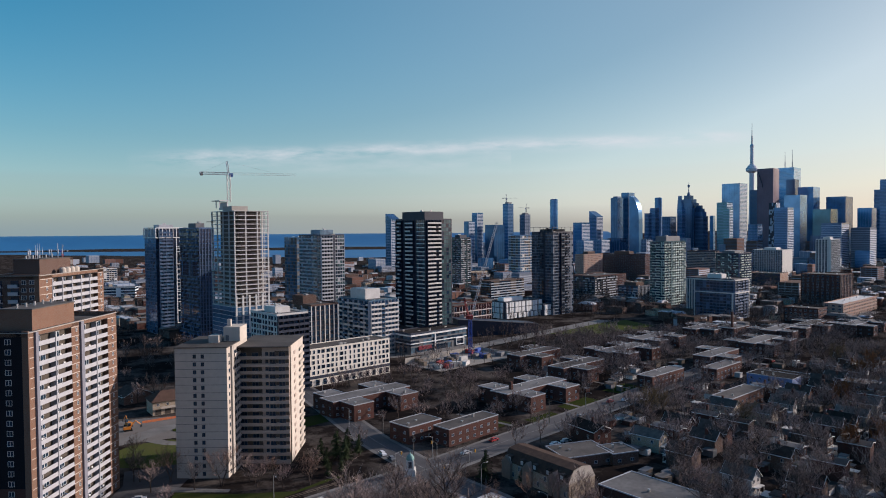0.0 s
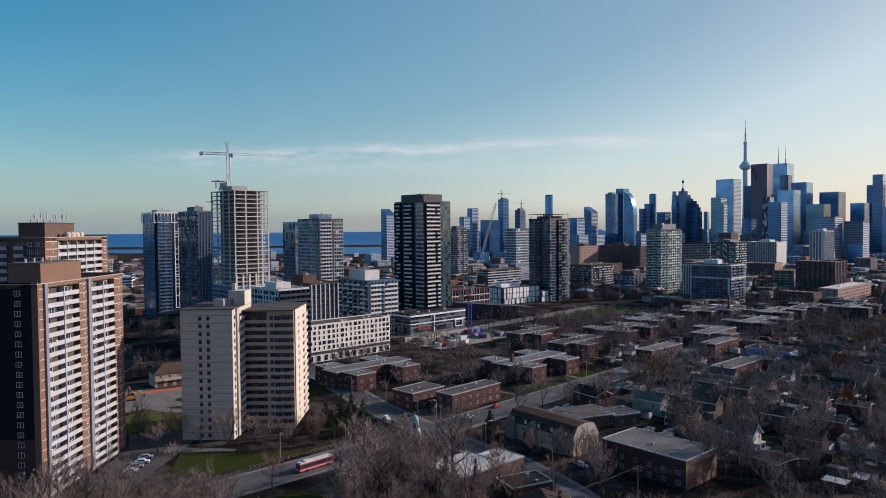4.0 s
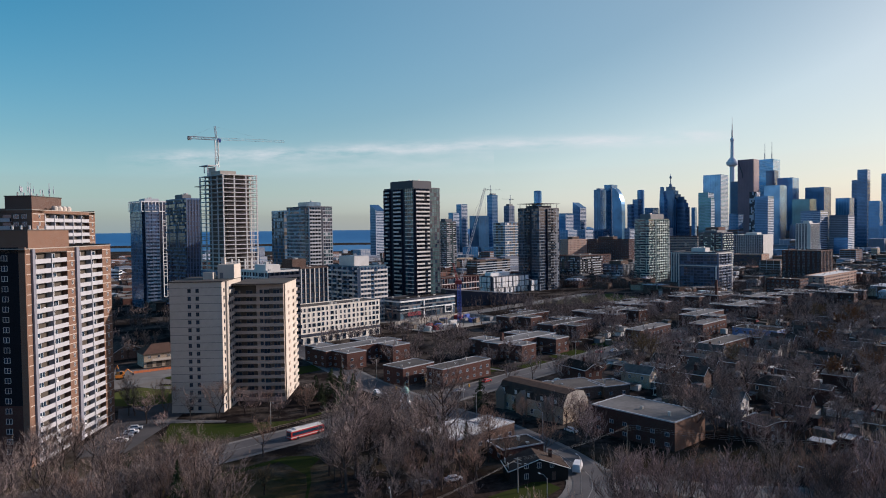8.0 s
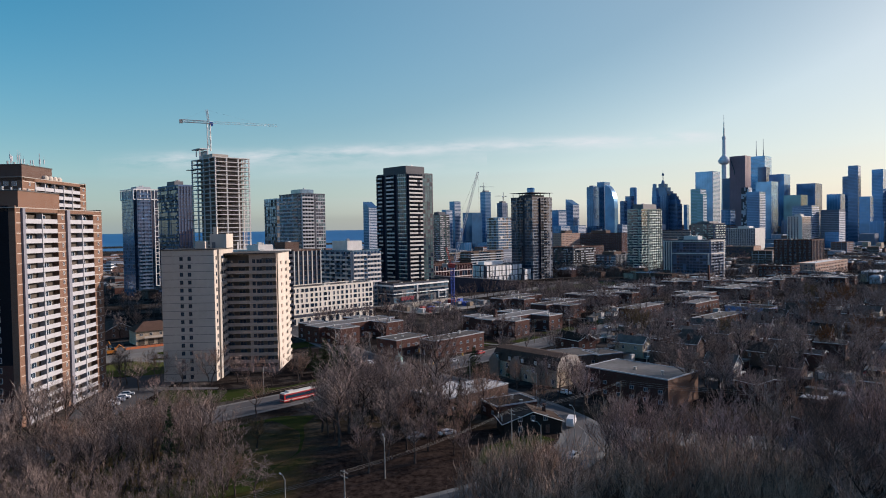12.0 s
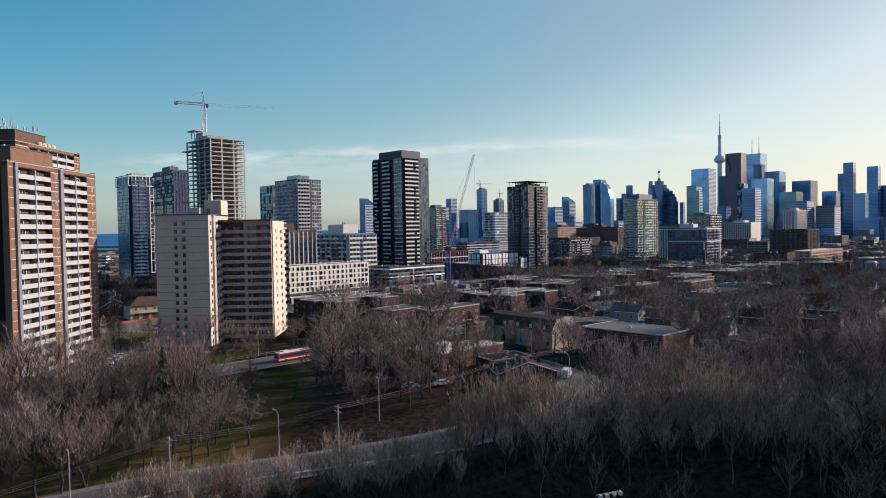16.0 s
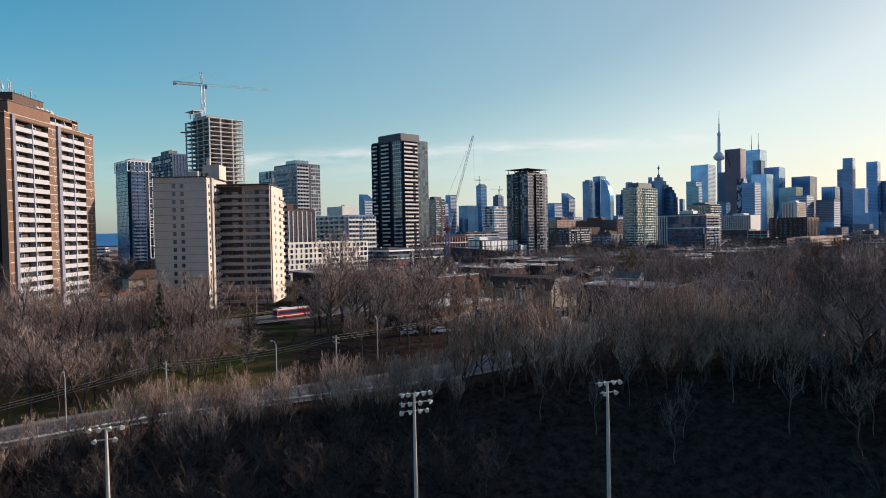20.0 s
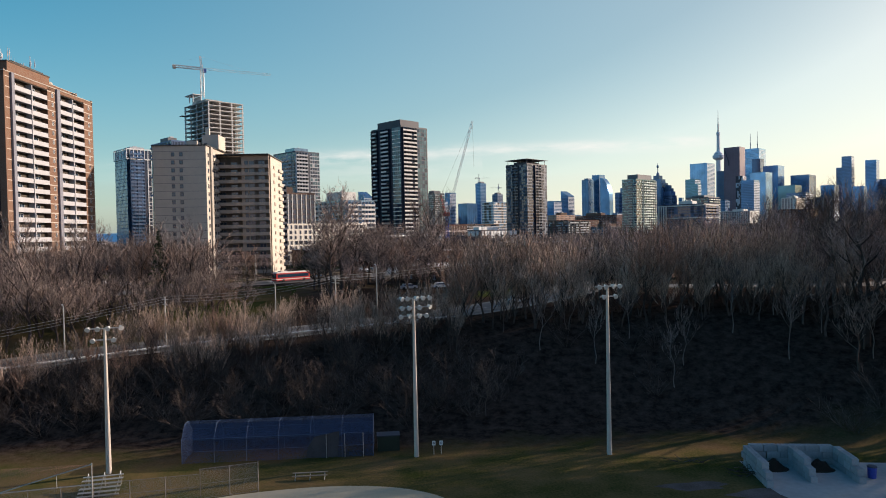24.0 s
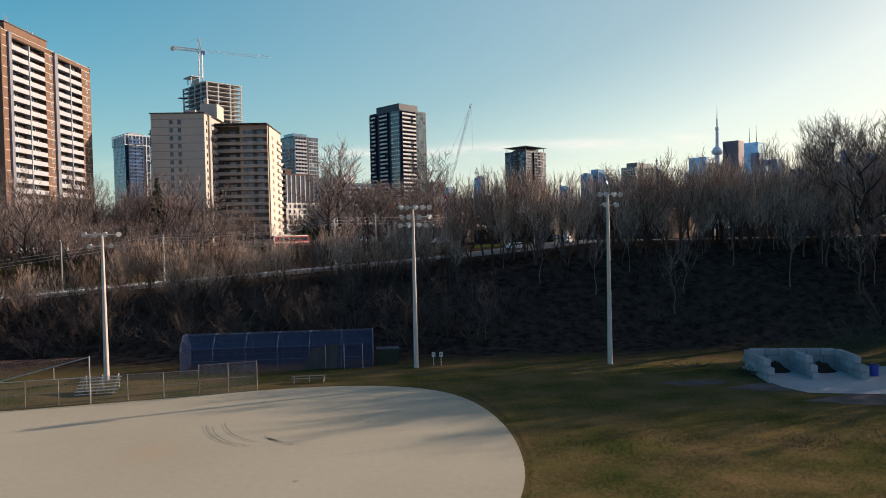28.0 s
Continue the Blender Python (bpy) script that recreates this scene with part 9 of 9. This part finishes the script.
for nm, lab, cat, pts, m in (("parking_lot", "worn asphalt car park between the towers", "car park", ((-116, 246), (-99, 254), (-90, 240), (-90, 226), (-92, 196), (-104, 192), (-108, 205), (-110, 232)), M_lot),
                             ("lawn", "dull grass strip between the car park and the road fence", "lawn", ((-90, 226), (-70, 224), (-50, 226), (-42, 236), (-34, 242), (-62, 210), (-76, 202), (-86, 206)), M_lawn),
                             ("pavement", "pale concrete walk beside the concrete tower", "pavement", ((-96, 231), (-72, 228), (-72, 225.5), (-96, 226)), M_walk)):
    thing(nm, lab, cat, kind="structure", mesh=Boxes().face([(x, y, height(x, y) + (0.12 if m is M_lot else 0.15 if m is M_lawn else 0.19)) for x, y in pts]).mesh(nm, m))
court = ((-160, 286), (-142, 276), (-129, 279), (-114, 286), (-97, 283), (-92, 300), (-104, 322), (-122, 322), (-142, 316), (-158, 306))
thing("pavement", "pale worn asphalt forecourt before the hall", "forecourt", kind="structure", mesh=Boxes().face([(x, y, height(x, y) + 0.13) for x, y in court]).mesh("pavement", M_court))
island = [(-110 + 9 * math.cos(q), 298 + 4.5 * math.sin(q)) for q in (2 * math.pi * k / 20 for k in range(20))]
thing("planting_bed", "dark kerbed planting bed in the forecourt", "planting bed", kind="structure", mesh=Boxes().face([(x, y, height(x, y) + 0.28) for x, y in island]).mesh("planting_bed", M_lawn))
site = thing("building_site", "excavated building site with concrete walls and sheds", "building site", (12, 452, 13), GRID)
part("pit_floor", Boxes().box(0, 0, -0.2, 70, 34, 0.32).mesh("pit_floor", mat("site_gravel", (0.30, 0.28, 0.25), (0.2, 0.19, 0.17), 0.1, 0.95)), site)
part("wall", Boxes().box(0, 17, 0, 70, 0.5, 3.6).box(35, 0, 0, 0.5, 34, 2.4).mesh("wall", M_conc), site)
random.seed(71)
shed = [Boxes().box(0, 0, 0, 6, 2.5, 2.6).mesh("shed", m) for m in (M_white, M_redsteel, M_grey, M_bluesteel, M_wood)]
for k in range(26):
    part("shed", random.choice(shed), site, (random.uniform(-32, 32), random.uniform(-14, 14), 0.12), random.choice((0, 90, 20)))


def guard_rail(label, pts, h=0.8):
    """A roadside barrier that follows the ground: posts and one pale rail."""
    ob = thing("guard_rail", label, "guard rail")
    post = Boxes().box(0, 0, -0.3, 0.14, 0.14, h + 0.3).mesh("post", M_wood)
    last = None
    for a, b in zip(pts, pts[1:]):
        n = max(1, int(math.dist(a, b) / 3.0))
        for k in range(n):
            x, y = a[0] + (b[0] - a[0]) * k / n, a[1] + (b[1] - a[1]) * k / n
            p = Vector((x, y, height(x, y)))
            part("post", post, ob, p)
            if last:
                part("rail", Boxes().bar(last + Vector((0, 0, h - 0.15)), p + Vector((0, 0, h - 0.15)), 0.19, sides=4).mesh("rail", M_bright), ob)
            last = p


guard_rail("pale steel guard rail along the top of the bank", [(x, crest_y(x) + 0.9) for x in range(-100, 12, 6)])


def rail_fence(label, pts):
    """A low fence of posts and two rails along a pavement."""
    ob = thing("rail_fence", label, "fence")
    post, last = Boxes().box(0, 0, -0.3, 0.14, 0.14, 1.5).mesh("post", M_wood), None
    for a, b in zip(pts, pts[1:]):
        n = max(1, int(math.dist(a, b) / 3.2))
        for k in range(n + 1):
            p = Vector((a[0] + (b[0] - a[0]) * k / n, a[1] + (b[1] - a[1]) * k / n, 0))
            p.z = height(p.x, p.y)
            part("post", post, ob, p)
            if last and (last - p).length > 0.5:
                for z in (0.55, 1.05):
                    part("rail", Boxes().bar(last + Vector((0, 0, z)), p + Vector((0, 0, z)), 0.06).mesh("rail", M_wood), ob)
            last = p


rail_fence("weathered wooden rail fence along the main road", ((-62, 208), (-28, 240)))


def traffic_signal(x, y, rz):
    ob = thing("traffic_signal", "grey pole with a yellow traffic signal", "traffic signal", (x, y, height(x, y)), rz, "traffic signals")
    part("pole", Boxes().lathe(((0.12, -0.3), (0.09, 6.2)), 8).mesh("pole", M_metal), ob)
    part("arm", Boxes().bar((0, 0, 5.8), (3.2, 0, 6.1), 0.05).mesh("arm", M_metal), ob)
    head = part("signal_head", Boxes().box(3.0, 0, 4.9, 0.4, 0.35, 1.15).mesh("signal_head", mat("signal_yellow", (0.65, 0.33, 0.02), (0.55, 0.28, 0.02), 2, 0.5)), ob)
    for k in range(3):
        part("lens", Boxes().lathe(((0.11, -0.02), (0.11, 0.02)), 10).mesh("lens", M_char), head, (3.0, -0.2, 5.08 + 0.36 * k)).rotation_euler = (radians(90), 0, 0)


for x, y, r in ((-18, 246, 43), (2, 235, 223), (-3, 258, 133), (9, 252, 313)):
    traffic_signal(x, y, r)
# yards between the houses: sheds and garages too many to count
random.seed(77)
B = Boxes()
for k in range(420):
    x, y = random.uniform(60, 330), random.uniform(185, 440)
    if not off_road(x, y, 0) or not clear_of(x, y, 0.5):
        continue
    w, d, h = random.uniform(2.2, 5.5), random.uniform(2.2, 6), random.uniform(2.1, 3.4)
    z = height(x, y)
    B.box(x, y, z - 0.3, w, d, h, random.choice((0, 1, 2, 3)), g + random.choice((0, 90)))
    B.box(x, y, z + h - 0.3, w + 0.3, d + 0.3, 0.15, random.choice((0, 3, 4, 4, 5)), g)
thing("garden_sheds", "small sheds and garages in the yards behind the houses", "sheds", kind="stuff", mesh=B.mesh("garden_sheds", M_white, M_brickd, M_wood, M_grey, M_roofp, M_shinglep))
for pts in (((-62, 300), (-50, 312), (-58, 322), (-70, 312)), ((44, 300), (58, 313), (50, 322), (36, 309)), ((62, 322), (80, 341), (72, 350), (55, 332)), ((92, 356), (108, 372), (100, 380), (84, 364)), ((18, 292), (30, 304), (22, 312), (10, 300))):
    thing("lawn", "dull green grass plot beside the housing blocks", "lawn", kind="structure", mesh=Boxes().face([(x, y, height(x, y) + 0.06) for x, y in pts]).mesh("lawn", M_lawn))
for pts in (((66, 330), (40, 362)), ((100, 368), (70, 400)), ((30, 300), (6, 320)), ((140, 405), (112, 436))):
    ribbon("path", list(pts), 2.2, M_walk, 0.10, "pale concrete footpath between the blocks", category="path")

# the street works beside the hall
ribbon("road", [(-158, 262), (-140, 274), (-130, 284), (-126, 298), (-116, 306), (-100, 304)], 9, M_walk, 0.14, "pale concrete drive round the hall", category="road")


def excavator(x, y, rz):
    ob = thing("excavator", "orange tracked excavator at the street works", "excavator", (x, y, height(x, y) + 0.12), rz, "excavators")
    orange = mat("machine_orange", (0.62, 0.22, 0.03), (0.5, 0.17, 0.025), 1, 0.5)
    for s in (-1, 1):
        part("track", Boxes().box(0, s * 1.0, 0, 3.6, 0.55, 0.8, taper=0.9).mesh("track", M_rubber), ob)
    part("body", Boxes().box(-0.4, 0, 0.8, 3.0, 2.3, 1.1, taper=0.95).mesh("body", orange), ob)
    part("cab", Boxes().box(0.6, 0.6, 1.9, 1.3, 1.0, 1.2, taper=0.9).mesh("cab", M_glass), ob)
    part("boom", Boxes().bar((0.9, -0.3, 1.6), (3.0, -0.3, 4.2), 0.22).bar((3.0, -0.3, 4.2), (5.2, -0.3, 2.2), 0.18).mesh("boom", orange), ob)
    part("bucket", Boxes().box(5.2, -0.3, 1.2, 0.9, 0.9, 1.0, taper=0.7).mesh("bucket", M_steel_dark), ob)


excavator(-138, 297, 30)
excavator(-141, 304, 140)
barrier = mat("barrier_orange", (0.65, 0.20, 0.08), (0.5, 0.15, 0.06), 1, 0.6)
board = Boxes().box(0, 0, 0, 2.0, 0.35, 0.9).box(0, 0, 0.9, 2.0, 0.18, 0.15).mesh("barrier", barrier)
for k in range(9):
    q = k / 8
    x, y = -136 + 14 * q, 309 + 10 * q
    thing("traffic_barrier", "orange plastic barrier beside the drive", "barrier", (x, y, height(x, y) + 0.1), 35, "traffic barriers", mesh=board)
